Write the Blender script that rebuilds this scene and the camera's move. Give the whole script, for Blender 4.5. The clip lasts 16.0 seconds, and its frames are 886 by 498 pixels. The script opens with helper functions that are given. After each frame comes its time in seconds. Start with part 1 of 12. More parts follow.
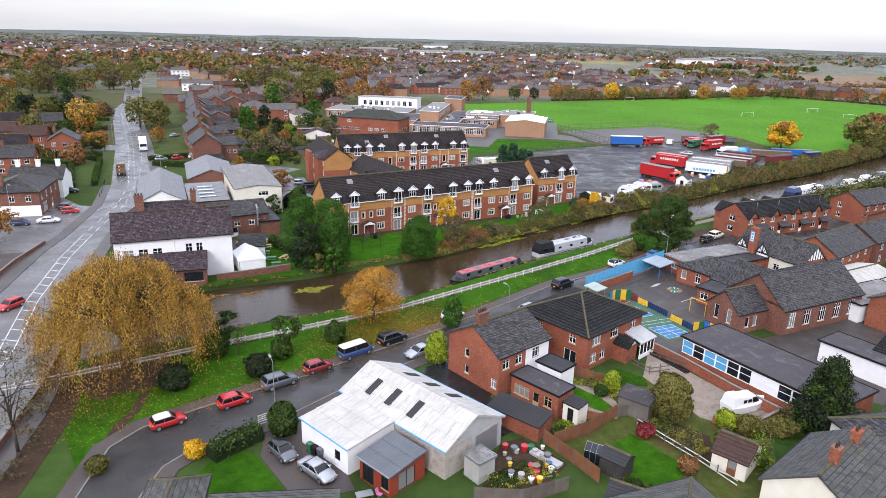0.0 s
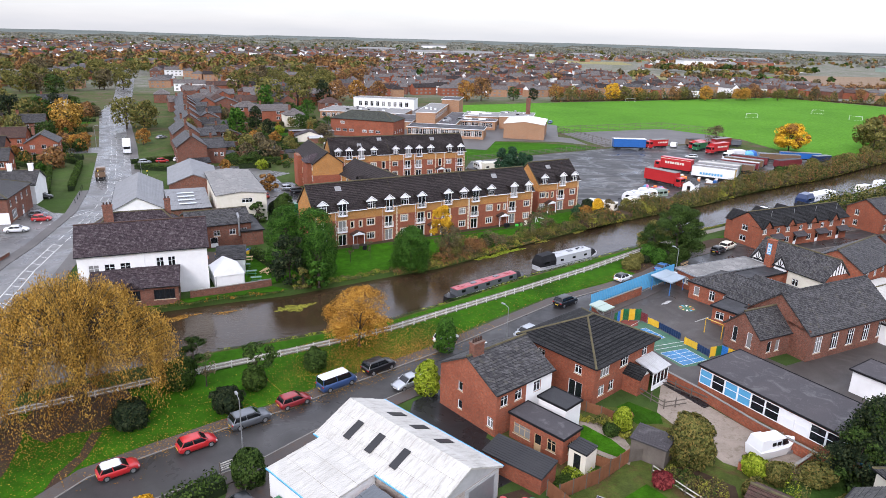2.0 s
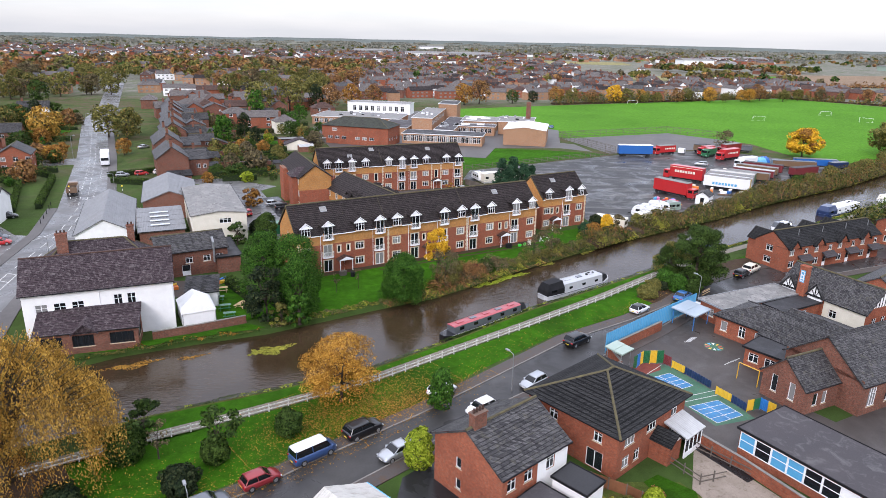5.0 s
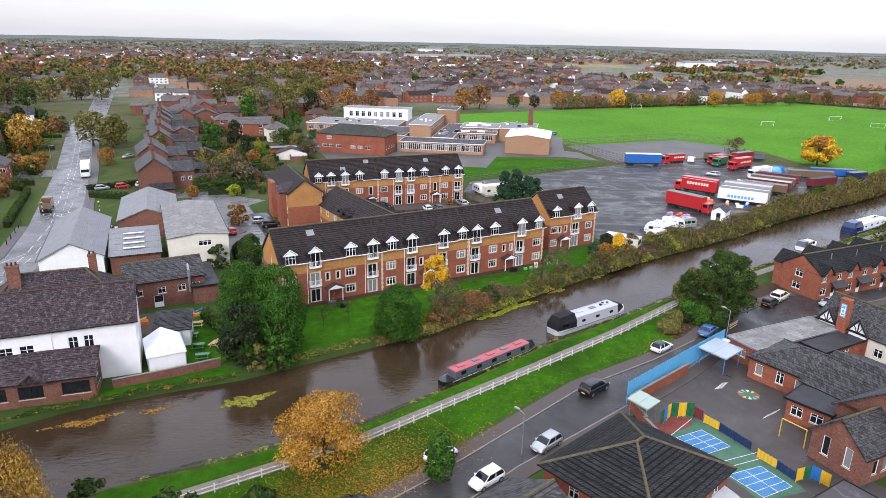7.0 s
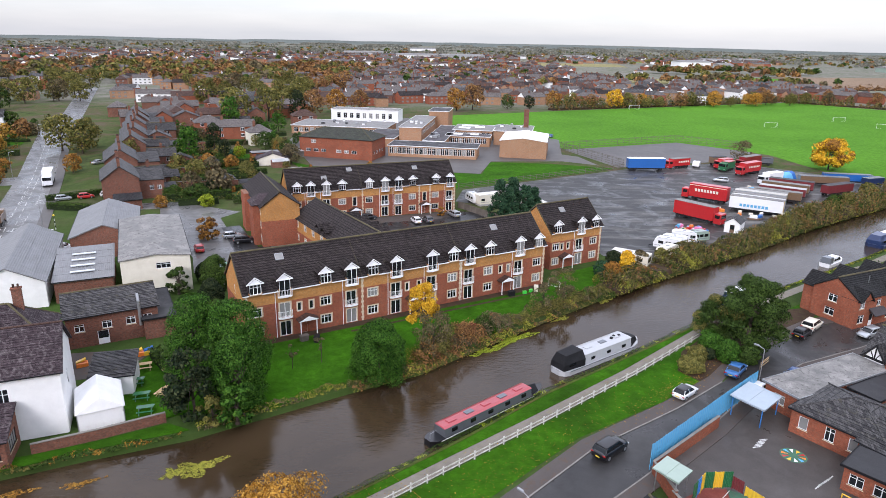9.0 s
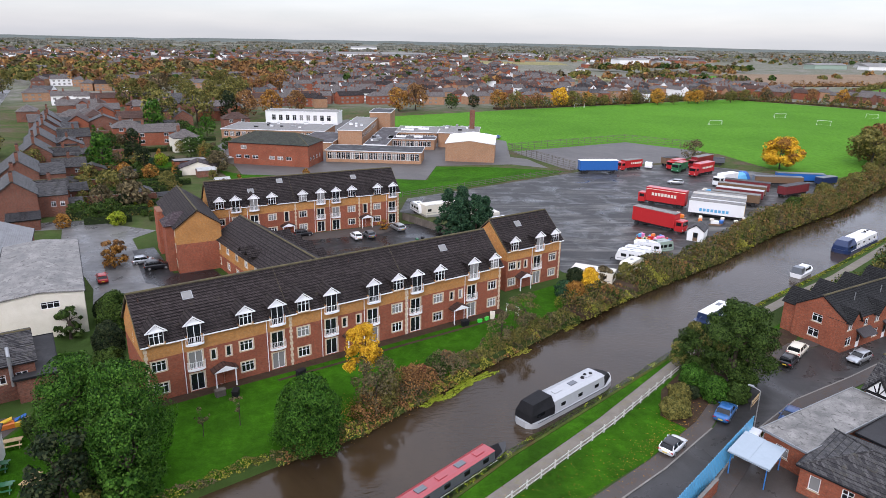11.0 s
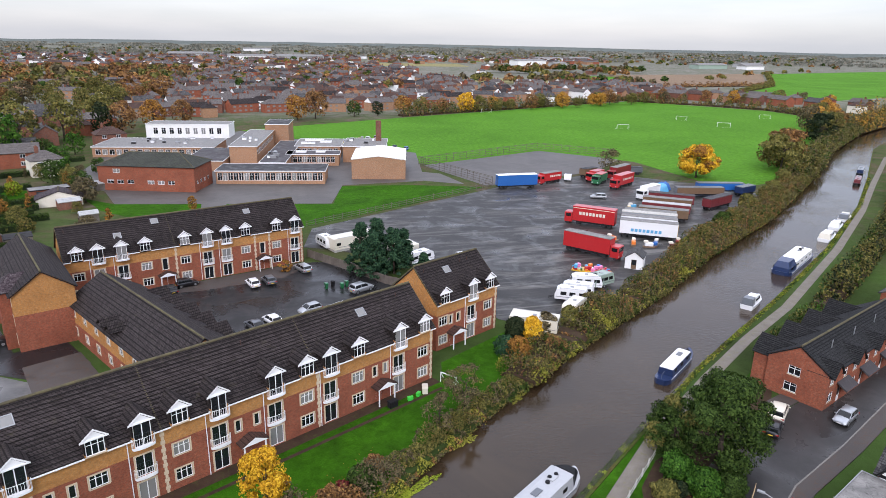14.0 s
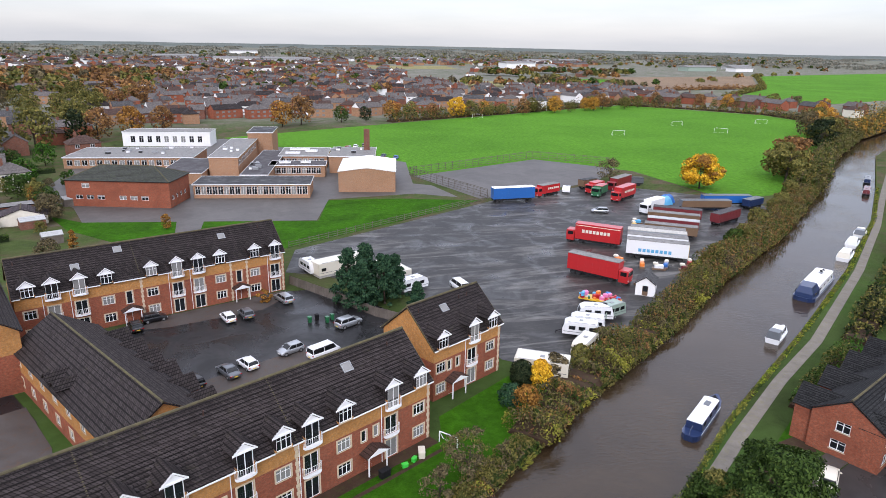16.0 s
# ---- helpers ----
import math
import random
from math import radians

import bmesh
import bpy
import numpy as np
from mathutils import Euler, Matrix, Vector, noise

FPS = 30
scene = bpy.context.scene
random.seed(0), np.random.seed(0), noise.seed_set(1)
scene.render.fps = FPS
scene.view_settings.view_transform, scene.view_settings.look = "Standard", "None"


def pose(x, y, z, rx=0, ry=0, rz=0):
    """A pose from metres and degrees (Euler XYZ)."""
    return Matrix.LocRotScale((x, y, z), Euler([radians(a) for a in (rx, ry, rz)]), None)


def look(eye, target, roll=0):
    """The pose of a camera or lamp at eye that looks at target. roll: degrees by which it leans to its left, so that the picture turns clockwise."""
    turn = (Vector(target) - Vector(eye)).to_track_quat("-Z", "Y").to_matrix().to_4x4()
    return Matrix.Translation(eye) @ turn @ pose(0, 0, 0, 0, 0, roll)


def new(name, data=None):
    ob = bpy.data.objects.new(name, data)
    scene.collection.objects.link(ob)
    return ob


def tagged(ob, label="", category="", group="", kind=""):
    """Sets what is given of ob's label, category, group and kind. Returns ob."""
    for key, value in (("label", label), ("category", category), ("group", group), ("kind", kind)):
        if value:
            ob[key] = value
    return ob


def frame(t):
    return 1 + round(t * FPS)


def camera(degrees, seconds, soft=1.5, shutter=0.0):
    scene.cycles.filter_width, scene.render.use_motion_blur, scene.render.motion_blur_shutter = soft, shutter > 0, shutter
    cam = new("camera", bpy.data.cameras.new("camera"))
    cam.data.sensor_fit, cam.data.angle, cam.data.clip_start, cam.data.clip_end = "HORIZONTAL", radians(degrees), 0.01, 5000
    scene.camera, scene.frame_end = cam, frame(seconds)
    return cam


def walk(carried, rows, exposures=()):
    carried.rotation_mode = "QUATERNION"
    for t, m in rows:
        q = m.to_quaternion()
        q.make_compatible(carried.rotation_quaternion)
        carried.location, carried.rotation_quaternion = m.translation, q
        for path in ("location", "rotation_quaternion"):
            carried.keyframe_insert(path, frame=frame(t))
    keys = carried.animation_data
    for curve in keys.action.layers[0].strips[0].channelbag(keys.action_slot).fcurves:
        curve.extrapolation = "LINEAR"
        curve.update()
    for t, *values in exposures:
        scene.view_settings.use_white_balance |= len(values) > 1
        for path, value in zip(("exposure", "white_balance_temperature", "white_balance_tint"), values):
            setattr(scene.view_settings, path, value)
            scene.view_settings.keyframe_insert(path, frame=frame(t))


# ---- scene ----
cam = camera(67.4, 16.0, soft=0.7)
PATH = [
    (0, (-2.93, -34.031, 41.452), (-2.892, -32.128, 40.835), 1.5),
    (0.5, (-2.667, -31.878, 41.35), (-2.629, -29.975, 40.734), 1.5),
    (1, (-2.415, -29.584, 41.209), (-2.375, -27.681, 40.596), 1.5),
    (1.5, (-2.174, -27.243, 41.045), (-2.133, -25.34, 40.431), 1.5),
    (2, (-1.914, -24.834, 40.908), (-1.872, -22.931, 40.292), 1.6),
    (2.5, (-1.649, -22.595, 40.805), (-1.605, -20.694, 40.186), 1.6),
    (3, (-1.471, -20.39, 40.816), (-1.427, -18.488, 40.199), 1.5),
    (3.5, (-1.374, -18.372, 40.866), (-1.33, -16.471, 40.248), 1.5),
    (4, (-1.263, -16.298, 40.999), (-1.219, -14.396, 40.382), 1.4),
    (6.5, (-1.191, -3.489, 42.18), (-1.145, -1.585, 41.57), 1.2),
    (7, (-0.997, -0.081, 42.191), (-0.95, 1.824, 41.582), 1.2),
    (7.5, (-0.741, 3.374, 42.148), (-0.692, 5.279, 41.539), 1.2),
    (8, (-0.478, 6.958, 42.069), (-0.427, 8.862, 41.46), 1.2),
    (10.5, (0.942, 24.842, 40.931), (1.107, 26.739, 40.321), 1.1),
    (11, (1.197, 28.598, 41.001), (1.422, 30.489, 40.391), 1.1),
    (11.5, (1.322, 32.245, 41.145), (1.599, 34.13, 40.536), 1.1),
    (12, (1.47, 35.921, 41.364), (1.801, 37.797, 40.756), 1.1),
    (12.5, (1.605, 39.241, 41.66), (1.983, 41.108, 41.052), 1.1),
    (13, (1.821, 42.446, 42.027), (2.248, 44.304, 41.423), 1.2),
    (13.5, (2.025, 45.445, 42.328), (2.49, 47.294, 41.724), 1.1),
    (14, (2.288, 48.48, 42.599), (2.789, 50.32, 41.995), 1.1),
    (14.5, (2.727, 51.435, 42.837), (3.254, 53.267, 42.233), 1.1),
    (15, (3.251, 54.456, 43.102), (3.784, 56.286, 42.497), 1.1),
    (15.5, (3.791, 57.354, 43.336), (4.322, 59.186, 42.732), 1.0),
    (16, (4.315, 60.147, 43.532), (4.848, 61.979, 42.933), 1.1),
]
walk(cam, [(t, look(eye, target, roll)) for t, eye, target, roll in PATH], [(0, 0.47, 6150, 18), (8.0, 0.46, 6150, 18), (10.5, 0.25, 6150, 18), (16, 0.27, 6150, 18)])

# ---- world and light: a bright, even overcast ----
world = bpy.data.worlds.new("overcast")
scene.world = world
world.use_nodes = True
wn, wl = world.node_tree.nodes, world.node_tree.links
wn.clear()
sky = wn.new("ShaderNodeTexSky")
sky.sky_type = "NISHITA"
sky.sun_disc = False
sky.sun_elevation, sky.sun_rotation = radians(28), radians(200)
sky_bg = wn.new("ShaderNodeBackground")
sky_bg.inputs["Strength"].default_value = 0.05
cloud_bg = wn.new("ShaderNodeBackground")
# the cloud deck is brightest overhead, as under any even overcast
w_sep = wn.new("ShaderNodeSeparateXYZ")
w_up = wn.new("ShaderNodeMapRange")
w_up.inputs["From Min"].default_value, w_up.inputs["From Max"].default_value = 0.0, 1.0
w_up.inputs["To Min"].default_value, w_up.inputs["To Max"].default_value = 0.46, 1.65
wl.new(w_sep.outputs[2], w_up.inputs["Value"])
wl.new(w_up.outputs[0], cloud_bg.inputs["Strength"])
w_tc = wn.new("ShaderNodeTexCoord")
w_map = wn.new("ShaderNodeMapping")
w_map.inputs["Scale"].default_value = (1.6, 1.6, 11.0)
w_noise = wn.new("ShaderNodeTexNoise")
w_noise.inputs["Scale"].default_value = 2.2
w_noise.inputs["Detail"].default_value = 6.0
w_noise.inputs["Roughness"].default_value = 0.55
w_ramp = wn.new("ShaderNodeValToRGB")
w_ramp.color_ramp.elements[0].position, w_ramp.color_ramp.elements[0].color = 0.35, (0.80, 0.84, 0.90, 1)
w_ramp.color_ramp.elements[1].position, w_ramp.color_ramp.elements[1].color = 0.68, (0.985, 1.0, 1.03, 1)
w_add = wn.new("ShaderNodeAddShader")
w_out = wn.new("ShaderNodeOutputWorld")
wl.new(w_tc.outputs["Generated"], w_sep.inputs[0])
wl.new(w_tc.outputs["Generated"], w_map.inputs["Vector"])
wl.new(w_map.outputs["Vector"], w_noise.inputs["Vector"])
wl.new(w_noise.outputs["Fac"], w_ramp.inputs["Fac"])
wl.new(w_ramp.outputs["Color"], cloud_bg.inputs["Color"])
wl.new(sky.outputs["Color"], sky_bg.inputs["Color"])
wl.new(sky_bg.outputs[0], w_add.inputs[0])
wl.new(cloud_bg.outputs[0], w_add.inputs[1])
wl.new(w_add.outputs[0], w_out.inputs["Surface"])

sun_data = bpy.data.lights.new("sun", "SUN")
sun_data.energy, sun_data.angle, sun_data.color = 1.5, radians(22), (1.0, 0.97, 0.93)
sun = new("sun", sun_data)
sun.matrix_world = look((-30, -60, 80), (20, 60, 0))
scene.view_settings.exposure = 0.0


# ---- materials ----
def nodes_of(name, rough=0.8, metal=0.0, spec=0.5):
    m = bpy.data.materials.new(name)
    m.use_nodes = True
    b = m.node_tree.nodes["Principled BSDF"]
    b.inputs["Roughness"].default_value = rough
    b.inputs["Metallic"].default_value = metal
    b.inputs["Specular IOR Level"].default_value = spec
    return m, m.node_tree.nodes, m.node_tree.links, b


def rgb(c):
    return (c[0], c[1], c[2], 1.0)


def ramp_of(n, stops):
    r = n.new("ShaderNodeValToRGB")
    e = r.color_ramp.elements
    while len(e) < len(stops):
        e.new(0.5)
    for el, (p, c) in zip(e, stops):
        el.position, el.color = p, rgb(c)
    return r


def noise_of(n, l, vec, scale, detail=5.0, rough=0.6, distort=0.0):
    t = n.new("ShaderNodeTexNoise")
    t.inputs["Scale"].default_value = scale
    t.inputs["Detail"].default_value = detail
    t.inputs["Roughness"].default_value = rough
    t.inputs["Distortion"].default_value = distort
    l.new(vec, t.inputs["Vector"])
    return t


def mix_of(n, l, fac, a, b, mode="MIX"):
    m = n.new("ShaderNodeMix")
    m.data_type, m.blend_type = "RGBA", mode
    for sock, v in ((m.inputs[0], fac), (m.inputs[6], a), (m.inputs[7], b)):
        if isinstance(v, (int, float)):
            sock.default_value = v
        elif isinstance(v, tuple):
            sock.default_value = rgb(v)
        else:
            l.new(v, sock)
    return m.outputs[2]


def bump_of(n, l, b, height, strength, dist=0.05):
    u = n.new("ShaderNodeBump")
    u.inputs["Strength"].default_value = strength
    u.inputs["Distance"].default_value = dist
    l.new(height, u.inputs["Height"])
    l.new(u.outputs["Normal"], b.inputs["Normal"])


def wall_uv(n, l):
    """Local coordinates folded onto a wall or slope: along it, and up it."""
    tc = n.new("ShaderNodeTexCoord")
    s = n.new("ShaderNodeSeparateXYZ")
    l.new(tc.outputs["Object"], s.inputs[0])
    a = n.new("ShaderNodeMath")
    l.new(s.outputs[0], a.inputs[0])
    l.new(s.outputs[1], a.inputs[1])
    c = n.new("ShaderNodeCombineXYZ")
    l.new(a.outputs[0], c.inputs[0])
    l.new(s.outputs[2], c.inputs[1])
    return c.outputs[0], tc.outputs["Object"]


def object_random(n, l, colour, amount):
    """Shift a colour a little from object to object."""
    info = n.new("ShaderNodeObjectInfo")
    mr = n.new("ShaderNodeMapRange")
    mr.inputs["To Min"].default_value, mr.inputs["To Max"].default_value = 1 - amount, 1 + amount
    l.new(info.outputs["Random"], mr.inputs["Value"])
    h = n.new("ShaderNodeHueSaturation")
    l.new(mr.outputs[0], h.inputs["Value"])
    l.new(colour, h.inputs["Color"])
    return h.outputs["Color"]


def surface(name, c0, c1, scale=1.0, fine=20.0, rough=0.8, bump=0.15, metal=0.0, spec=0.18, rough_var=0.0, stain=None, vary=0.0, world_space=False):
    """A plain weathered surface: broad patches and fine grain."""
    m, n, l, b = nodes_of(name, rough, metal, spec)
    if world_space:
        g = n.new("ShaderNodeNewGeometry")
        vec = g.outputs["Position"]
    else:
        tc = n.new("ShaderNodeTexCoord")
        vec = tc.outputs["Object"]
    big = noise_of(n, l, vec, scale, 6.0, 0.62, 0.4)
    small = noise_of(n, l, vec, fine, 4.0, 0.7)
    r = ramp_of(n, [(0.3, c0), (0.7, c1)])
    l.new(big.outputs["Fac"], r.inputs["Fac"])
    col = mix_of(n, l, 0.3, r.outputs["Color"], small.outputs["Fac"], "OVERLAY")
    if stain:
        st = noise_of(n, l, vec, scale * 2.7, 8.0, 0.7, 1.0)
        sr = ramp_of(n, [(0.52, (0, 0, 0)), (0.66, (1, 1, 1))])
        l.new(st.outputs["Fac"], sr.inputs["Fac"])
        col = mix_of(n, l, sr.outputs["Color"], col, stain)
    if vary:
        col = object_random(n, l, col, vary)
    l.new(col, b.inputs["Base Color"])
    if rough_var:
        mr = n.new("ShaderNodeMapRange")
        mr.inputs["From Min"].default_value, mr.inputs["From Max"].default_value = 0.35, 0.65
        mr.inputs["To Min"].default_value, mr.inputs["To Max"].default_value = rough - rough_var, rough + rough_var
        l.new(big.outputs["Fac"], mr.inputs["Value"])
        l.new(mr.outputs[0], b.inputs["Roughness"])
    if bump:
        bump_of(n, l, b, small.outputs["Fac"], bump)
    return m


def brickwork(name, c0, c1, mortar, stain, vary=0.08):
    m, n, l, b = nodes_of(name, 0.9, 0.0, 0.12)
    uv, vec = wall_uv(n, l)
    t = n.new("ShaderNodeTexBrick")
    t.inputs["Scale"].default_value = 1.0
    t.inputs["Brick Width"].default_value, t.inputs["Row Height"].default_value = 0.225, 0.075
    t.inputs["Mortar Size"].default_value = 0.009
    t.inputs["Color1"].default_value, t.inputs["Color2"].default_value, t.inputs["Mortar"].default_value = rgb(c0), rgb(c1), rgb(mortar)
    l.new(uv, t.inputs["Vector"])
    big = noise_of(n, l, vec, 0.35, 6.0, 0.65, 0.6)
    r = ramp_of(n, [(0.42, (0, 0, 0)), (0.75, (0.6, 0.6, 0.6))])
    l.new(big.outputs["Fac"], r.inputs["Fac"])
    col = mix_of(n, l, r.outputs["Color"], t.outputs["Color"], stain)
    mid = noise_of(n, l, vec, 3.0, 5.0, 0.7)
    col = mix_of(n, l, 0.6, col, mid.outputs["Fac"], "OVERLAY")
    grit = noise_of(n, l, vec, 11.0, 3.0, 0.8)
    col = mix_of(n, l, 0.5, col, grit.outputs["Fac"], "OVERLAY")
    col = object_random(n, l, col, vary)
    l.new(col, b.inputs["Base Color"])
    bump_of(n, l, b, t.outputs["Fac"], 0.3, -0.01)
    return m


def roofing(name, c0, c1, moss, moss_at=0.6, width=0.3, row=0.2, rough=0.6, vary=0.1, joint=0.012, offset=0.5, moss_size=0.5):
    m, n, l, b = nodes_of(name, rough, 0.0, 0.12)
    uv, vec = wall_uv(n, l)
    t = n.new("ShaderNodeTexBrick")
    t.inputs["Scale"].default_value = 1.0
    t.inputs["Brick Width"].default_value, t.inputs["Row Height"].default_value = width, row
    t.inputs["Mortar Size"].default_value = joint
    t.inputs["Color1"].default_value, t.inputs["Color2"].default_value = rgb(c0), rgb(c1)
    t.inputs["Mortar"].default_value = rgb([v * 0.3 for v in c0])
    t.offset = offset
    l.new(uv, t.inputs["Vector"])
    big = noise_of(n, l, vec, moss_size, 9.0, 0.74, 0.8)
    r = ramp_of(n, [(moss_at - 0.06, (0, 0, 0)), (moss_at + 0.12, (0.75, 0.75, 0.75))])
    l.new(big.outputs["Fac"], r.inputs["Fac"])
    col = mix_of(n, l, r.outputs["Color"], t.outputs["Color"], moss)
    mid = noise_of(n, l, vec, 2.2, 5.0, 0.75)
    col = mix_of(n, l, 0.45, col, mid.outputs["Fac"], "OVERLAY")
    col = object_random(n, l, col, vary)
    l.new(col, b.inputs["Base Color"])
    bump_of(n, l, b, t.outputs["Fac"], 0.4, -0.02)
    return m


def foliage(name, stops, rough=0.65, vary=0.06):
    """Leaves: each one its own shade between the stops."""
    m, n, l, b = nodes_of(name, rough, 0.0, 0.08)
    g = n.new("ShaderNodeNewGeometry")
    r = ramp_of(n, stops)
    l.new(g.outputs["Random Per Island"], r.inputs["Fac"])
    big = noise_of(n, l, g.outputs["Position"], 0.6, 3.0, 0.6)
    col = mix_of(n, l, 0.55, r.outputs["Color"], big.outputs["Fac"], "OVERLAY")
    col = object_random(n, l, col, vary)
    l.new(col, b.inputs["Base Color"])
    tr = n.new("ShaderNodeBsdfTranslucent")
    l.new(col, tr.inputs["Color"])
    mx = n.new("ShaderNodeMixShader")
    mx.inputs[0].default_value = 0.2
    l.new(b.outputs[0], mx.inputs[1])
    l.new(tr.outputs[0], mx.inputs[2])
    l.new(mx.outputs[0], n["Material Output"].inputs["Surface"])
    return m


def paint(name, c, rough=0.3, metal=0.0, coat=0.0, dirt=0.12):
    m, n, l, b = nodes_of(name, rough, metal, 0.5)
    tc = n.new("ShaderNodeTexCoord")
    big = noise_of(n, l, tc.outputs["Object"], 1.7, 6.0, 0.65, 0.5)
    col = mix_of(n, l, dirt, c, big.outputs["Fac"], "OVERLAY")
    l.new(col, b.inputs["Base Color"])
    b.inputs["Coat Weight"].default_value = coat
    b.inputs["Coat Roughness"].default_value = 0.08
    return m


def ground_grass(name, lush, dull, bare, bare_at=0.68, scale=0.05):
    m, n, l, b = nodes_of(name, 0.95, 0.0, 0.05)
    g = n.new("ShaderNodeNewGeometry")
    vec = g.outputs["Position"]
    big = noise_of(n, l, vec, scale, 7.0, 0.62, 0.5)
    r = ramp_of(n, [(0.32, dull), (0.6, lush)])
    l.new(big.outputs["Fac"], r.inputs["Fac"])
    mid = noise_of(n, l, vec, 0.7, 6.0, 0.7, 0.3)
    col = mix_of(n, l, 0.8, r.outputs["Color"], mid.outputs["Fac"], "OVERLAY")
    br = ramp_of(n, [(bare_at, (0, 0, 0)), (bare_at + 0.1, (0.8, 0.8, 0.8))])
    spots = noise_of(n, l, vec, 0.25, 8.0, 0.7, 0.6)
    l.new(spots.outputs["Fac"], br.inputs["Fac"])
    col = mix_of(n, l, br.outputs["Color"], col, bare)
    fine = noise_of(n, l, vec, 6.0, 4.0, 0.85)
    col = mix_of(n, l, 0.65, col, fine.outputs["Fac"], "OVERLAY")
    l.new(col, b.inputs["Base Color"])
    bump_of(n, l, b, fine.outputs["Fac"], 0.7, 0.15)
    return m


def wet_asphalt(name, c0, c1, pud_at=0.6, streak=False):
    """Tarmac with wet and dry patches and, in the yard, pale dried streaks."""
    m, n, l, b = nodes_of(name, 0.5, 0.0, 0.28)
    g = n.new("ShaderNodeNewGeometry")
    vec = g.outputs["Position"]
    big = noise_of(n, l, vec, 0.09, 7.0, 0.6, 0.8)
    r = ramp_of(n, [(0.35, c0), (0.68, c1)])
    l.new(big.outputs["Fac"], r.inputs["Fac"])
    fine = noise_of(n, l, vec, 7.0, 4.0, 0.8)
    col = mix_of(n, l, 0.35, r.outputs["Color"], fine.outputs["Fac"], "OVERLAY")
    mid = noise_of(n, l, vec, 0.5, 7.0, 0.68, 0.5)
    col = mix_of(n, l, 0.35, col, mid.outputs["Fac"], "OVERLAY")
    if streak:
        mp = n.new("ShaderNodeMapping")
        mp.inputs["Rotation"].default_value = (0, 0, radians(18))
        mp.inputs["Scale"].default_value = (0.05, 0.3, 1)
        l.new(vec, mp.inputs["Vector"])
        st = noise_of(n, l, mp.outputs["Vector"], 1.0, 9.0, 0.72, 1.2)
        sr = ramp_of(n, [(0.5, (0, 0, 0)), (0.68, (0.8, 0.8, 0.8))])
        l.new(st.outputs["Fac"], sr.inputs["Fac"])
        col = mix_of(n, l, sr.outputs["Color"], col, (0.17, 0.163, 0.15))
    l.new(col, b.inputs["Base Color"])
    rr = ramp_of(n, [(pud_at - 0.12, (0.55, 0.55, 0.55)), (pud_at + 0.08, (0.22, 0.22, 0.22))])
    wet = noise_of(n, l, vec, 0.16, 6.0, 0.6, 0.6)
    l.new(wet.outputs["Fac"], rr.inputs["Fac"])
    l.new(rr.outputs["Color"], b.inputs["Roughness"])
    bump_of(n, l, b, fine.outputs["Fac"], 0.15, 0.02)
    return m


def water_material():
    m, n, l, b = nodes_of("canal_water", 0.06, 0.0, 0.5)
    b.inputs["IOR"].default_value = 1.42
    g = n.new("ShaderNodeNewGeometry")
    vec = g.outputs["Position"]
    big = noise_of(n, l, vec, 0.05, 5.0, 0.6, 0.8)
    r = ramp_of(n, [(0.35, (0.026, 0.016, 0.008)), (0.65, (0.046, 0.030, 0.016))])
    l.new(big.outputs["Fac"], r.inputs["Fac"])
    l.new(r.outputs["Color"], b.inputs["Base Color"])
    mp = n.new("ShaderNodeMapping")
    mp.inputs["Rotation"].default_value = (0, 0, radians(-38))
    mp.inputs["Scale"].default_value = (1.0, 2.2, 1)
    l.new(vec, mp.inputs["Vector"])
    rip = noise_of(n, l, mp.outputs["Vector"], 1.1, 4.0, 0.55, 0.4)
    area = noise_of(n, l, vec, 0.06, 3.0, 0.5)
    ar = ramp_of(n, [(0.4, (0.12, 0.12, 0.12)), (0.62, (1, 1, 1))])
    l.new(area.outputs["Fac"], ar.inputs["Fac"])
    mu = n.new("ShaderNodeMath")
    mu.operation = "MULTIPLY"
    l.new(rip.outputs["Fac"], mu.inputs[0])
    l.new(ar.outputs["Color"], mu.inputs[1])
    bump_of(n, l, b, mu.outputs[0], 0.55, 0.11)
    return m


def glass_material(name, c=(0.02, 0.025, 0.03)):
    m, n, l, b = nodes_of(name, 0.06, 0.0, 0.6)
    b.inputs["Base Color"].default_value = rgb(c)
    b.inputs["Transmission Weight"].default_value = 0.35
    b.inputs["IOR"].default_value = 1.45
    return m


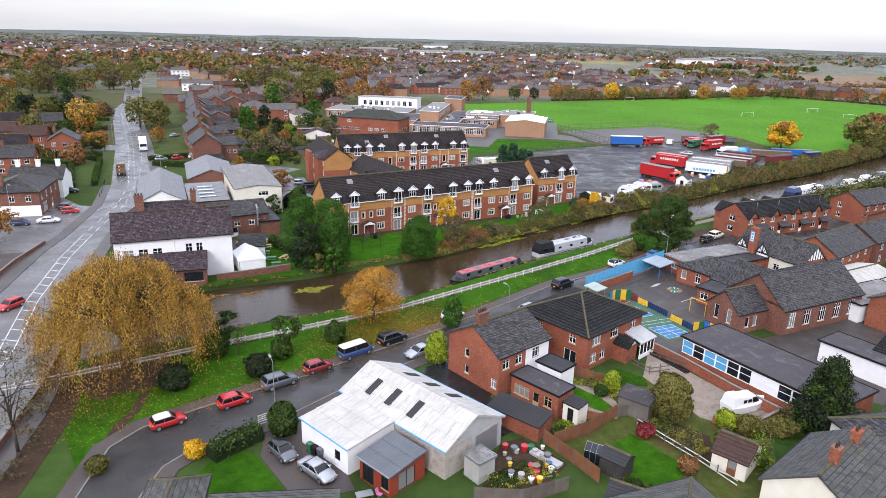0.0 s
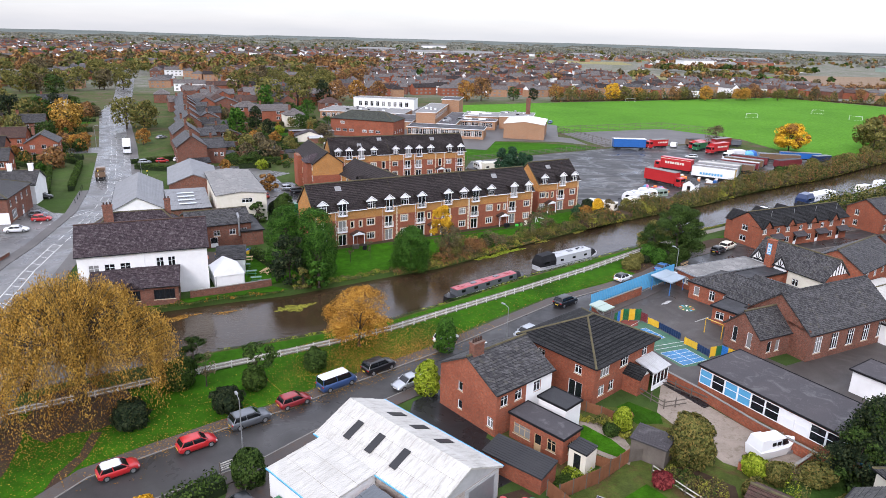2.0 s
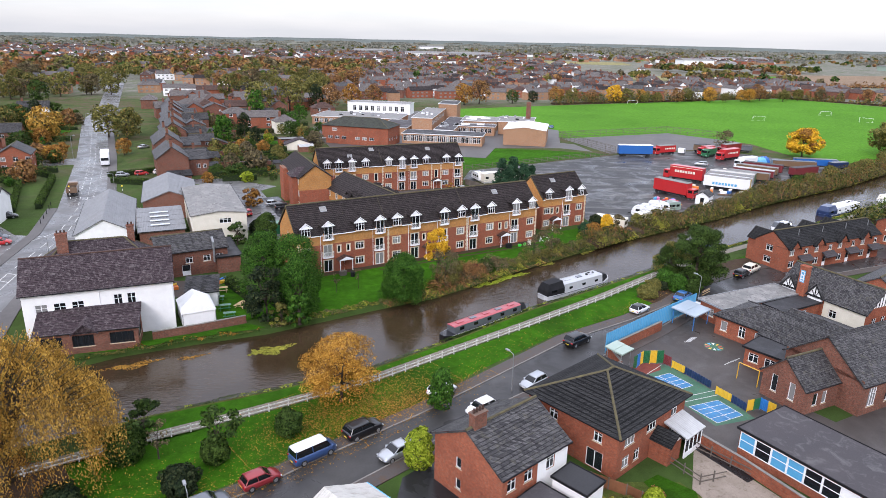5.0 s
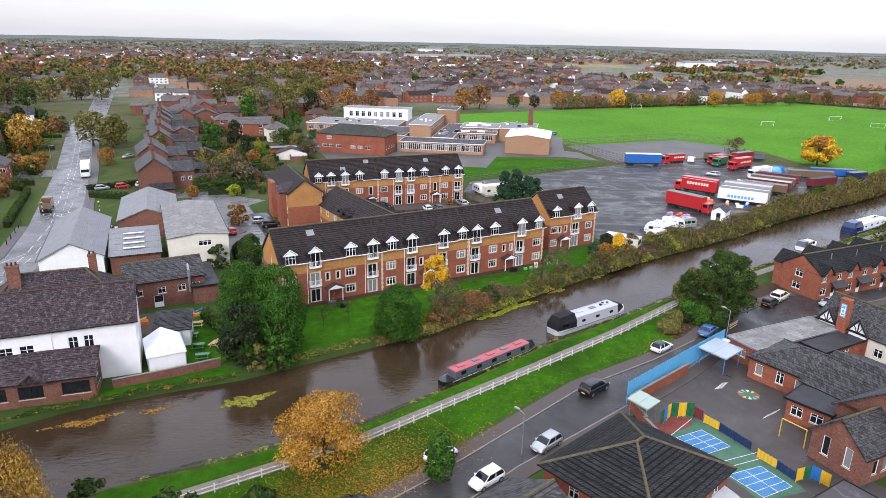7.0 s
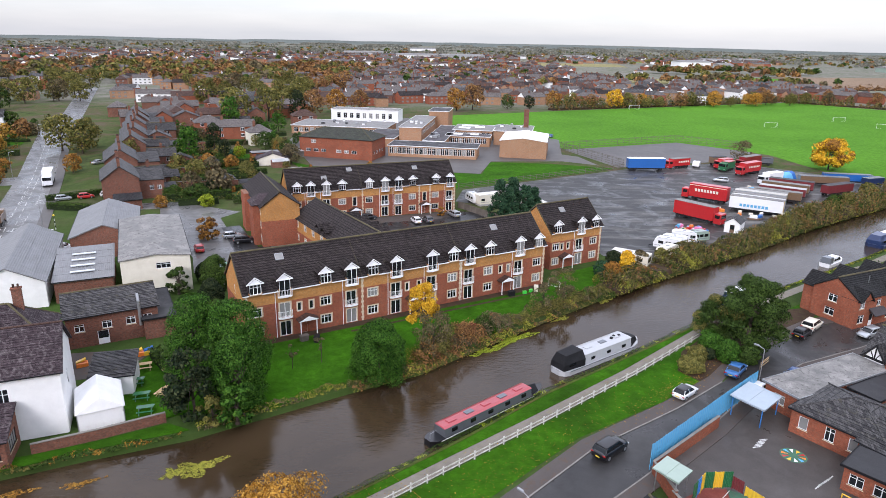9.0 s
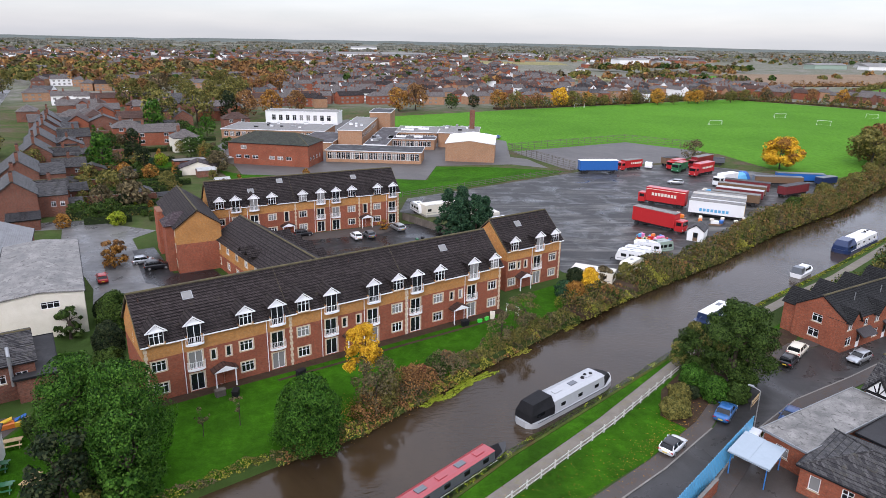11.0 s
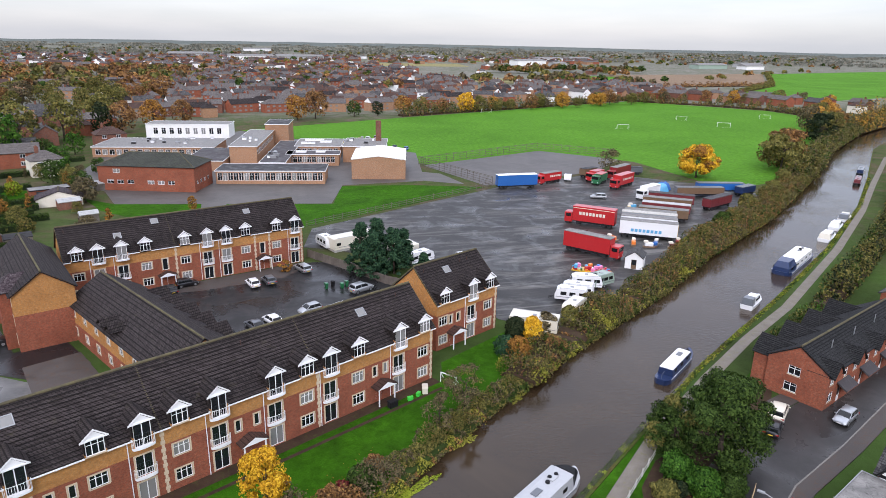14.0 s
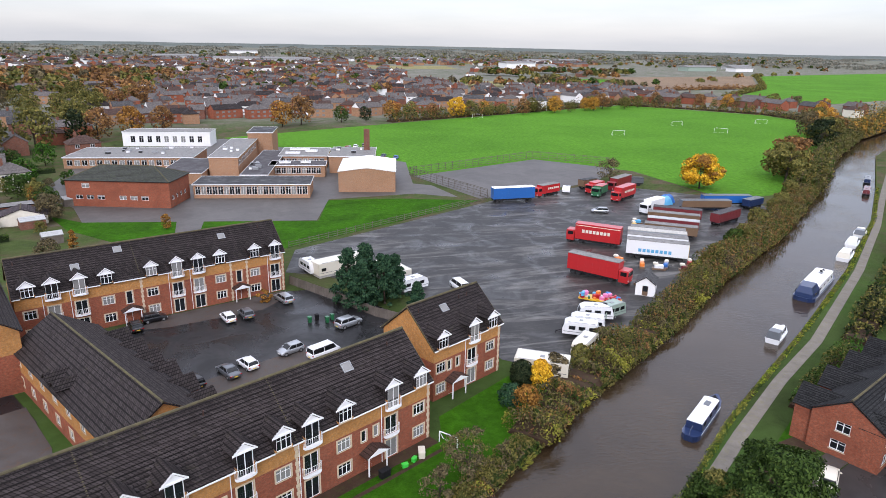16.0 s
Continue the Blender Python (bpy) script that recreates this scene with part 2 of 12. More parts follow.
def ribbed(name, c0, c1, pitch, axis=0, rough=0.4, metal=0.0, stain=(0.3, 0.3, 0.27), amount=0.4):
    """Profiled sheet: ribs run up the slope."""
    m, n, l, b = nodes_of(name, rough, metal, 0.4)
    tc = n.new("ShaderNodeTexCoord")
    s = n.new("ShaderNodeSeparateXYZ")
    l.new(tc.outputs["Object"], s.inputs[0])
    mu = n.new("ShaderNodeMath")
    mu.operation = "MULTIPLY"
    mu.inputs[1].default_value = 2 * math.pi / pitch
    l.new(s.outputs[axis], mu.inputs[0])
    si = n.new("ShaderNodeMath")
    si.operation = "SINE"
    l.new(mu.outputs[0], si.inputs[0])
    big = noise_of(n, l, tc.outputs["Object"], 0.45, 8.0, 0.7, 0.6)
    r = ramp_of(n, [(0.3, c0), (0.65, c1)])
    l.new(big.outputs["Fac"], r.inputs["Fac"])
    mp = n.new("ShaderNodeMapping")
    mp.inputs["Scale"].default_value = (3.5, 0.35, 1) if axis == 0 else (0.35, 3.5, 1)
    l.new(tc.outputs["Object"], mp.inputs["Vector"])
    run = noise_of(n, l, mp.outputs["Vector"], 1.0, 7.0, 0.72)
    rr = ramp_of(n, [(0.5, (0, 0, 0)), (0.78, (amount, amount, amount))])
    l.new(run.outputs["Fac"], rr.inputs["Fac"])
    l.new(mix_of(n, l, rr.outputs["Color"], r.outputs["Color"], stain), b.inputs["Base Color"])
    bump_of(n, l, b, si.outputs[0], 0.5, 0.03)
    return m


M = {}
M["brick_red"] = brickwork("brick_red", (0.245, 0.068, 0.038), (0.36, 0.108, 0.058), (0.21, 0.115, 0.078), (0.15, 0.048, 0.03))
M["brick_house"] = brickwork("brick_house", (0.24, 0.068, 0.036), (0.36, 0.108, 0.056), (0.21, 0.12, 0.085), (0.15, 0.045, 0.028))
M["brick_old"] = brickwork("brick_old", (0.135, 0.052, 0.035), (0.26, 0.10, 0.064), (0.17, 0.125, 0.10), (0.085, 0.04, 0.03))
M["brick_buff"] = brickwork("brick_buff", (0.42, 0.185, 0.052), (0.54, 0.25, 0.075), (0.331, 0.221, 0.11), (0.276, 0.129, 0.046))
# the big school's brick; on far houses its paleness also stands for haze
M["brick_pink"] = brickwork("brick_pink", (0.33, 0.175, 0.095), (0.40, 0.215, 0.12), (0.34, 0.25, 0.18), (0.26, 0.145, 0.085))
M["school_tile"] = roofing("school_tile", (0.036, 0.038, 0.034), (0.06, 0.062, 0.056), (0.075, 0.088, 0.045), 0.55, 0.33, 0.28, 0.7, moss_size=3.0)
# tile_dark, tile_black: wide dark joints also paint the shade under each tile course
M["tile_dark"] = roofing("tile_dark", (0.026, 0.0205, 0.020), (0.050, 0.041, 0.040), (0.062, 0.055, 0.036), 0.63, 0.33, 0.28, 0.7, joint=0.035, offset=0.0, moss_size=1.2)
M["tile_black"] = roofing("tile_black", (0.017, 0.017, 0.018), (0.034, 0.034, 0.034), (0.05, 0.052, 0.036), 0.66, 0.33, 0.2, 0.7, joint=0.03, offset=0.0, moss_size=1.4)
M["slate"] = roofing("slate", (0.028, 0.027, 0.029), (0.095, 0.092, 0.092), (0.115, 0.105, 0.075), 0.6, 0.3, 0.17, 0.5, moss_size=1.4)
M["slate_dark"] = roofing("slate_dark", (0.034, 0.024, 0.028), (0.062, 0.045, 0.05), (0.17, 0.15, 0.15), 0.56, 0.3, 0.17, 0.7, moss_size=2.2)
M["stone_slab_roof"] = roofing("stone_slab_roof", (0.059, 0.059, 0.057), (0.108, 0.105, 0.101), (0.105, 0.112, 0.052), 0.6, 0.42, 0.24, 0.6)
# far-house slates, lightened so that distance haze sits in their colour
M["slate_hazed"] = roofing("slate_hazed", (0.098, 0.088, 0.084), (0.15, 0.135, 0.128), (0.15, 0.128, 0.105), 0.6, 0.3, 0.2, 0.7)
M["tile_brown"] = roofing("tile_brown", (0.063, 0.038, 0.032), (0.084, 0.049, 0.038), (0.07, 0.063, 0.042), 0.62, 0.3, 0.2, 0.6)
M["ridge_moss"] = surface("ridge_moss", (0.065, 0.056, 0.04), (0.125, 0.11, 0.055), 1.5, 12, 0.85, 0.4)
M["render_white"] = surface("render_white", (0.74, 0.74, 0.73), (0.83, 0.83, 0.82), 0.6, 14, 0.8, 0.1, stain=None)
M["render_cream"] = surface("render_cream", (0.64, 0.60, 0.50), (0.74, 0.70, 0.60), 0.6, 14, 0.8, 0.1)
M["render_aged"] = surface("render_aged", (0.34, 0.30, 0.26), (0.45, 0.405, 0.36), 0.5, 12, 0.85, 0.2, stain=(0.25, 0.21, 0.18))
M["white_upvc"] = surface("white_upvc", (0.78, 0.79, 0.80), (0.84, 0.84, 0.84), 2.0, 12, 0.35, 0.0)
M["sill_stone"] = surface("sill_stone", (0.52, 0.42, 0.30), (0.60, 0.50, 0.36), 2.0, 18, 0.8, 0.1)
M["glass"] = glass_material("window_glass")
M["glass_car"] = glass_material("car_glass", (0.012, 0.014, 0.016))
M["asphalt_road"] = wet_asphalt("asphalt_road", (0.026, 0.025, 0.025), (0.052, 0.050, 0.048), 0.52)
# paler than asphalt_road: the sky's sheen on wet tarmac is put into the colour
M["asphalt_main"] = wet_asphalt("asphalt_main", (0.085, 0.084, 0.083), (0.145, 0.142, 0.138), 0.5, True)
M["asphalt_dark"] = wet_asphalt("asphalt_dark", (0.015, 0.015, 0.016), (0.025, 0.025, 0.026), 0.5)
M["asphalt_yard"] = wet_asphalt("asphalt_yard", (0.018, 0.017, 0.017), (0.038, 0.036, 0.034), 0.6, True)
M["asphalt_pale"] = wet_asphalt("asphalt_pale", (0.07, 0.064, 0.06), (0.105, 0.097, 0.09), 0.8)
M["paving"] = surface("paving", (0.058, 0.049, 0.044), (0.091, 0.079, 0.073), 0.4, 9, 0.6, 0.15, rough_var=0.15, world_space=True, stain=(0.088, 0.058, 0.041))
M["towpath_stone"] = surface("towpath_stone", (0.136, 0.119, 0.098), (0.204, 0.183, 0.153), 0.5, 9, 0.7, 0.2, world_space=True, stain=(0.17, 0.153, 0.093))
M["kerb"] = surface("kerb", (0.16, 0.15, 0.135), (0.23, 0.215, 0.195), 1.0, 12, 0.75, 0.1, world_space=True)
M["gravel"] = surface("gravel", (0.216, 0.176, 0.14), (0.288, 0.24, 0.196), 0.5, 14, 0.9, 0.5, world_space=True, stain=(0.16, 0.128, 0.096))
M["soil"] = surface("soil", (0.034, 0.020, 0.013), (0.059, 0.035, 0.022), 0.5, 10, 0.9, 0.5, world_space=True, stain=(0.056, 0.051, 0.017))
M["grass"] = ground_grass("grass", (0.038, 0.082, 0.014), (0.026, 0.048, 0.011), (0.06, 0.05, 0.025), 0.62)
M["lawn"] = ground_grass("lawn", (0.034, 0.112, 0.004), (0.021, 0.062, 0.004), (0.055, 0.05, 0.012), 0.7, 0.09)
M["pitch_grass"] = ground_grass("pitch_grass", (0.081, 0.211, 0.018), (0.061, 0.162, 0.014), (0.108, 0.135, 0.045), 0.8, 0.018)
M["verge"] = ground_grass("verge", (0.075, 0.105, 0.02), (0.05, 0.06, 0.018), (0.085, 0.05, 0.026), 0.5, 0.25)
M["field_brown"] = ground_grass("field_brown", (0.23, 0.165, 0.11), (0.18, 0.13, 0.09), (0.15, 0.14, 0.06), 0.66, 0.01)
M["field_straw"] = ground_grass("field_straw", (0.25, 0.22, 0.10), (0.19, 0.18, 0.08), (0.12, 0.14, 0.05), 0.66, 0.01)
# horizon hills: greens greyed, so the haze is part of the colour
M["country"] = ground_grass("country", (0.125, 0.14, 0.125), (0.095, 0.11, 0.10), (0.16, 0.155, 0.12), 0.58, 0.006)


def ground_mixed():
    """Grass by the canal that turns to duller garden and country ground farther off, then to paler estate ground with
    haze in its colour.
    """
    m, n, l, b = nodes_of("ground_mixed", 0.95, 0.0, 0.05)
    g = n.new("ShaderNodeNewGeometry")
    vec = g.outputs["Position"]
    big = noise_of(n, l, vec, 0.03, 7.0, 0.62, 0.5)
    near = ramp_of(n, [(0.32, (0.036, 0.052, 0.016)), (0.62, (0.05, 0.092, 0.02))])
    far = ramp_of(n, [(0.34, (0.035, 0.042, 0.02)), (0.46, (0.06, 0.085, 0.025)), (0.56, (0.085, 0.07, 0.04)), (0.7, (0.12, 0.105, 0.085))])
    l.new(big.outputs["Fac"], near.inputs["Fac"])
    patch = noise_of(n, l, vec, 0.045, 9.0, 0.75, 1.5)
    l.new(patch.outputs["Fac"], far.inputs["Fac"])
    s = n.new("ShaderNodeSeparateXYZ")
    l.new(vec, s.inputs[0])
    mr = n.new("ShaderNodeMapRange")
    mr.inputs["From Min"].default_value, mr.inputs["From Max"].default_value = 130, 230
    l.new(s.outputs[1], mr.inputs["Value"])
    col = mix_of(n, l, mr.outputs[0], near.outputs["Color"], far.outputs["Color"])
    # pale estate streets, lightened further: distance haze is put into this ramp
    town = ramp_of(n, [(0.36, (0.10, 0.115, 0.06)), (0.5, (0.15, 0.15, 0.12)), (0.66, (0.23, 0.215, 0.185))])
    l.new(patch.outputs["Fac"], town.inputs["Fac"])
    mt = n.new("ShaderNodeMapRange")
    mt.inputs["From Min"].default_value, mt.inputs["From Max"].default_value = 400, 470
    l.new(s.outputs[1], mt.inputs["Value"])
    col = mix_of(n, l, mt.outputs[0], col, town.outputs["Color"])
    mid = noise_of(n, l, vec, 0.5, 6.0, 0.7, 0.3)
    col = mix_of(n, l, 0.45, col, mid.outputs["Fac"], "OVERLAY")
    fine = noise_of(n, l, vec, 8.0, 3.0, 0.8)
    col = mix_of(n, l, 0.3, col, fine.outputs["Fac"], "OVERLAY")
    l.new(col, b.inputs["Base Color"])
    bump_of(n, l, b, fine.outputs["Fac"], 0.6, 0.12)
    return m


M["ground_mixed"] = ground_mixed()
M["water"] = water_material()
M["bark"] = surface("bark", (0.049, 0.036, 0.028), (0.084, 0.066, 0.052), 2.0, 15, 0.9, 0.5)
M["timber"] = surface("timber", (0.15, 0.062, 0.03), (0.225, 0.10, 0.05), 0.8, 14, 0.8, 0.3, vary=0.15)
M["timber_red"] = surface("timber_red", (0.20, 0.035, 0.018), (0.30, 0.06, 0.03), 0.8, 14, 0.6, 0.3)
M["timber_grey"] = surface("timber_grey", (0.096, 0.08, 0.068), (0.152, 0.132, 0.112), 0.8, 14, 0.85, 0.3, vary=0.12)
M["timber_pale"] = surface("timber_pale", (0.42, 0.30, 0.16), (0.52, 0.38, 0.22), 0.8, 14, 0.8, 0.3, vary=0.1)
M["shed_dark"] = surface("shed_dark", (0.035, 0.032, 0.032), (0.06, 0.055, 0.052), 0.8, 10, 0.7, 0.3)
M["fence_white"] = surface("fence_white", (0.46, 0.445, 0.41), (0.66, 0.64, 0.60), 1.2, 12, 0.7, 0.2, stain=(0.3, 0.28, 0.23))
M["concrete"] = surface("concrete", (0.32, 0.31, 0.29), (0.42, 0.41, 0.385), 0.6, 12, 0.85, 0.2)
M["felt_roof"] = surface("felt_roof", (0.046, 0.042, 0.045), (0.074, 0.068, 0.071), 0.25, 9, 0.7, 0.15, rough_var=0.2, stain=(0.105, 0.101, 0.101))
M["felt_dark"] = surface("felt_dark", (0.027, 0.027, 0.029), (0.045, 0.045, 0.047), 0.4, 9, 0.6, 0.15, rough_var=0.2)
M["felt_pale"] = surface("felt_pale", (0.10, 0.098, 0.092), (0.30, 0.29, 0.275), 0.55, 8, 0.6, 0.15, rough_var=0.2, stain=(0.075, 0.072, 0.066))
M["sheet_white"] = ribbed("sheet_white", (0.40, 0.385, 0.35), (0.52, 0.505, 0.465), 0.25, 0, 0.75, 0.0, (0.20, 0.18, 0.145), 0.85)
M["sheet_grey"] = ribbed("sheet_grey", (0.147, 0.15, 0.154), (0.203, 0.206, 0.21), 0.3, 0, 0.55, 0.0, (0.105, 0.098, 0.087), 0.5)
M["sheet_slate_blue"] = ribbed("sheet_slate_blue", (0.091, 0.101, 0.112), (0.119, 0.13, 0.14), 0.4, 0, 0.35, 0.2, (0.077, 0.084, 0.091), 0.3)
M["sheet_pale"] = ribbed("sheet_pale", (0.34, 0.345, 0.345), (0.46, 0.465, 0.46), 0.3, 0, 0.55, 0.0, (0.2, 0.19, 0.17), 0.6)
M["metal_grey"] = paint("metal_grey", (0.32, 0.33, 0.34), 0.45, 0.6)
M["black"] = surface("black_plastic", (0.007, 0.007, 0.008), (0.014, 0.014, 0.016), 2.0, 14, 0.65, 0.1, spec=0.22)
M["tyre"] = paint("tyre_rubber", (0.02, 0.02, 0.021), 0.85)
M["rim"] = paint("alloy_rim", (0.45, 0.46, 0.47), 0.35, 0.8)
M["lamp_red"] = paint("lamp_red", (0.35, 0.01, 0.01), 0.2)
M["lamp_clear"] = paint("lamp_clear", (0.52, 0.56, 0.58), 0.1)
M["plate_white"] = paint("plate_white", (0.75, 0.75, 0.72), 0.4)
M["plate_yellow"] = paint("plate_yellow", (0.75, 0.55, 0.05), 0.4)
M["line_white"] = surface("line_white", (0.46, 0.46, 0.44), (0.62, 0.62, 0.60), 1.0, 6, 0.6, 0.0, world_space=True, stain=(0.2, 0.2, 0.2))
for key, c, metal in (("red", (0.42, 0.018, 0.02), 0), ("dark_red", (0.25, 0.025, 0.03), 0.2), ("white", (0.74, 0.75, 0.76), 0), ("silver", (0.40, 0.42, 0.44), 0.6), ("grey", (0.13, 0.14, 0.155), 0.4),
                      ("black_car", (0.006, 0.006, 0.008), 0.0), ("navy", (0.018, 0.035, 0.10), 0.1), ("blue", (0.03, 0.13, 0.34), 0.3), ("van_blue", (0.035, 0.075, 0.19), 0.2),
                      ("tarp_blue", (0.02, 0.11, 0.36), 0), ("green", (0.02, 0.13, 0.05), 0), ("yellow", (0.68, 0.42, 0.03), 0), ("cream", (0.66, 0.62, 0.52), 0), ("orange", (0.72, 0.20, 0.03), 0), ("canopy_blue", (0.30, 0.36, 0.41), 0), ("pale_green", (0.28, 0.36, 0.30), 0),
                      ("play_blue", (0.03, 0.18, 0.50), 0), ("sky_blue", (0.10, 0.36, 0.60), 0), ("boat_red", (0.33, 0.05, 0.06), 0), ("boat_grey", (0.38, 0.39, 0.405), 0), ("maroon", (0.16, 0.03, 0.035), 0), ("pink", (0.68, 0.20, 0.40), 0), ("lime", (0.05, 0.55, 0.06), 0), ("brown_van", (0.16, 0.10, 0.06), 0)):
    M[key] = paint(key + "_paint", c, 0.28, metal, 0.4)
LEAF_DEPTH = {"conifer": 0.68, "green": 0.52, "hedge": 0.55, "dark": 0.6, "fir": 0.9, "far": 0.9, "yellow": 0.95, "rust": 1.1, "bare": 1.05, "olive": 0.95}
# the "far" leaves are greyed and paled: distance haze put into their colour
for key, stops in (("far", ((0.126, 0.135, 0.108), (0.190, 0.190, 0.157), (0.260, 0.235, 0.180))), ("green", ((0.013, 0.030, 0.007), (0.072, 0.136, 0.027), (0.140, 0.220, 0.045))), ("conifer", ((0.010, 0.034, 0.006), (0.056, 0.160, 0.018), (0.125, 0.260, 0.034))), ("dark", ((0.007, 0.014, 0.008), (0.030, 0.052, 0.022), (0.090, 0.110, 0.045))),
                   ("fir", ((0.009, 0.028, 0.016), (0.030, 0.076, 0.039), (0.065, 0.130, 0.060))), ("olive", ((0.045, 0.052, 0.015), (0.145, 0.140, 0.038), (0.260, 0.220, 0.060))), ("orange", ((0.105, 0.050, 0.014), (0.33, 0.155, 0.034), (0.54, 0.285, 0.060))),
                   ("amber", ((0.170, 0.075, 0.013), (0.493, 0.246, 0.034), (0.720, 0.420, 0.080))), ("rust", ((0.065, 0.036, 0.018), (0.200, 0.104, 0.044), (0.340, 0.185, 0.060))), ("yellow", ((0.260, 0.130, 0.010), (0.663, 0.374, 0.017), (0.900, 0.580, 0.050))), ("willow", ((0.165, 0.095, 0.020), (0.460, 0.270, 0.050), (0.700, 0.430, 0.090))),
                   ("bramble", ((0.038, 0.042, 0.013), (0.105, 0.118, 0.030), (0.180, 0.165, 0.045), (0.260, 0.190, 0.055))), ("bare", ((0.036, 0.030, 0.016), (0.112, 0.092, 0.050), (0.190, 0.150, 0.075))), ("hedge", ((0.015, 0.032, 0.007), (0.076, 0.140, 0.025), (0.140, 0.215, 0.040))),
                   ("lime", ((0.080, 0.115, 0.007), (0.255, 0.340, 0.021), (0.450, 0.500, 0.050))), ("weed", ((0.095, 0.100, 0.013), (0.289, 0.297, 0.043), (0.460, 0.420, 0.070))), ("red", ((0.070, 0.010, 0.014), (0.210, 0.030, 0.035), (0.340, 0.080, 0.070))), ("fallen", ((0.100, 0.048, 0.013), (0.357, 0.178, 0.030), (0.600, 0.340, 0.060)))):
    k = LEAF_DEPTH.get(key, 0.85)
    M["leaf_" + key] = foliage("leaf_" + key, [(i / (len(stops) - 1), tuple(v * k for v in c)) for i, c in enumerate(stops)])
M["glass_curtain"] = glass_material("curtained_glass", (0.33, 0.33, 0.32))
M["court_green"] = surface("court_green", (0.043, 0.111, 0.072), (0.072, 0.162, 0.102), 0.6, 8, 0.7, 0.1, world_space=True, stain=(0.093, 0.111, 0.085))
M["court_blue"] = surface("court_blue", (0.036, 0.144, 0.297), (0.063, 0.216, 0.396), 0.7, 8, 0.7, 0.1, world_space=True, stain=(0.108, 0.18, 0.243))
M["court_red"] = surface("court_red", (0.145, 0.038, 0.03), (0.204, 0.06, 0.047), 0.7, 8, 0.75, 0.1, world_space=True)
M["school_tarmac"] = wet_asphalt("school_tarmac", (0.044, 0.037, 0.033), (0.074, 0.065, 0.059), 0.62)


# ---- mesh building ----
class Mesh:
    """Gathers faces for one mesh."""

    def __init__(self):
        self.v, self.f = [], []

    def add(self, pts, faces, m=None):
        k = len(self.v)
        self.v += [tuple(m @ Vector(p)) for p in pts] if m else [tuple(p) for p in pts]
        self.f += [tuple(i + k for i in f) for f in faces]
        return self

    def box(self, x0, x1, y0, y1, z0, z1, m=None):
        p = [(x, y, z) for z in (z0, z1) for y in (y0, y1) for x in (x0, x1)]
        return self.add(p, [(0, 2, 3, 1), (4, 5, 7, 6), (0, 1, 5, 4), (2, 6, 7, 3), (0, 4, 6, 2), (1, 3, 7, 5)], m)

    def soft_box(self, x0, x1, y0, y1, z0, z1, b, m=None):
        """A box with its upper and upright edges cut back."""
        r = lambda k, z: [(x0 + k, y0, z), (x1 - k, y0, z), (x1, y0 + k, z), (x1, y1 - k, z), (x1 - k, y1, z), (x0 + k, y1, z), (x0, y1 - k, z), (x0, y0 + k, z)]  # noqa: E731
        top = [(x0 + 2 * b, y0 + b, z1), (x1 - 2 * b, y0 + b, z1), (x1 - b, y0 + 2 * b, z1), (x1 - b, y1 - 2 * b, z1), (x1 - 2 * b, y1 - b, z1), (x0 + 2 * b, y1 - b, z1), (x0 + b, y1 - 2 * b, z1), (x0 + b, y0 + 2 * b, z1)]
        return self.loft([r(b, z0), r(b, z1 - b), top], m, close=True)

    def quad(self, a, b, c, d, m=None):
        return self.add([a, b, c, d], [(0, 1, 2, 3)], m)

    def poly(self, pts, m=None):
        return self.add(pts, [tuple(range(len(pts)))], m)

    def loft(self, rings, m=None, close=True):
        n = len(rings[0])
        pts = [p for r in rings for p in r]
        f = [(i * n + j, i * n + (j + 1) % n, (i + 1) * n + (j + 1) % n, (i + 1) * n + j) for i in range(len(rings) - 1) for j in range(n)]
        if close:
            f += [tuple(range(n - 1, -1, -1)), tuple((len(rings) - 1) * n + j for j in range(n))]
        return self.add(pts, f, m)

    def tube(self, a, b, r0, r1=None, n=7, m=None):
        a, b, r1 = Vector(a), Vector(b), r0 if r1 is None else r1
        q = (b - a).to_track_quat("Z", "Y")
        ring = lambda c, r: [c + q @ Vector((r * math.cos(t), r * math.sin(t), 0)) for t in (2 * math.pi * i / n for i in range(n))]  # noqa: E731
        return self.loft([ring(a, r0), ring(b, r1)], m)

    def slab(self, pts, z0, z1, m=None):
        """A flat piece with the given outline (counter-clockwise)."""
        n = len(pts)
        p = [(x, y, z) for z in (z0, z1) for x, y in pts]
        f = [tuple(range(n - 1, -1, -1)), tuple(range(n, 2 * n))] + [(i, (i + 1) % n, n + (i + 1) % n, n + i) for i in range(n)]
        return self.add(p, f, m)

    def slope(self, e0, e1, r1, r0, courses, lift=0.05, m=None):
        """A roof slope from its eaves e0-e1 up to r0-r1, laid in overlapping courses."""
        e0, e1, r1, r0 = map(Vector, (e0, e1, r1, r0))
        up = (e1 - e0).cross(r0 - e0)
        up = (up if up.length > 1e-6 else (e1 - e0).cross(r1 - e1)).normalized() * lift
        pts, fs = [], []
        for i in range(courses):
            a, b = i / courses, (i + 1) / courses
            if not i:
                pts += [e0, e1]
            pts += [e0.lerp(r0, a) + up, e1.lerp(r1, a) + up, e0.lerp(r0, b) + up * 0.15, e1.lerp(r1, b) + up * 0.15]
            k = 4 * i
            fs += [(k, k + 1, k + 3, k + 2), (k + 2, k + 3, k + 5, k + 4)]
        k = len(pts)
        pts += [e0 - up * 3, e1 - up * 3, r1 - up * 3, r0 - up * 3]
        return self.add(pts, fs + [(k + 3, k + 2, k + 1, k), (k, k + 1, 1, 0), (k + 1, k + 2, k - 1, 1), (k + 3, k, 0, k - 2)], m)

    def mesh(self, name, smooth=False):
        me = bpy.data.meshes.new(name)
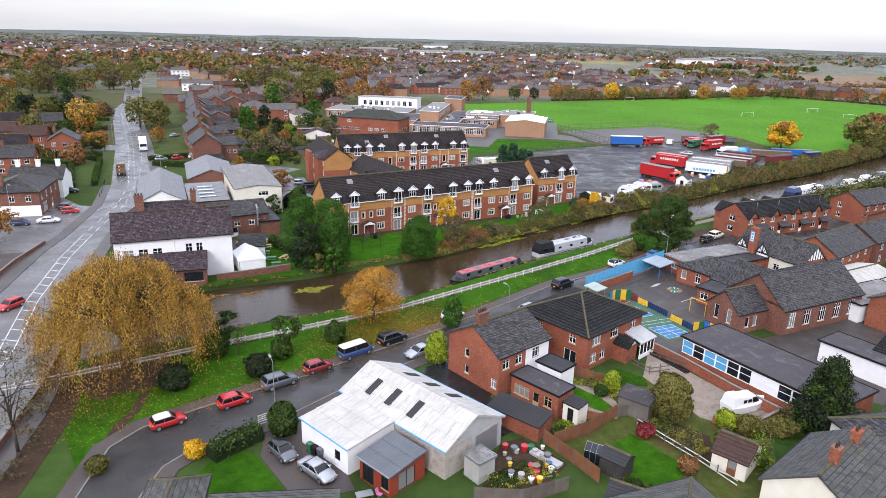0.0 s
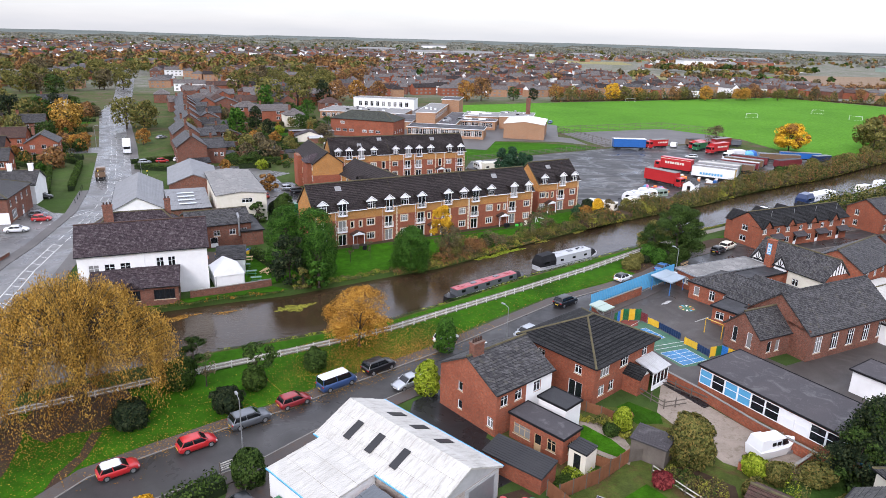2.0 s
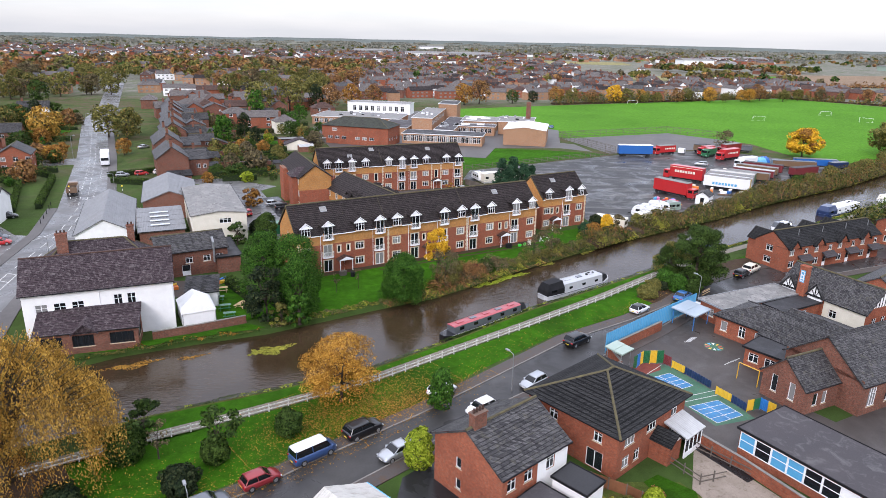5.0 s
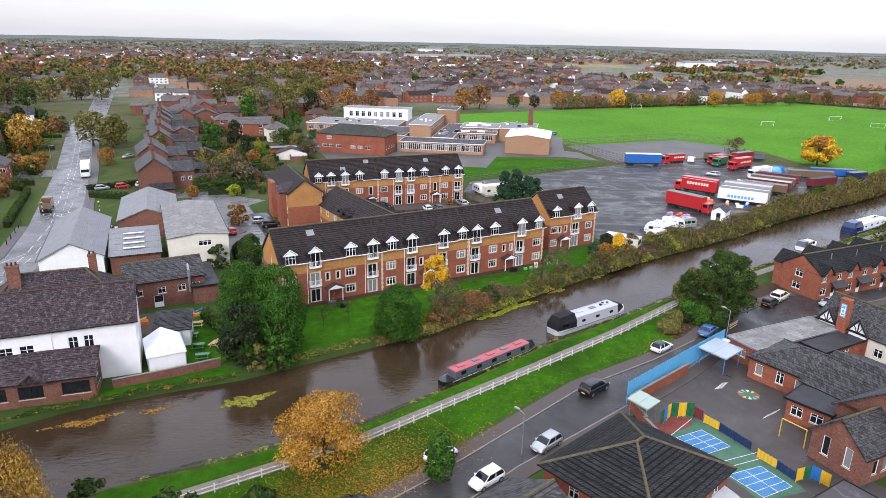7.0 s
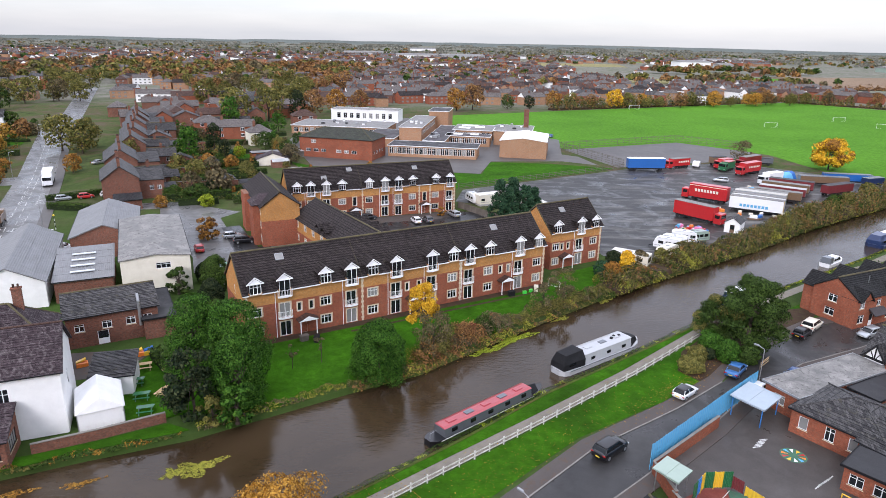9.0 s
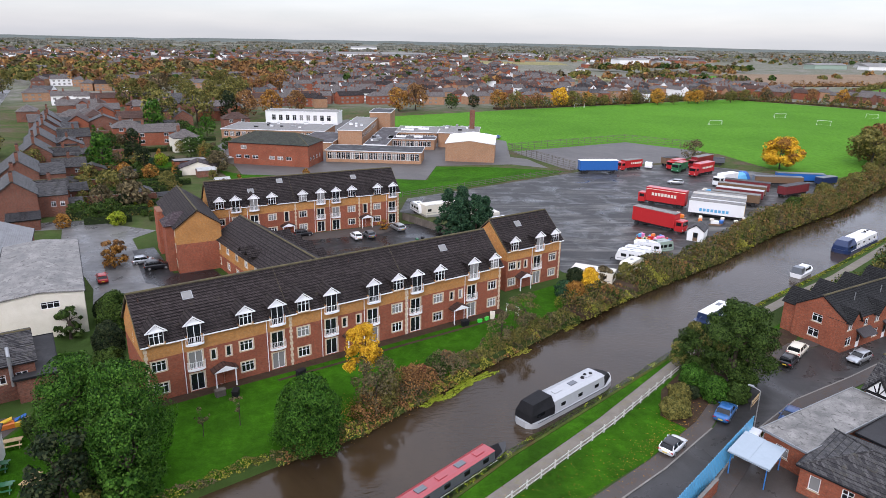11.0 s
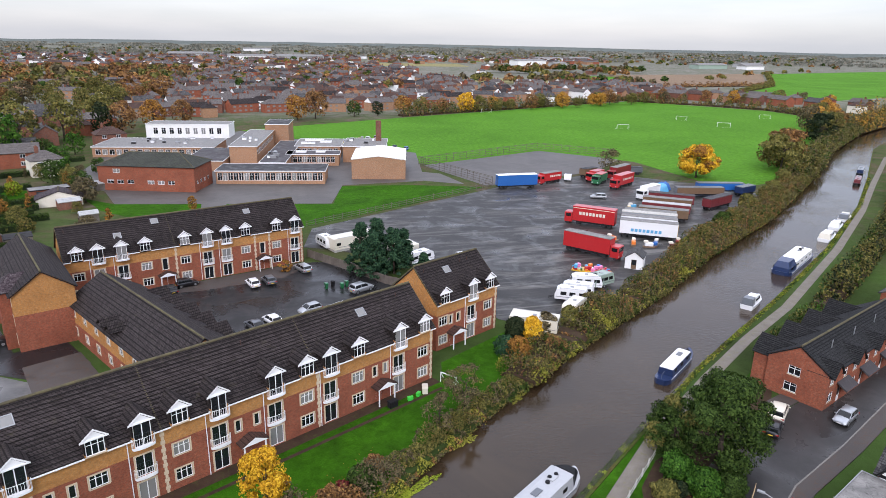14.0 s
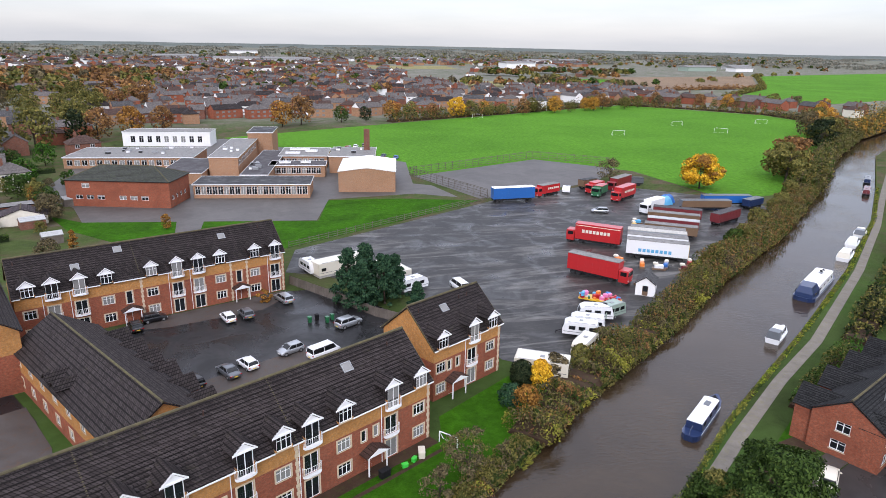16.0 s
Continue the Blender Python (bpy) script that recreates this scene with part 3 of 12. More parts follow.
        me.from_pydata(self.v, [], self.f)
        me.validate()
        if smooth:
            me.polygons.foreach_set("use_smooth", [True] * len(me.polygons))
        me.materials.append(None)
        return me


def put(name, me, material, parent=None, m=None, label=""):
    """One object on a mesh that others may share; the material is the object's own."""
    ob = new(name, me)
    if not me.materials:
        me.materials.append(None)
    ob.material_slots[0].link = "OBJECT"
    ob.material_slots[0].material = M[material]
    if parent:
        ob.parent = parent
    if m is not None:
        ob.matrix_basis = m
    if label:
        tagged(ob, label)
    return ob


def part(name, mb, material, parent, label="", m=None, smooth=False):
    return put(name, mb.mesh(name, smooth), material, parent, m, label)


def thing(name, x, y, z, yaw, label, category, group="", kind=""):
    e = new(name)
    e.empty_display_size = 0.2
    e.matrix_basis = pose(x, y, z, 0, 0, yaw)
    return tagged(e, label, category, group, kind)


def solid(name, mb, material, label, category, kind="", group="", smooth=False):
    return tagged(put(name, mb.mesh(name, smooth), material), label, category, group, kind)


def flat(name, pts, z0, z1, material, label, category="ground"):
    return solid(name, Mesh().slab(pts, z0, z1), material, label, category, "structure")


KEPT = {}


def kept(key, make):
    """A mesh that alike parts share."""
    if key not in KEPT:
        KEPT[key] = make()
    return KEPT[key]


def band(line, w0, w1):
    """The outline of a strip that runs beside a line, from w0 to w1 to its left."""
    out = []
    for i, p in enumerate(line):
        a, b = Vector(line[max(i - 1, 0)]), Vector(line[min(i + 1, len(line) - 1)])
        d = (b - a).normalized()
        nrm = Vector((-d.y, d.x))
        out.append((Vector(p) + nrm * w0, Vector(p) + nrm * w1))
    return [tuple(a) for a, _ in out] + [tuple(b) for _, b in reversed(out)]


def strip(mb, line, w0, w1, z0, z1):
    """A strip of quads beside a line, with thickness."""
    pts = band(line, w0, w1)
    n = len(line)
    for i in range(n - 1):
        q = [pts[i], pts[i + 1], pts[2 * n - 2 - i], pts[2 * n - 1 - i]]
        mb.slab(q, z0, z1)
    return mb


# ---- openings ----
def window_meshes(w, h, style):
    fr, t = Mesh(), 0.07
    fr.box(-w / 2, w / 2, -0.03, 0.05, 0, t).box(-w / 2, w / 2, -0.03, 0.05, h - t, h)
    fr.box(-w / 2, -w / 2 + t, -0.03, 0.05, t, h - t).box(w / 2 - t, w / 2, -0.03, 0.05, t, h - t)
    bars = {"one": [], "two": [0.0], "three": [-w / 6, w / 6], "four": [-w / 4, 0, w / 4], "door": [], "french": [0.0]}[style]
    for x in bars:
        fr.box(x - 0.04, x + 0.04, -0.02, 0.04, t, h - t)
    if style in ("two", "three"):
        fr.box(-w / 2 + t, w / 2 - t, -0.015, 0.035, h * 0.68, h * 0.68 + 0.05)
    if style == "door":
        fr.box(-w / 2 + t, w / 2 - t, -0.02, 0.03, t, h * 0.42)
    pane = Mesh().box(-w / 2 + t, w / 2 - t, 0.005, 0.02, t, h - t)
    sill = Mesh().box(-w / 2 - 0.1, w / 2 + 0.1, -0.1, 0.02, -0.12, 0.0)
    return fr.mesh("window"), pane.mesh("pane"), sill.mesh("sill")


def window(parent, m, w, h, style="two", frame="white_upvc", sill="sill_stone", surround=None):
    key = (round(w, 2), round(h, 2), style)
    fr, pane, sl = kept(key, lambda: window_meshes(w, h, style))
    ob = put("door" if style in ("door", "french") else "window", fr, frame, parent, m)
    at = ob.matrix_basis.translation
    put("pane", pane, "glass_curtain" if (at.x * 7.3 + at.y * 3.7 + at.z * 5.1) % 1.0 < 0.3 else "glass", ob)
    if sill and style not in ("door", "french") and parent.matrix_basis.translation.y < 160:
        put("sill", sl, sill, ob)
    if surround:
        def ring():
            mb = Mesh()
            mb.box(-w / 2 - 0.16, -w / 2, -0.14, -0.06, 0, h + 0.16).box(w / 2, w / 2 + 0.16, -0.14, -0.06, 0, h + 0.16).box(-w / 2, w / 2, -0.14, -0.06, h, h + 0.16)
            return mb.mesh("surround")
        put("surround", kept(("ring",) + key, ring), surround, ob)
    return ob


REVEAL = 0.12


def wall_face(mb, m, length, z0, z1, holes):
    """A wall from 0 to length along x, facing -y, with real openings (centre, foot, width, height) and their reveals."""
    xs = sorted({0.0, length, *[c - w / 2 for c, b, w, h in holes], *[c + w / 2 for c, b, w, h in holes]})
    zs = sorted({z0, z1, *[b for c, b, w, h in holes], *[b + h for c, b, w, h in holes]})
    for i in range(len(xs) - 1):
        for j in range(len(zs) - 1):
            x, z = (xs[i] + xs[i + 1]) / 2, (zs[j] + zs[j + 1]) / 2
            if xs[i + 1] - xs[i] < 1e-4 or any(abs(x - c) < w / 2 and b < z < b + h for c, b, w, h in holes):
                continue
            mb.quad((xs[i], 0, zs[j]), (xs[i + 1], 0, zs[j]), (xs[i + 1], 0, zs[j + 1]), (xs[i], 0, zs[j + 1]), m)
    for c, b, w, h in holes:
        a, e, r = c - w / 2, c + w / 2, REVEAL
        mb.quad((a, 0, b), (a, r, b), (a, r, b + h), (a, 0, b + h), m).quad((e, 0, b), (e, 0, b + h), (e, r, b + h), (e, r, b), m)
        mb.quad((a, 0, b + h), (a, r, b + h), (e, r, b + h), (e, 0, b + h), m).quad((a, 0, b), (e, 0, b), (e, r, b), (a, r, b), m)


def side_frames(w, d):
    return {"front": (Matrix.Identity(4), w), "right": (pose(w, 0, 0, 0, 0, 90), d), "back": (pose(w, d, 0, 0, 0, 180), w), "left": (pose(0, d, 0, 0, 0, -90), d)}


def chimney(parent, x, y, z0, z1, w=0.9, d=0.55, pots=2, wall="brick_old"):
    mb = Mesh().box(x - w / 2, x + w / 2, y - d / 2, y + d / 2, z0, z1 - 0.2).box(x - w / 2 - 0.07, x + w / 2 + 0.07, y - d / 2 - 0.07, y + d / 2 + 0.07, z1 - 0.2, z1)
    ch = part("chimney", mb, wall, parent)
    for i in range(pots):
        px = x + (i - (pots - 1) / 2) * (w / max(pots, 1))
        part("chimney_pot", Mesh().tube((px, y, z1), (px, y, z1 + 0.45), 0.13, 0.11, 8), "tile_brown", ch)


def building(name, x, y, yaw, w, d, ze, zr, wall, roof, label, category="house", kind_of_roof="gable", holes=None, chimneys=(), over=0.3, group="", z=0.0, row=0.28,
             upper=None, split=0.0, sill="sill_stone", frame="white_upvc", surround=None, gutter="black", ridge="ridge_moss", roof_label="", open_right=False, skip=(), parapet=0.25):
    """A building: local x along the front from 0 to w, y back to d, eaves ze, ridge zr. holes: side -> (centre, foot, width, height, style)."""
    e = thing(name, x, y, z, yaw, label, category, group)
    holes = holes or {}
    low, high = Mesh(), Mesh()
    for side, (m, length) in side_frames(w, d).items():
        if side in skip:
            continue
        hs = [tuple(h[:4]) for h in holes.get(side, ())]
        if upper:
            lo, hi = [h for h in hs if h[1] < split], [h for h in hs if h[1] >= split]
            wall_face(low, m, length, 0, split, [h for h in lo])
            wall_face(high, m, length, split, ze, hi)
        else:
            wall_face(low, m, length, 0, ze, hs)
        for c, b, ww, hh, style in holes.get(side, ()):
            window(e, m @ pose(c, REVEAL - 0.03, b), ww, hh, style, frame, sill, surround)
    top = high if upper else low
    if kind_of_roof == "gable":
        for px, flip in ((0, 1), (w, 0)):
            tri = [(px, 0, ze), (px, d, ze), (px, d / 2, zr)]
            top.poly(tri[::-1] if flip else tri)
    elif kind_of_roof == "gable_y":
        top.poly([(0, 0, ze), (w, 0, ze), (w / 2, 0, zr)]).poly([(w, d, ze), (0, d, ze), (w / 2, d, zr)])
    elif kind_of_roof == "lean":
        top.poly([(0, 0, ze), (0, d, zr), (0, d, ze)]).poly([(w, 0, ze), (w, d, ze), (w, d, zr)]).quad((0, d, ze), (0, d, zr), (w, d, zr), (w, d, ze))
    part("wall", low, wall, e)
    if upper:
        part("upper_wall", high, upper, e)
    rf, g, o = Mesh(), Mesh(), over
    n = lambda run: max(3, int(math.hypot(run, zr - ze) / row))  # noqa: E731
    if kind_of_roof == "gable":
        k = o * (zr - ze) / (d / 2)
        rf.slope((-o, -o, ze - k), (w + o, -o, ze - k), (w + o, d / 2, zr), (-o, d / 2, zr), n(d / 2))
        rf.slope((w + o, d + o, ze - k), (-o, d + o, ze - k), (-o, d / 2, zr), (w + o, d / 2, zr), n(d / 2))
        g.box(-o, w + o, -o - 0.1, -o, ze - k - 0.06, ze - k + 0.06).box(-o, w + o, d + o, d + o + 0.1, ze - k - 0.06, ze - k + 0.06)
        caps = [((-o, d / 2, zr + 0.02), (w + o, d / 2, zr + 0.02))]
    elif kind_of_roof == "gable_y":
        k = o * (zr - ze) / (w / 2)
        rf.slope((-o, d + o, ze - k), (-o, -o, ze - k), (w / 2, -o, zr), (w / 2, d + o, zr), n(w / 2))
        rf.slope((w + o, -o, ze - k), (w + o, d + o, ze - k), (w / 2, d + o, zr), (w / 2, -o, zr), n(w / 2))
        g.box(-o - 0.1, -o, -o, d + o, ze - k - 0.06, ze - k + 0.06).box(w + o, w + o + 0.1, -o, d + o, ze - k - 0.06, ze - k + 0.06)
        caps = [((w / 2, -o, zr + 0.02), (w / 2, d + o, zr + 0.02))]
    elif kind_of_roof == "hip":
        s = min(w, d) / 2
        a, b = ((s, d / 2, zr), (w - s, d / 2, zr)) if w >= d else ((w / 2, s, zr), (w / 2, d - s, zr))
        c = [(-o, -o, ze), (w + o, -o, ze), (w + o, d + o, ze), (-o, d + o, ze)]
        if w >= d:
            rf.slope(c[0], c[1], b, a, n(s)).slope(c[1], c[2], b, b, n(s)).slope(c[2], c[3], a, b, n(s)).slope(c[3], c[0], a, a, n(s))
            caps = [(a, b), (c[0], a), (c[3], a), (c[1], b), (c[2], b)]
        else:
            rf.slope(c[0], c[1], a, a, n(s)).slope(c[1], c[2], b, a, n(s)).slope(c[2], c[3], b, b, n(s)).slope(c[3], c[0], a, b, n(s))
            caps = [(a, b), (c[0], a), (c[1], a), (c[2], b), (c[3], b)]
        caps = [p for p in caps if (Vector(p[0]) - Vector(p[1])).length > 0.3]
        g.box(-o, w + o, -o - 0.1, -o, ze - 0.1, ze + 0.04).box(-o, w + o, d + o, d + o + 0.1, ze - 0.1, ze + 0.04).box(-o - 0.1, -o, -o, d + o, ze - 0.1, ze + 0.04).box(w + o, w + o + 0.1, -o, d + o, ze - 0.1, ze + 0.04)
    elif kind_of_roof == "lean":
        rf.slope((-o, -o, ze), (w + o, -o, ze), (w + o, d, zr), (-o, d, zr), n(d))
        g.box(-o, w + o, -o - 0.1, -o, ze - 0.06, ze + 0.06)
        caps = []
    else:
        rf.box(-o, w + o, -o, d + o, ze, ze + 0.12)
        p = parapet
        g.box(-o - 0.04, w + o + 0.04, -o - 0.04, -o + 0.04, ze - p + 0.2, ze + 0.2).box(-o - 0.04, w + o + 0.04, d + o - 0.04, d + o + 0.04, ze - p + 0.2, ze + 0.2)
        g.box(-o - 0.04, -o + 0.04, -o + 0.04, d + o - 0.04, ze - p + 0.2, ze + 0.2).box(w + o - 0.04, w + o + 0.04, -o + 0.04, d + o - 0.04, ze - p + 0.2, ze + 0.2)
        caps = []
    r = part("roof", rf, roof, e, roof_label)
    if gutter:
        part("gutter" if kind_of_roof != "flat" else "fascia", g, gutter, r if kind_of_roof != "flat" else e)
    if caps and ridge:
        mb = Mesh()
        for a, b in caps:
            mb.tube(a, b, 0.14, 0.14, 6)
        part("ridge_tiles", mb, ridge, r)
    for c in chimneys:
        chimney(e, *c)
    return e


# ---- plants ----
def leaf_quads(pts, size, rng, droop=0.0, narrow=0.6, out=None, tilt=0.45):
    """A small leaf-shaped face at each point; with out given, each faces roughly that way."""
    n = len(pts)
    a = rng.normal(size=(n, 3))
    a[:, 2] -= droop
    if out is not None:
        f = out + rng.normal(size=(n, 3)) * tilt
        f /= np.linalg.norm(f, axis=1)[:, None] + 1e-9
        a -= f * np.sum(a * f, axis=1)[:, None]
        b = np.cross(f, a)
    else:
        b = np.cross(a, rng.normal(size=(n, 3)))
    a /= np.linalg.norm(a, axis=1)[:, None] + 1e-9
    b /= np.linalg.norm(b, axis=1)[:, None] + 1e-9
    s = (size * rng.uniform(0.6, 1.4, n))[:, None]
    v = np.stack([pts - a * s, pts + b * s * narrow, pts + a * s, pts - b * s * narrow], 1).reshape(-1, 3)
    return v, np.arange(4 * n).reshape(-1, 4)


def cloud_mesh(name, v, f):
    me = bpy.data.meshes.new(name)
    me.vertices.add(len(v))
    me.vertices.foreach_set("co", np.asarray(v, np.float32).ravel())
    me.loops.add(f.size)
    me.loops.foreach_set("vertex_index", f.ravel().astype(np.int32))
    me.polygons.add(len(f))
    me.polygons.foreach_set("loop_start", np.arange(0, f.size, 4, dtype=np.int32))
    me.update(calc_edges=True)
    me.materials.append(None)
    return me


def crown_points(n, h0, h1, r, shape, lumps, rng):
    """Points of a crown between two heights, gathered in clumps with gaps between."""
    k = lumps
    t = rng.uniform(0.04, 0.96, k)
    if shape == "round":
        prof = np.sqrt(np.clip(1 - (2 * t - 0.95) ** 2, 0.02, 1))
    elif shape == "cone":
        prof = (1 - t) ** 0.85 + 0.06
    elif shape == "egg":
        prof = np.sqrt(np.clip(1 - (1.55 * t - 0.6) ** 2, 0.02, 1)) * (1 - 0.25 * t)
    else:
        prof = np.minimum(1, 0.55 + t) * np.sqrt(np.clip(1 - np.clip((t - 0.55) / 0.5, 0, 1) ** 2, 0.03, 1))
    ang = rng.uniform(0, 2 * math.pi, k)
    rad = r * prof * np.sqrt(rng.uniform(0.12, 0.95, k))
    c = np.stack([rad * np.cos(ang), rad * np.sin(ang), h0 + t * (h1 - h0)], 1)
    size = r * rng.uniform(0.13, 0.38, k) * (1.0 if shape != "cone" else 0.8)
    pick = rng.choice(k, n, p=size ** 2 / np.sum(size ** 2))
    d = rng.normal(size=(n, 3))
    d /= np.linalg.norm(d, axis=1)[:, None]
    d[:, 2] = np.where(rng.uniform(0, 1, n) < 0.55, np.abs(d[:, 2]), d[:, 2])
    rr = rng.uniform(0.55, 1.0, n)
    p = c[pick] + d * (size[pick] * rr)[:, None] * np.array([1, 1, 0.75])
    away = c[pick] * np.array([1, 1, 0]) / r
    return p, c, d + 0.45 * away + np.array([0, 0, 0.2])


def trunk_mesh(h, r0, ends, rng, bare=0):
    mb = Mesh()
    lean = Vector((rng.uniform(-0.04, 0.04) * h, rng.uniform(-0.04, 0.04) * h, 0))
    base, top = Vector((0, 0, -0.1)), Vector((0, 0, h * 0.62)) + lean
    mid = base.lerp(top, 0.45) + Vector((rng.uniform(-0.1, 0.1), rng.uniform(-0.1, 0.1), 0))
    mb.tube(base, (0, 0, h * 0.05), r0 * 1.5, r0, 8).tube((0, 0, h * 0.05), mid, r0, r0 * 0.75, 8).tube(mid, top, r0 * 0.75, r0 * 0.35, 8)
    for e in ends:
        a = base.lerp(top, rng.uniform(0.4, 1.0))
        e = Vector(e)
        k = a.lerp(e, 0.5) + Vector((0, 0, 0.05 * h))
        mb.tube(a, k, r0 * 0.36, r0 * 0.2, 6).tube(k, e, r0 * 0.2, r0 * 0.05, 5)
        for _ in range(bare):
            s = k.lerp(e, rng.uniform(0, 0.9))
            mb.tube(s, s + Vector(rng.normal(size=3)) * h * 0.07 + Vector((0, 0, h * 0.05)), r0 * 0.09, r0 * 0.03, 4)
    return mb.mesh("trunk", True)


def tree_meshes(h, r, shape, n, size, lumps, seed, low=0.25, trunk=0.2, droop=0.0, dense=0.0):
    rng = np.random.default_rng(seed)
    p, c, out = crown_points(n, h * low, h * 0.97, r, shape, lumps, rng)
    if dense:
        # a lumpy outer coat of leaves over the clumps, for close-grown crowns
        m = int(n * dense)
        t, a = rng.uniform(0, 1, m) ** 0.9, rng.uniform(0, 2 * math.pi, m)
        prof = np.sqrt(np.clip(1 - (1.6 * t - 0.62) ** 2, 0.0, 1))
        wob = np.zeros(m)
        for k in range(9):
            fa, ft, ph = rng.integers(2, 9), rng.uniform(4, 22), rng.uniform(0, 6.3)
            wob += np.sin(fa * a + ft * t + ph) / (1 + 0.16 * fa)
        keep = wob > -1.9
        rad = r * (0.86 + 0.055 * wob + rng.normal(size=m) * 0.035) * prof
        e = np.stack([rad * np.cos(a), rad * np.sin(a), h * low + t * h * (0.96 - low)], 1)
        eo = np.stack([np.cos(a), np.sin(a), 1.3 * (t - 0.35)], 1)
        p, out = np.concatenate([p, e[keep]]), np.concatenate([out, eo[keep]])
    v, f = leaf_quads(p, size, rng, droop, out=out)
    ends = [tuple(q) for q in c[rng.permutation(len(c))[:14]]]
    return trunk_mesh(h, trunk, ends, rng), cloud_mesh("crown", v, f)


def tree(x, y, h, r, shape, leaf, label, name="tree", n=3000, size=0.3, lumps=40, seed=1, low=0.25, trunk=0.22, z=0.0, group="", mix=None, yaw=0.0, droop=0.0, dense=0.0):
    e = thing(name, x, y, z, yaw, label, "tree" if name in ("tree", "conifer", "willow") else "shrub", group)
    tr, cr = tree_meshes(h, r, shape, n, size, lumps, seed, low, trunk, droop, dense)
    put("trunk", tr, "bark", e)
    put("crown", cr, leaf, e)
    if mix:
        _, c2 = tree_meshes(h * 0.98, r * 1.02, shape, int(n * 0.45), size, max(8, lumps // 3), seed + 77, low, trunk, droop)
        put("crown", c2, mix, e)
    return e


def tree_kind(key, h, r, shape, n, size, lumps, low=0.2, trunk=0.25):
    return [kept((key, i), lambda i=i: tree_meshes(h, r, shape, n, size, lumps, 100 + 13 * i + len(key), low, trunk, 0.0, 0.5 if shape != "cone" else 0.0)) for i in range(3)]


def far_tree(key, kinds, x, y, h, leaf, label, seed, group, z=0.0):
    """A tree some way off; it shares its meshes, scaled to its height (the kept ones are 10 m high)."""
    tr, cr = kinds[seed % len(kinds)]
    low = kinds is SHRUB
    e = thing("shrub" if low else "tree", x, y, z, (seed * 67) % 360, label, "shrub" if low else "tree", group)
    e.scale = (h / 10, h / 10, h / 10)
    put("trunk", tr, "bark", e)
    put("crown", cr, leaf, e)
    return e


def thicket(name, line, width, height, leaf, label, n_per_m, size, seed, z=0.0, category="shrubs", rough=0.5, clipped=False, mound=True, kind="stuff", mixes=()):
    """A hedge or bank of brambles along a line: leaves over a lumpy body."""
    rng = np.random.default_rng(seed)
    pts = [Vector(p) for p in line]
    seg = [(b - a).length for a, b in zip(pts, pts[1:])]
    total = sum(seg)
    n = int(total * n_per_m)
    s = rng.uniform(0, total, n)
    cum = np.concatenate([[0], np.cumsum(seg)])
    idx = np.clip(np.searchsorted(cum, s) - 1, 0, len(seg) - 1)
    P0 = np.array([[p.x, p.y] for p in pts])
    D = np.diff(P0, axis=0)
    f = (s - cum[idx]) / np.array(seg)[idx]
    base = P0[idx] + D[idx] * f[:, None]
    nrm = np.stack([-D[:, 1], D[:, 0]], 1)
    nrm /= np.linalg.norm(nrm, axis=1)[:, None]
    u = rng.uniform(-1, 1, n)
    lump = np.array([noise.noise((a * 0.35, b * 0.35, seed)) + 0.6 * noise.noise((a * 1.1, b * 1.1, seed + 5)) for a, b in base]) if rough else np.zeros(n)
    wob = np.clip(1 + 2.6 * rough * lump, 0.15, 2.4) if not clipped else 1 + rough * lump
    xy = base + nrm[idx] * (u * width / 2 * (np.ones(n) if clipped else 1 + 0.5 * rough * lump))[:, None]
    topz = height * (np.ones(n) * (1 + 0.05 * lump) if clipped else np.sqrt(np.clip(1 - 0.85 * u * u, 0.05, 1)) * wob)
    frac = rng.uniform(0.0, 1.0, n) ** (0.35 if not clipped else 0.5)
    face = np.column_stack([nrm[idx] * (u * 1.1)[:, None], 0.35 + 0.65 * frac])
    v, fq = leaf_quads(np.column_stack([xy, topz * frac]), size, rng, out=face, tilt=0.75)
    e = thing(name, 0, 0, z, 0, label, category, "", kind)
    if mixes:
        # patches of other growth
        kinds = [leaf, *mixes]
        val = np.array([noise.noise((a * 0.28, b * 0.28, seed + 40)) + 0.4 * noise.noise((a * 1.3, b * 1.3, seed + 50)) for a, b in xy])
        which = np.clip(((val + 0.45) / 0.9 * len(kinds)).astype(int), 0, len(kinds) - 1)
        quads = v.reshape(-1, 4, 3)
        for i, k in enumerate(kinds):
            vv = quads[which == i].reshape(-1, 3)
            put("leaves", cloud_mesh("leaves", vv, np.arange(len(vv)).reshape(-1, 4)), k, e)
    else:
        put("leaves", cloud_mesh("leaves", v, fq), leaf, e)
    if mound:
        mb = Mesh()
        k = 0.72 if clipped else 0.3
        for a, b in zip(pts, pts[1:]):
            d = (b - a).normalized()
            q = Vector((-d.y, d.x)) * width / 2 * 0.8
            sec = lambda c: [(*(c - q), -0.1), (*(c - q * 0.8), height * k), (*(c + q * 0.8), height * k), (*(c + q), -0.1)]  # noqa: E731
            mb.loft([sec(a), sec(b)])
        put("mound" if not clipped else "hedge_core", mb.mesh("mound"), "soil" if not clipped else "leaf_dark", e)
    return e


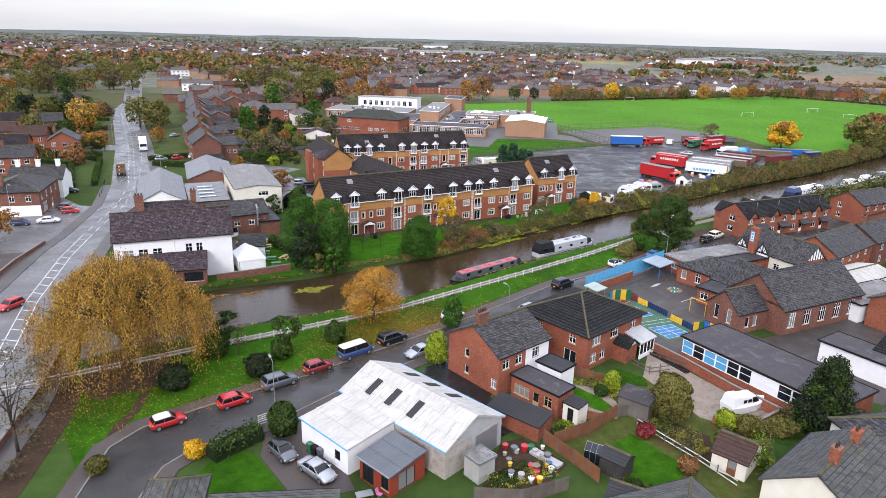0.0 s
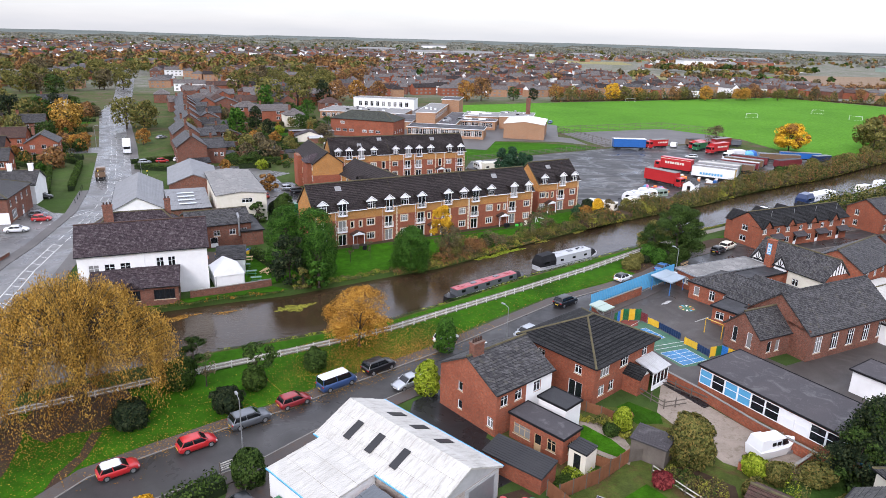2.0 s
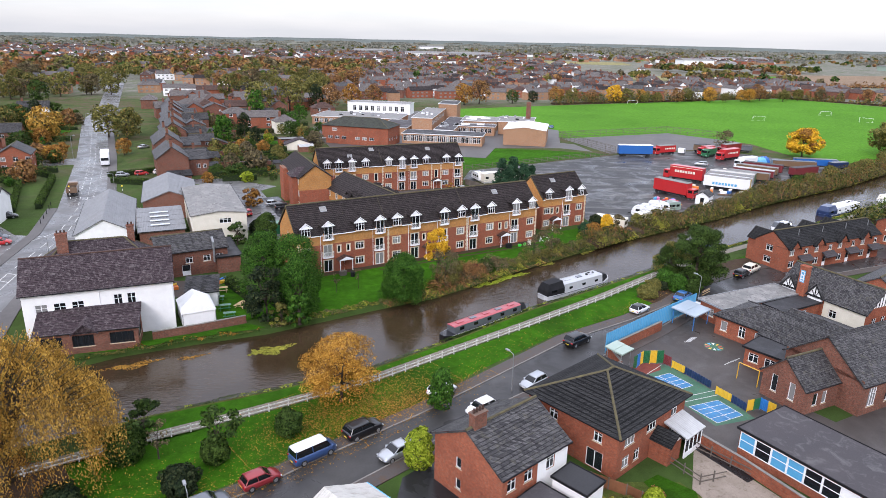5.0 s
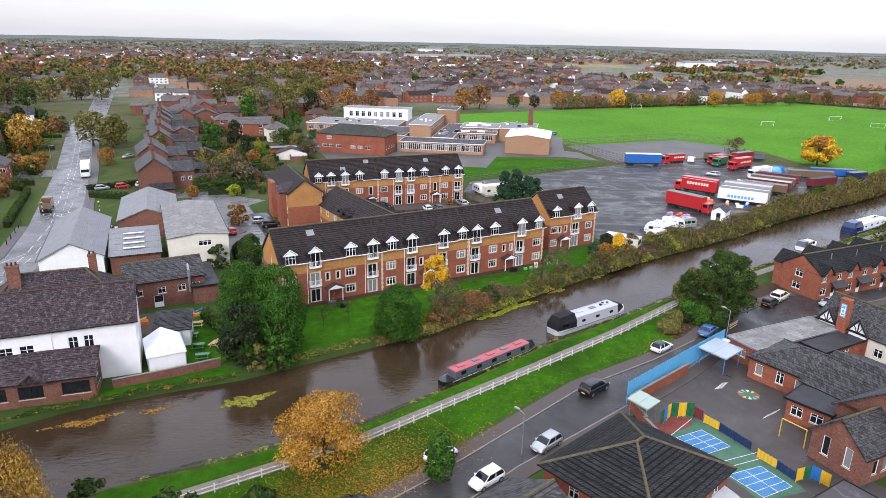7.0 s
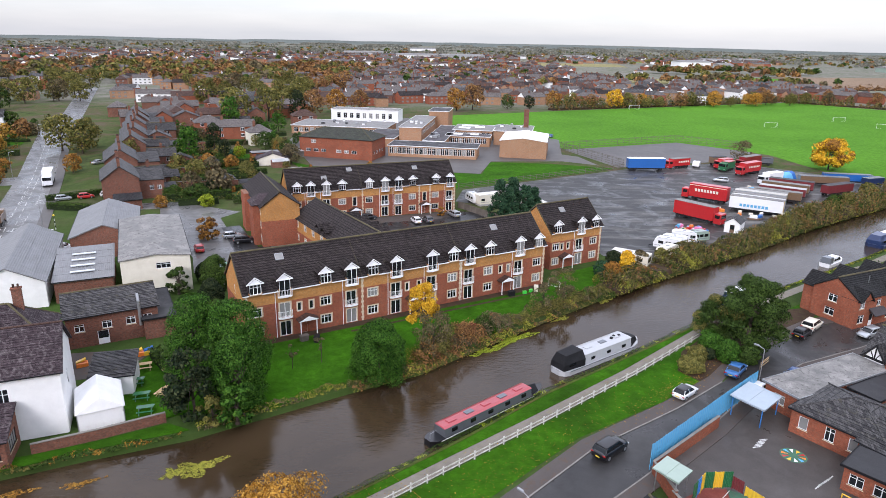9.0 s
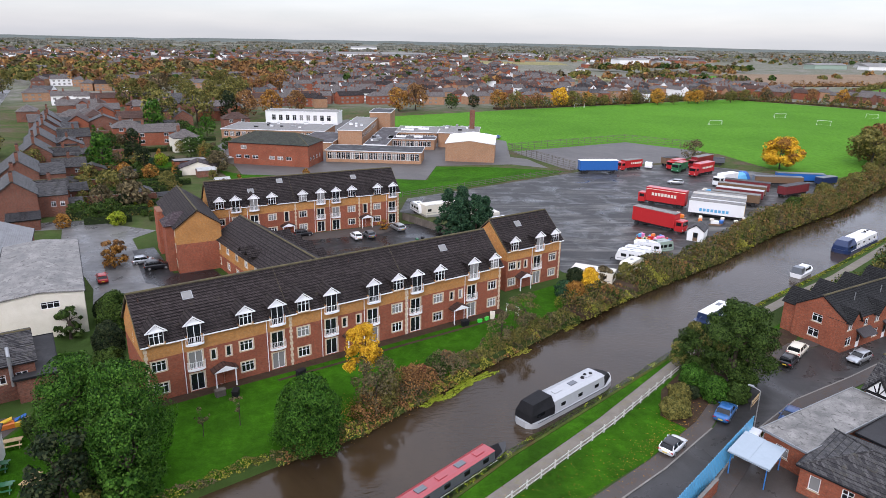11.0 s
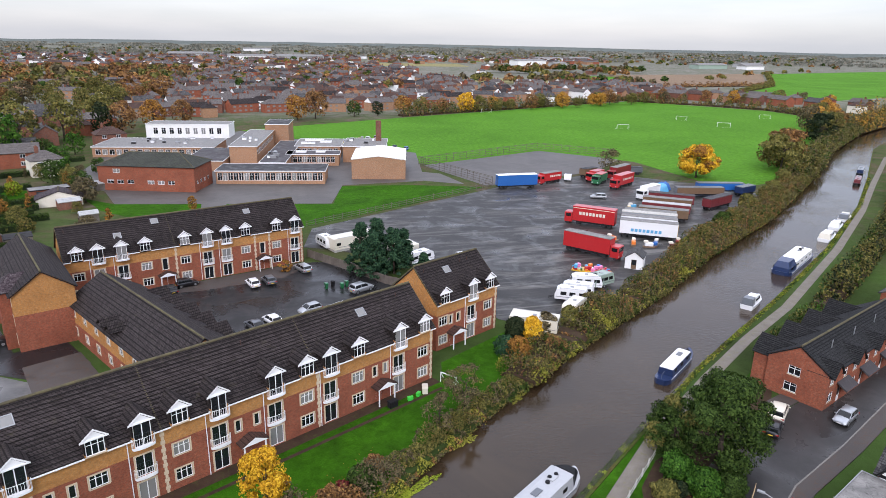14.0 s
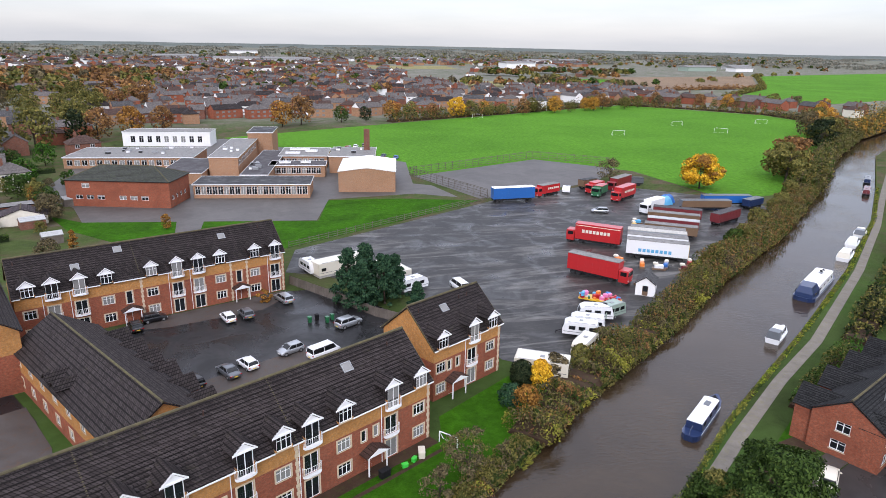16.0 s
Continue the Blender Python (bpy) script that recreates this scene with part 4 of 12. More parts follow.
# ---- ground, canal and roads ----
NEAR_BANK = [(-330, -80), (-108.1, 9.6), (-69.1, 32.6), (-46.5, 45.7), (-32.1, 54.2), (-20.4, 59.7), (-8.0, 66.0), (4.3, 76.1), (15.5, 86.1), (28.7, 96.1), (43.5, 107.5), (59.3, 119.7), (88.0, 138.8), (120.9, 161.8), (161.7, 193.2), (201.1, 227.4), (259.5, 280.2), (321.6, 322.7), (420, 372), (700, 500)]
FAR_BANK = [(-345, -60), (-117.6, 26.2), (-78.5, 48.5), (-55.4, 60.3), (-42.6, 69.8), (-34.2, 73.6), (-24.9, 77.3), (-8.8, 87.2), (-0.2, 92.0), (14.9, 105.4), (29.1, 117.2), (41.8, 126.9), (70.3, 146.5), (90.9, 162.8), (127.0, 187.2), (173.0, 224.5), (232.3, 276.7), (301.2, 328.2), (408, 390), (690, 518)]
WATER_Z = -0.75
gm = Mesh()
reach_n, reach_s = Vector((-0.6, 0.8)), Vector((0.6, -0.8))
rows = []
for nb, fb in zip(NEAR_BANK, FAR_BANK):
    nb, fb = Vector(nb), Vector(fb)
    inw = (nb - fb).normalized()
    cols = [(*(fb + reach_n * k), 0.0) for k in (3600, 1500, 600, 200, 60, 12)] + [(*fb, -0.05), (*(fb + inw * 0.5), -1.6), (*(nb - inw * 0.25), -1.6), (*nb, -0.12)] + [(*(nb + reach_s * k), 0.0) for k in (1.2, 60, 200, 1200)]
    rows.append(cols)
along = Vector((0.8, 0.6, 0))
rows.insert(0, [tuple(Vector(p) - along * 3000) for p in rows[0]])
rows.append([tuple(Vector(p) + along * 3500) for p in rows[-1]])
n_c = len(rows[0])
gm.add([p for r in rows for p in r], [(i * n_c + j, i * n_c + j + 1, (i + 1) * n_c + j + 1, (i + 1) * n_c + j) for i in range(len(rows) - 1) for j in range(n_c - 1)])
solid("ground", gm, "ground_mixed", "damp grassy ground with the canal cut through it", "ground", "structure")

wm = Mesh()
cut = [(*(Vector(b) + (Vector(b) - Vector(a)).normalized() * 0.3), WATER_Z) for a, b in zip(NEAR_BANK, FAR_BANK)]
cut2 = [(*(Vector(a) + (Vector(a) - Vector(b)).normalized() * 0.15), WATER_Z) for a, b in zip(NEAR_BANK, FAR_BANK)]
for i in range(len(cut) - 1):
    wm.quad(cut2[i], cut2[i + 1], cut[i + 1], cut[i])
solid("water", wm, "water", "brown rippled canal water reflecting a grey sky", "water", "structure")
solid("trim", strip(Mesh(), NEAR_BANK[3:17], -0.25, 0.12, -1.5, -0.02), "verge", "muddy grassy edge along the canal's towpath", "kerb", "structure")

# playing field, yard, school grounds
flat("field", [(-7.7, 374.9), (54.6, 279.1), (70.0, 259.7), (109.5, 297.5), (135.2, 268.2), (139.1, 221.1), (166.0, 225.9), (211.1, 264.7), (252, 300), (272, 327), (331, 397), (331, 432), (306, 464), (269, 507), (80.5, 419.1)], 0.0, 0.02, "pitch_grass", "bright green mown playing field", "field")
flat("yard", [(36.8, 140.5), (45.4, 133.2), (63.0, 147.1), (88.7, 165.7), (113.9, 184.6), (145.1, 210.6), (140.2, 223.2), (112.0, 249.6), (74.6, 237.5), (66.5, 232.7), (37.8, 215.3), (11.8, 199.5), (9.0, 185.3), (15.7, 182.1), (32.5, 164.4)], 0.0, 0.03, "asphalt_yard", "wide dark tarmac yard with pale dried streaks", "yard")
flat("court", [(66.9, 237.5), (111.9, 252.6), (131.7, 273.6), (109.5, 297.5), (55.7, 273.7)], 0.0, 0.035, "asphalt_pale", "old grey tarmac sports court", "yard")
flat("school_lawn", [(-45.6, 240.9), (-38.1, 226.1), (-18.3, 204.8), (7.9, 200.1), (38.7, 217.8), (66.4, 235.6), (44.3, 242.4), (23.8, 244.5), (19.2, 222.7), (-9.1, 227.7), (-36.3, 232.6)], 0.0, 0.028, "lawn", "mown school lawn", "lawn")
flat("school_path", [(-8.2, 228.7), (-14.6, 228.9), (-13.7, 211.7), (-9.0, 209.5)], 0.0, 0.036, "asphalt_pale", "tarmac path to the school", "path")
flat("playground", [(-36.3, 232.6), (18.7, 223.1), (24.3, 245.5), (50.1, 247.8), (61.3, 240.7), (57.9, 258.1), (18.6, 287.6), (-53.6, 263.4), (-41.6, 248.7)], 0.0, 0.032, "asphalt_pale", "grey school playground", "yard")
flat("school_ground", [(-55.4, 259.7), (52.0, 257.9), (59.0, 300.0), (44.0, 319.0), (14.0, 345.0), (-7.7, 372.3), (-53.0, 332.0)], 0.0, 0.026, "asphalt_pale", "tarmac between the school blocks", "yard")

# apartment court and the lane to it
flat("courtyard", [(-21.9, 162.2), (-10.8, 167.2), (9.1, 174.9), (16.8, 174.6), (23.7, 163.7), (30.7, 150.8), (25.9, 139.9), (6.5, 129.1), (-1.2, 133.5)], 0.0, 0.03, "asphalt_dark", "wet dark tarmac parking court", "yard")
flat("parking_bays", [(-15.4, 163.1), (-9.8, 163.3), (4.3, 167.2), (9.1, 173.0), (8.1, 175.3), (-10.8, 168.2)], 0.0, 0.036, "paving", "brown block-paved parking bays", "yard")
flat("parking_bays", [(-6.9, 142.6), (-3.6, 139.0), (14.1, 147.8), (12.6, 152.4)], 0.0, 0.036, "paving", "brown block-paved parking bays", "yard")
flat("lane", [(-64.0, 174.0), (-58.5, 160.0), (-50.0, 147.0), (-44.0, 137.0), (-41.0, 128.5), (-33.0, 121.5), (-26.0, 124.0), (-23.0, 131.0), (-34.0, 138.0), (-42.0, 155.0), (-47.0, 166.0), (-44.0, 172.0), (-62.0, 181.0), (-78.0, 178.0), (-78.0, 171.0)], 0.0, 0.03, "asphalt_main", "wet tarmac lane to the flats", "road")
flat("lane", [(-36.5, 139.5), (-24.5, 133.0), (-22.0, 138.5), (-27.5, 147.5), (-33.0, 144.0), (-41.0, 160.0), (-44.5, 158.0)], 0.0, 0.034, "asphalt_dark", "wet tarmac parking strip beside the flats", "road")
flat("apartment_lawn", [(-29.6, 95.0), (-27.7, 80.9), (-16.4, 82.5), (-7.9, 89.2), (4.6, 97.6), (15.4, 107.3), (30.1, 119.7), (41.9, 129.6), (35.8, 135.6), (24.0, 128.1), (23.1, 123.7), (-24.0, 97.7)], 0.0, 0.03, "lawn", "wet green lawn in front of the flats", "lawn")

# streets
MAIN_L = [(-255, 530), (-177.8, 350.1), (-164.9, 307.9), (-117.6, 207.8), (-90.0, 144.1), (-82.4, 122.8), (-77.7, 98.8), (-76.2, 86.5), (-71.3, 63.6), (-65.4, 45.8), (-59.4, 21.0), (-58, -10)]
MAIN_R = [(-243, 532), (-168.4, 352.6), (-154.5, 309.6), (-107.5, 209.1), (-79.5, 145.7), (-73.9, 123.9), (-70.4, 99.6), (-65.8, 82.2), (-59.0, 62.8), (-52.4, 46.7), (-47.5, 30.1), (-43.1, 2.7), (-43, -12)]
flat("road", MAIN_L + MAIN_R[::-1], -0.6, 0.04, "asphalt_main", "wet grey main road", "road")
flat("road_side", [(-76.2, 86.5), (-77.7, 98.8), (-82.4, 121.1), (-87.4, 122.1), (-97.2, 131.1), (-103.9, 120.0), (-114.1, 99.9), (-99.5, 96.4), (-138.8, 63.1), (-135.1, 56.5), (-93.2, 81.3)], 0.0, 0.036, "asphalt_main", "wet side road and forecourt", "road")
flat("road_lane", [(-111.6, 198.5), (-117.6, 208.6), (-153.2, 193.5), (-149.9, 184.7)], 0.0, 0.036, "asphalt_main", "side street off the main road", "road")
STREET_N = [(-41, -6), (-34.8, 15.5), (-35.5, 25.1), (-33.7, 28.7), (-29.9, 31.9), (-23.2, 37.3), (-17.2, 41.4), (-12.6, 45.8), (-1.2, 55.4), (7.0, 63.2), (18.9, 74.6), (30.6, 82.4), (38.9, 88.9), (45.9, 96.3), (61.7, 106.6), (74.6, 111.4), (102.7, 124.2), (157.4, 157.2)]
STREET_S = [(-34, -6), (-29.5, 15.8), (-29.0, 22.1), (-26.7, 25.7), (-21.9, 29.4), (-18.6, 31.7), (-16.0, 34.7), (-12.8, 38.3), (-4.3, 46.0), (0.7, 50.6), (8.6, 58.3), (21.9, 69.2), (32.5, 78.2), (41.5, 86.8), (52.1, 94.1), (62.9, 98.9), (75.3, 105.0), (105.0, 117.2), (161.1, 150.2)]
flat("street", STREET_S + STREET_N[::-1], 0.0, 0.036, "asphalt_road", "wet tarmac street beside the canal", "road")
solid("kerb", strip(strip(Mesh(), STREET_N[:13], 0.0, 0.16, 0.0, 0.12), STREET_S, -0.16, 0.0, 0.0, 0.12), "kerb", "grey kerbstones along the street", "kerb", "structure")
pv = strip(Mesh(), STREET_N[1:14], 0.16, 1.9, 0.0, 0.1)
strip(pv, STREET_S, -1.9, -0.16, 0.0, 0.1)
strip(pv, STREET_N[13:], 0.1, 2.4, 0.0, 0.1)
solid("pavement", pv, "paving", "damp tarmac pavement strewn with leaves", "pavement", "structure")
pv = strip(Mesh(), MAIN_L[4:], -2.2, -0.0, 0.0, 0.12)
strip(pv, MAIN_R[1:], 0.0, 2.4, 0.0, 0.12)
solid("pavement_main", pv, "asphalt_pale", "pale tarmac pavement by the main road", "pavement", "structure")
flat("forecourt", [(-77.9, 87.3), (-73.9, 63.4), (-76.6, 57.7), (-96.7, 72.1), (-94.9, 79.3)], 0.0, 0.13, "paving", "paved corner by the junction", "pavement")

# road paint
mk = Mesh()
MID = [tuple((Vector(a) + Vector(b)) / 2) for a, b in zip(MAIN_L, MAIN_R)]
for (a, b) in zip(MID[1:6], MID[2:7]):
    a, b = Vector(a), Vector(b)
    k = int((b - a).length / 6)
    for i in range(k):
        strip(mk, [a.lerp(b, i / k), a.lerp(b, (i + 0.55) / k)], -0.9, -0.75, 0.04, 0.05)
        strip(mk, [a.lerp(b, (i + 0.2) / k), a.lerp(b, (i + 0.75) / k)], 0.75, 0.9, 0.04, 0.05)
for (a, b) in zip(MID[6:10], MID[7:11]):
    a, b = Vector(a), Vector(b)
    strip(mk, [a, b], -0.95, -0.8, 0.04, 0.05)
    strip(mk, [a, b], 0.8, 0.95, 0.04, 0.05)
    k = max(2, int((b - a).length / 3.5))
    for i in range(k):
        p, d = a.lerp(b, i / k), (b - a).normalized()
        q = Vector((-d.y, d.x))
        strip(mk, [p - q * 0.8, p + q * 0.8 + d * 1.0], 0.0, 0.2, 0.04, 0.05)
z0, z1 = Vector((-89.0, 153.6)), Vector((-80.7, 151.9))
for i in range(9):
    p = z0.lerp(z1, (i + 0.2) / 9)
    strip(mk, [p, p + (z1 - z0) / 18], -0.3, 0.3, 0.04, 0.05)
    strip(mk, [p + Vector((1.2, 3)), p + Vector((1.2, 3)) + (z1 - z0) / 18], -0.3, 0.3, 0.04, 0.05)
for w in (-1.5, 1.5):
    for j in range(14):
        a = Vector((-96.5 + w * 1.3, 175)) + Vector((-0.42, 1)) * j * 1.3
        strip(mk, [a, a + Vector((0.5 - (j % 2), 1.2))], 0, 0.12, 0.04, 0.05)
        b = Vector((-94.0 + w * 1.3, 168)) + Vector((0.38, -1)) * j * 1.3
        strip(mk, [b, b + Vector((0.5 - (j % 2), -1.2))], 0, 0.12, 0.04, 0.05)
strip(mk, [(-83, 112), (-79.5, 125)], 0, 0.15, 0.04, 0.05)
strip(mk, [(-85, 113), (-88, 122)], 0, 0.15, 0.04, 0.05)
solid("road_marking", mk, "line_white", "worn white road markings", "road marking", "structure")

# green bank between street and towpath, towpath and its fence
FENCE = [(-57.5, 32.8), (-42.0, 42.0), (-31.8, 48.1), (-23.1, 52.9), (-15.2, 57.5), (-7.1, 62.5), (2.5, 70.1), (14.1, 79.2), (28.3, 90.7), (40.9, 101.9)]
flat("green_bank", [(-43.4, 30.3), (-35.6, 19.3), (-36.5, 26.9), (-34.6, 30.6), (-30.9, 33.9), (-24.3, 39.1), (-18.6, 43.3), (-13.8, 47.9), (-2.2, 57.1), (5.8, 65.7), (17.5, 76.5), (29.4, 84.1), (37.4, 90.3), (41.3, 99.4), (40.3, 101.3)] + FENCE[:-1][::-1] + [(-48.4, 39.5)], 0.0, 0.022, "lawn", "lush grass bank beside the street", "lawn")
solid("towpath", strip(Mesh(), FENCE + [(44.5, 105), (58.1, 114.9), (72.3, 124.6), (87.2, 133.7), (123.4, 159.7), (158.7, 187.3), (194.7, 217.6), (246.8, 260.5)], 0.25, 1.9, -0.05, 0.03), "towpath_stone", "damp grey-brown towpath", "path", "structure")
flat("verge_path", [(44.4, 97.6), (60.7, 107.7), (66.8, 114.5), (60.6, 113.2), (46.3, 103.6)], 0.0, 0.03, "soil", "bare ground under the trees", "ground")


def towpath_fence():
    e = thing("fence", 0, 0, 0, 0, "low white-painted post and rail fence, weathered, beside the towpath", "fence")
    post = kept("fence_post", lambda: Mesh().soft_box(-0.06, 0.06, -0.06, 0.06, 0, 1.05, 0.015).mesh("post"))
    for a, b in zip(FENCE, FENCE[1:]):
        a, b = Vector(a), Vector(b)
        k = max(1, round((b - a).length / 2.2))
        yaw = math.degrees(math.atan2(b.y - a.y, b.x - a.x))
        for i in range(k):
            p, q = a.lerp(b, i / k), a.lerp(b, (i + 1) / k)
            put("post", post, "fence_white", e, pose(p.x, p.y, 0, 0, 0, yaw))
            ln = round((q - p).length, 2)
            for h in (0.42, 0.86):
                put("rail", kept(("rail", ln), lambda ln=ln: Mesh().box(0.0, ln, -0.09, -0.06, -0.07, 0.07).mesh("rail")), "fence_white", e, pose(p.x, p.y, h, 0, 0, yaw))


towpath_fence()


def post_fence(name, line, height, step, material, label, rails=(0.3, 0.9), panel=None, board=True):
    """A garden fence: posts, and between them boarded panels or rails."""
    e = thing(name, 0, 0, 0, 0, label, "fence")
    post = kept(("gpost", height), lambda: Mesh().box(-0.05, 0.05, -0.05, 0.05, 0, height + 0.1).mesh("post"))
    for a, b in zip(line, line[1:]):
        a, b = Vector(a), Vector(b)
        k = max(1, round((b - a).length / step))
        yaw = math.degrees(math.atan2(b.y - a.y, b.x - a.x))
        ln = round((b - a).length / k - 0.1, 2)

        def boards(ln=ln):
            mb = Mesh()
            m = max(3, int(ln / 0.16))
            prof = [p for j in range(m) for p in ((0.05 + ln * j / m, 0.018 * (j % 2)), (0.05 + ln * (j + 1) / m, 0.018 * (j % 2)))]
            return mb.loft([[(px, py - 0.02, z) for px, py in prof] + [(px, py + 0.01, z) for px, py in reversed(prof)] for z in (0.06, height)]).mesh("panel")

        def bars(ln=ln):
            mb = Mesh()
            for h in rails:
                mb.box(0.05, 0.05 + ln, -0.02, 0.02, h - 0.06, h + 0.06)
            return mb.mesh("rail")
        for i in range(k):
            p = a.lerp(b, i / k)
            put("post", post, "timber_grey", e, pose(p.x, p.y, 0, 0, 0, yaw))
            if board:
                put("panel", kept(("panel", ln, height), boards), material, e, pose(p.x, p.y, 0, 0, 0, yaw))
            else:
                put("rail", kept(("bars", ln, height), bars), material, e, pose(p.x, p.y, 0, 0, 0, yaw))
    return e


def brick_wall(name, line, height, label, material="brick_old", coping="kerb", thick=0.24):
    e = thing(name, 0, 0, 0, 0, label, "wall", "", "structure")
    part("brickwork", strip(Mesh(), line, -thick / 2, thick / 2, -0.1, height), material, e)
    part("coping", strip(Mesh(), line, -thick / 2 - 0.04, thick / 2 + 0.04, height, height + 0.07), coping, e)
    return e


# ---- blocks of flats ----
def dormer(parent, s, ze, style, m0, foot):
    """A little white-faced gable that breaks the eaves, with its window and, over a balcony, glazed doors."""
    m = m0 @ pose(s, 0, 0)
    w, zt, deep = 1.9, ze + 0.62, 2.6
    roof = kept("dormer_roof", lambda: Mesh().slope((-1.2, deep, 0.55), (-1.2, -0.42, 0.55), (0, -0.42, 1.52), (0, deep, 1.52), 5).slope((1.2, -0.42, 0.55), (1.2, deep, 0.55), (0, deep, 1.52), (0, -0.42, 1.52), 5).mesh("dormer_roof"))
    put("dormer_roof", roof, "tile_dark", parent, m @ pose(0, 0, ze))

    def face():
        mb = Mesh().loft([[(-1.0, -0.3, 0.62), (1.0, -0.3, 0.62), (0, -0.3, 1.42)], [(-1.0, -0.05, 0.62), (1.0, -0.05, 0.62), (0, -0.05, 1.42)]])
        mb.box(-1.15, 1.15, -0.44, -0.3, 0.5, 0.62)
        for k in (-1, 1):
            mb.loft([[(k * 1.22, -0.47, 0.46), (k * 1.22, -0.47, 0.62), (0, -0.47, 1.58), (0, -0.47, 1.42)], [(k * 1.22, -0.42, 0.46), (k * 1.22, -0.42, 0.62), (0, -0.42, 1.58), (0, -0.42, 1.42)]])
        return mb.mesh("bargeboard")
    put("bargeboard", kept("dormer_face", face), "white_upvc", parent, m @ pose(0, -0.1, ze), "white painted gable boards")
    low = foot - ze if style == "balcony" else -1.0
    cheeks = kept("dormer_cheek", lambda: Mesh().box(-0.92, -0.8, -0.44, 1.7, -0.75, 0.5).box(0.8, 0.92, -0.44, 1.7, -0.75, 0.5).mesh("dormer_cheek"))
    put("dormer_cheek", cheeks, "tile_dark", parent, m @ pose(0, 0, ze))
    jambs = kept(("dormer_jamb", round(low, 2)), lambda: Mesh().box(-0.92, -0.8, -0.44, 0.0, low, -0.753).box(0.8, 0.92, -0.44, 0.0, low, -0.753).box(-0.8, 0.8, -0.28, -0.02, low, low + 0.04).mesh("dormer_jamb"))
    put("dormer_jamb", jambs, "brick_buff", parent, m @ pose(0, 0, ze))
    if style == "balcony":
        window(parent, m @ pose(0, -0.36, foot), 1.6, ze + 0.5 - foot, "french", sill=None)
    else:
        window(parent, m @ pose(0, -0.36, ze - 0.98), 1.6, 1.48, "three", sill="sill_stone")


def balcony(parent, m, material="white_upvc"):
    def deck():
        pts = [(1.06 * math.cos(t), -0.46 * math.sin(t) ** 0.6) for t in (math.pi * i / 10 for i in range(11))]
        return Mesh().slab(pts, -0.14, 0.0).mesh("balcony")

    def rail():
        mb = Mesh()
        arc = [(1.04 * math.cos(t), -0.44 * math.sin(t) ** 0.6) for t in (math.pi * i / 14 for i in range(15))]
        for a, b in zip(arc, arc[1:]):
            for z in (0.1, 0.98):
                mb.tube((*a, z), (*b, z), 0.026, 0.026, 4)
        for a in arc:
            mb.tube((*a, 0), (*a, 1.0), 0.018, 0.018, 4)
        return mb.mesh("railing")
    d = put("balcony", kept("balcony_deck", deck), material, parent, m)
    put("railing", kept("balcony_rail", rail), material, d)


def porch(parent, m):
    def roof():
        return Mesh().slope((-1.55, 0, 2.35), (-1.55, -1.35, 2.35), (0, -1.35, 3.05), (0, 0, 3.05), 4).slope((1.55, -1.35, 2.35), (1.55, 0, 2.35), (0, 0, 3.05), (0, -1.35, 3.05), 4).mesh("porch_roof")

    def boards():
        mb = Mesh().loft([[(-1.5, -1.36, 2.3), (1.5, -1.36, 2.3), (0, -1.36, 3.0)], [(-1.5, -1.3, 2.3), (1.5, -1.3, 2.3), (0, -1.3, 3.0)]])
        return mb.box(-1.25, -1.13, -1.25, -1.13, 0, 2.35).box(1.13, 1.25, -1.25, -1.13, 0, 2.35).mesh("porch_frame")
    p = put("porch", kept("porch_boards", boards), "white_upvc", parent, m, "white gabled entrance porch")
    put("porch_roof", kept("porch_roof", roof), "tile_brown", p)
    window(p, pose(-0.35, 0.03, 0.05), 0.95, 2.1, "door", sill=None)


FLOOR = (0.0, 2.85, 5.7)


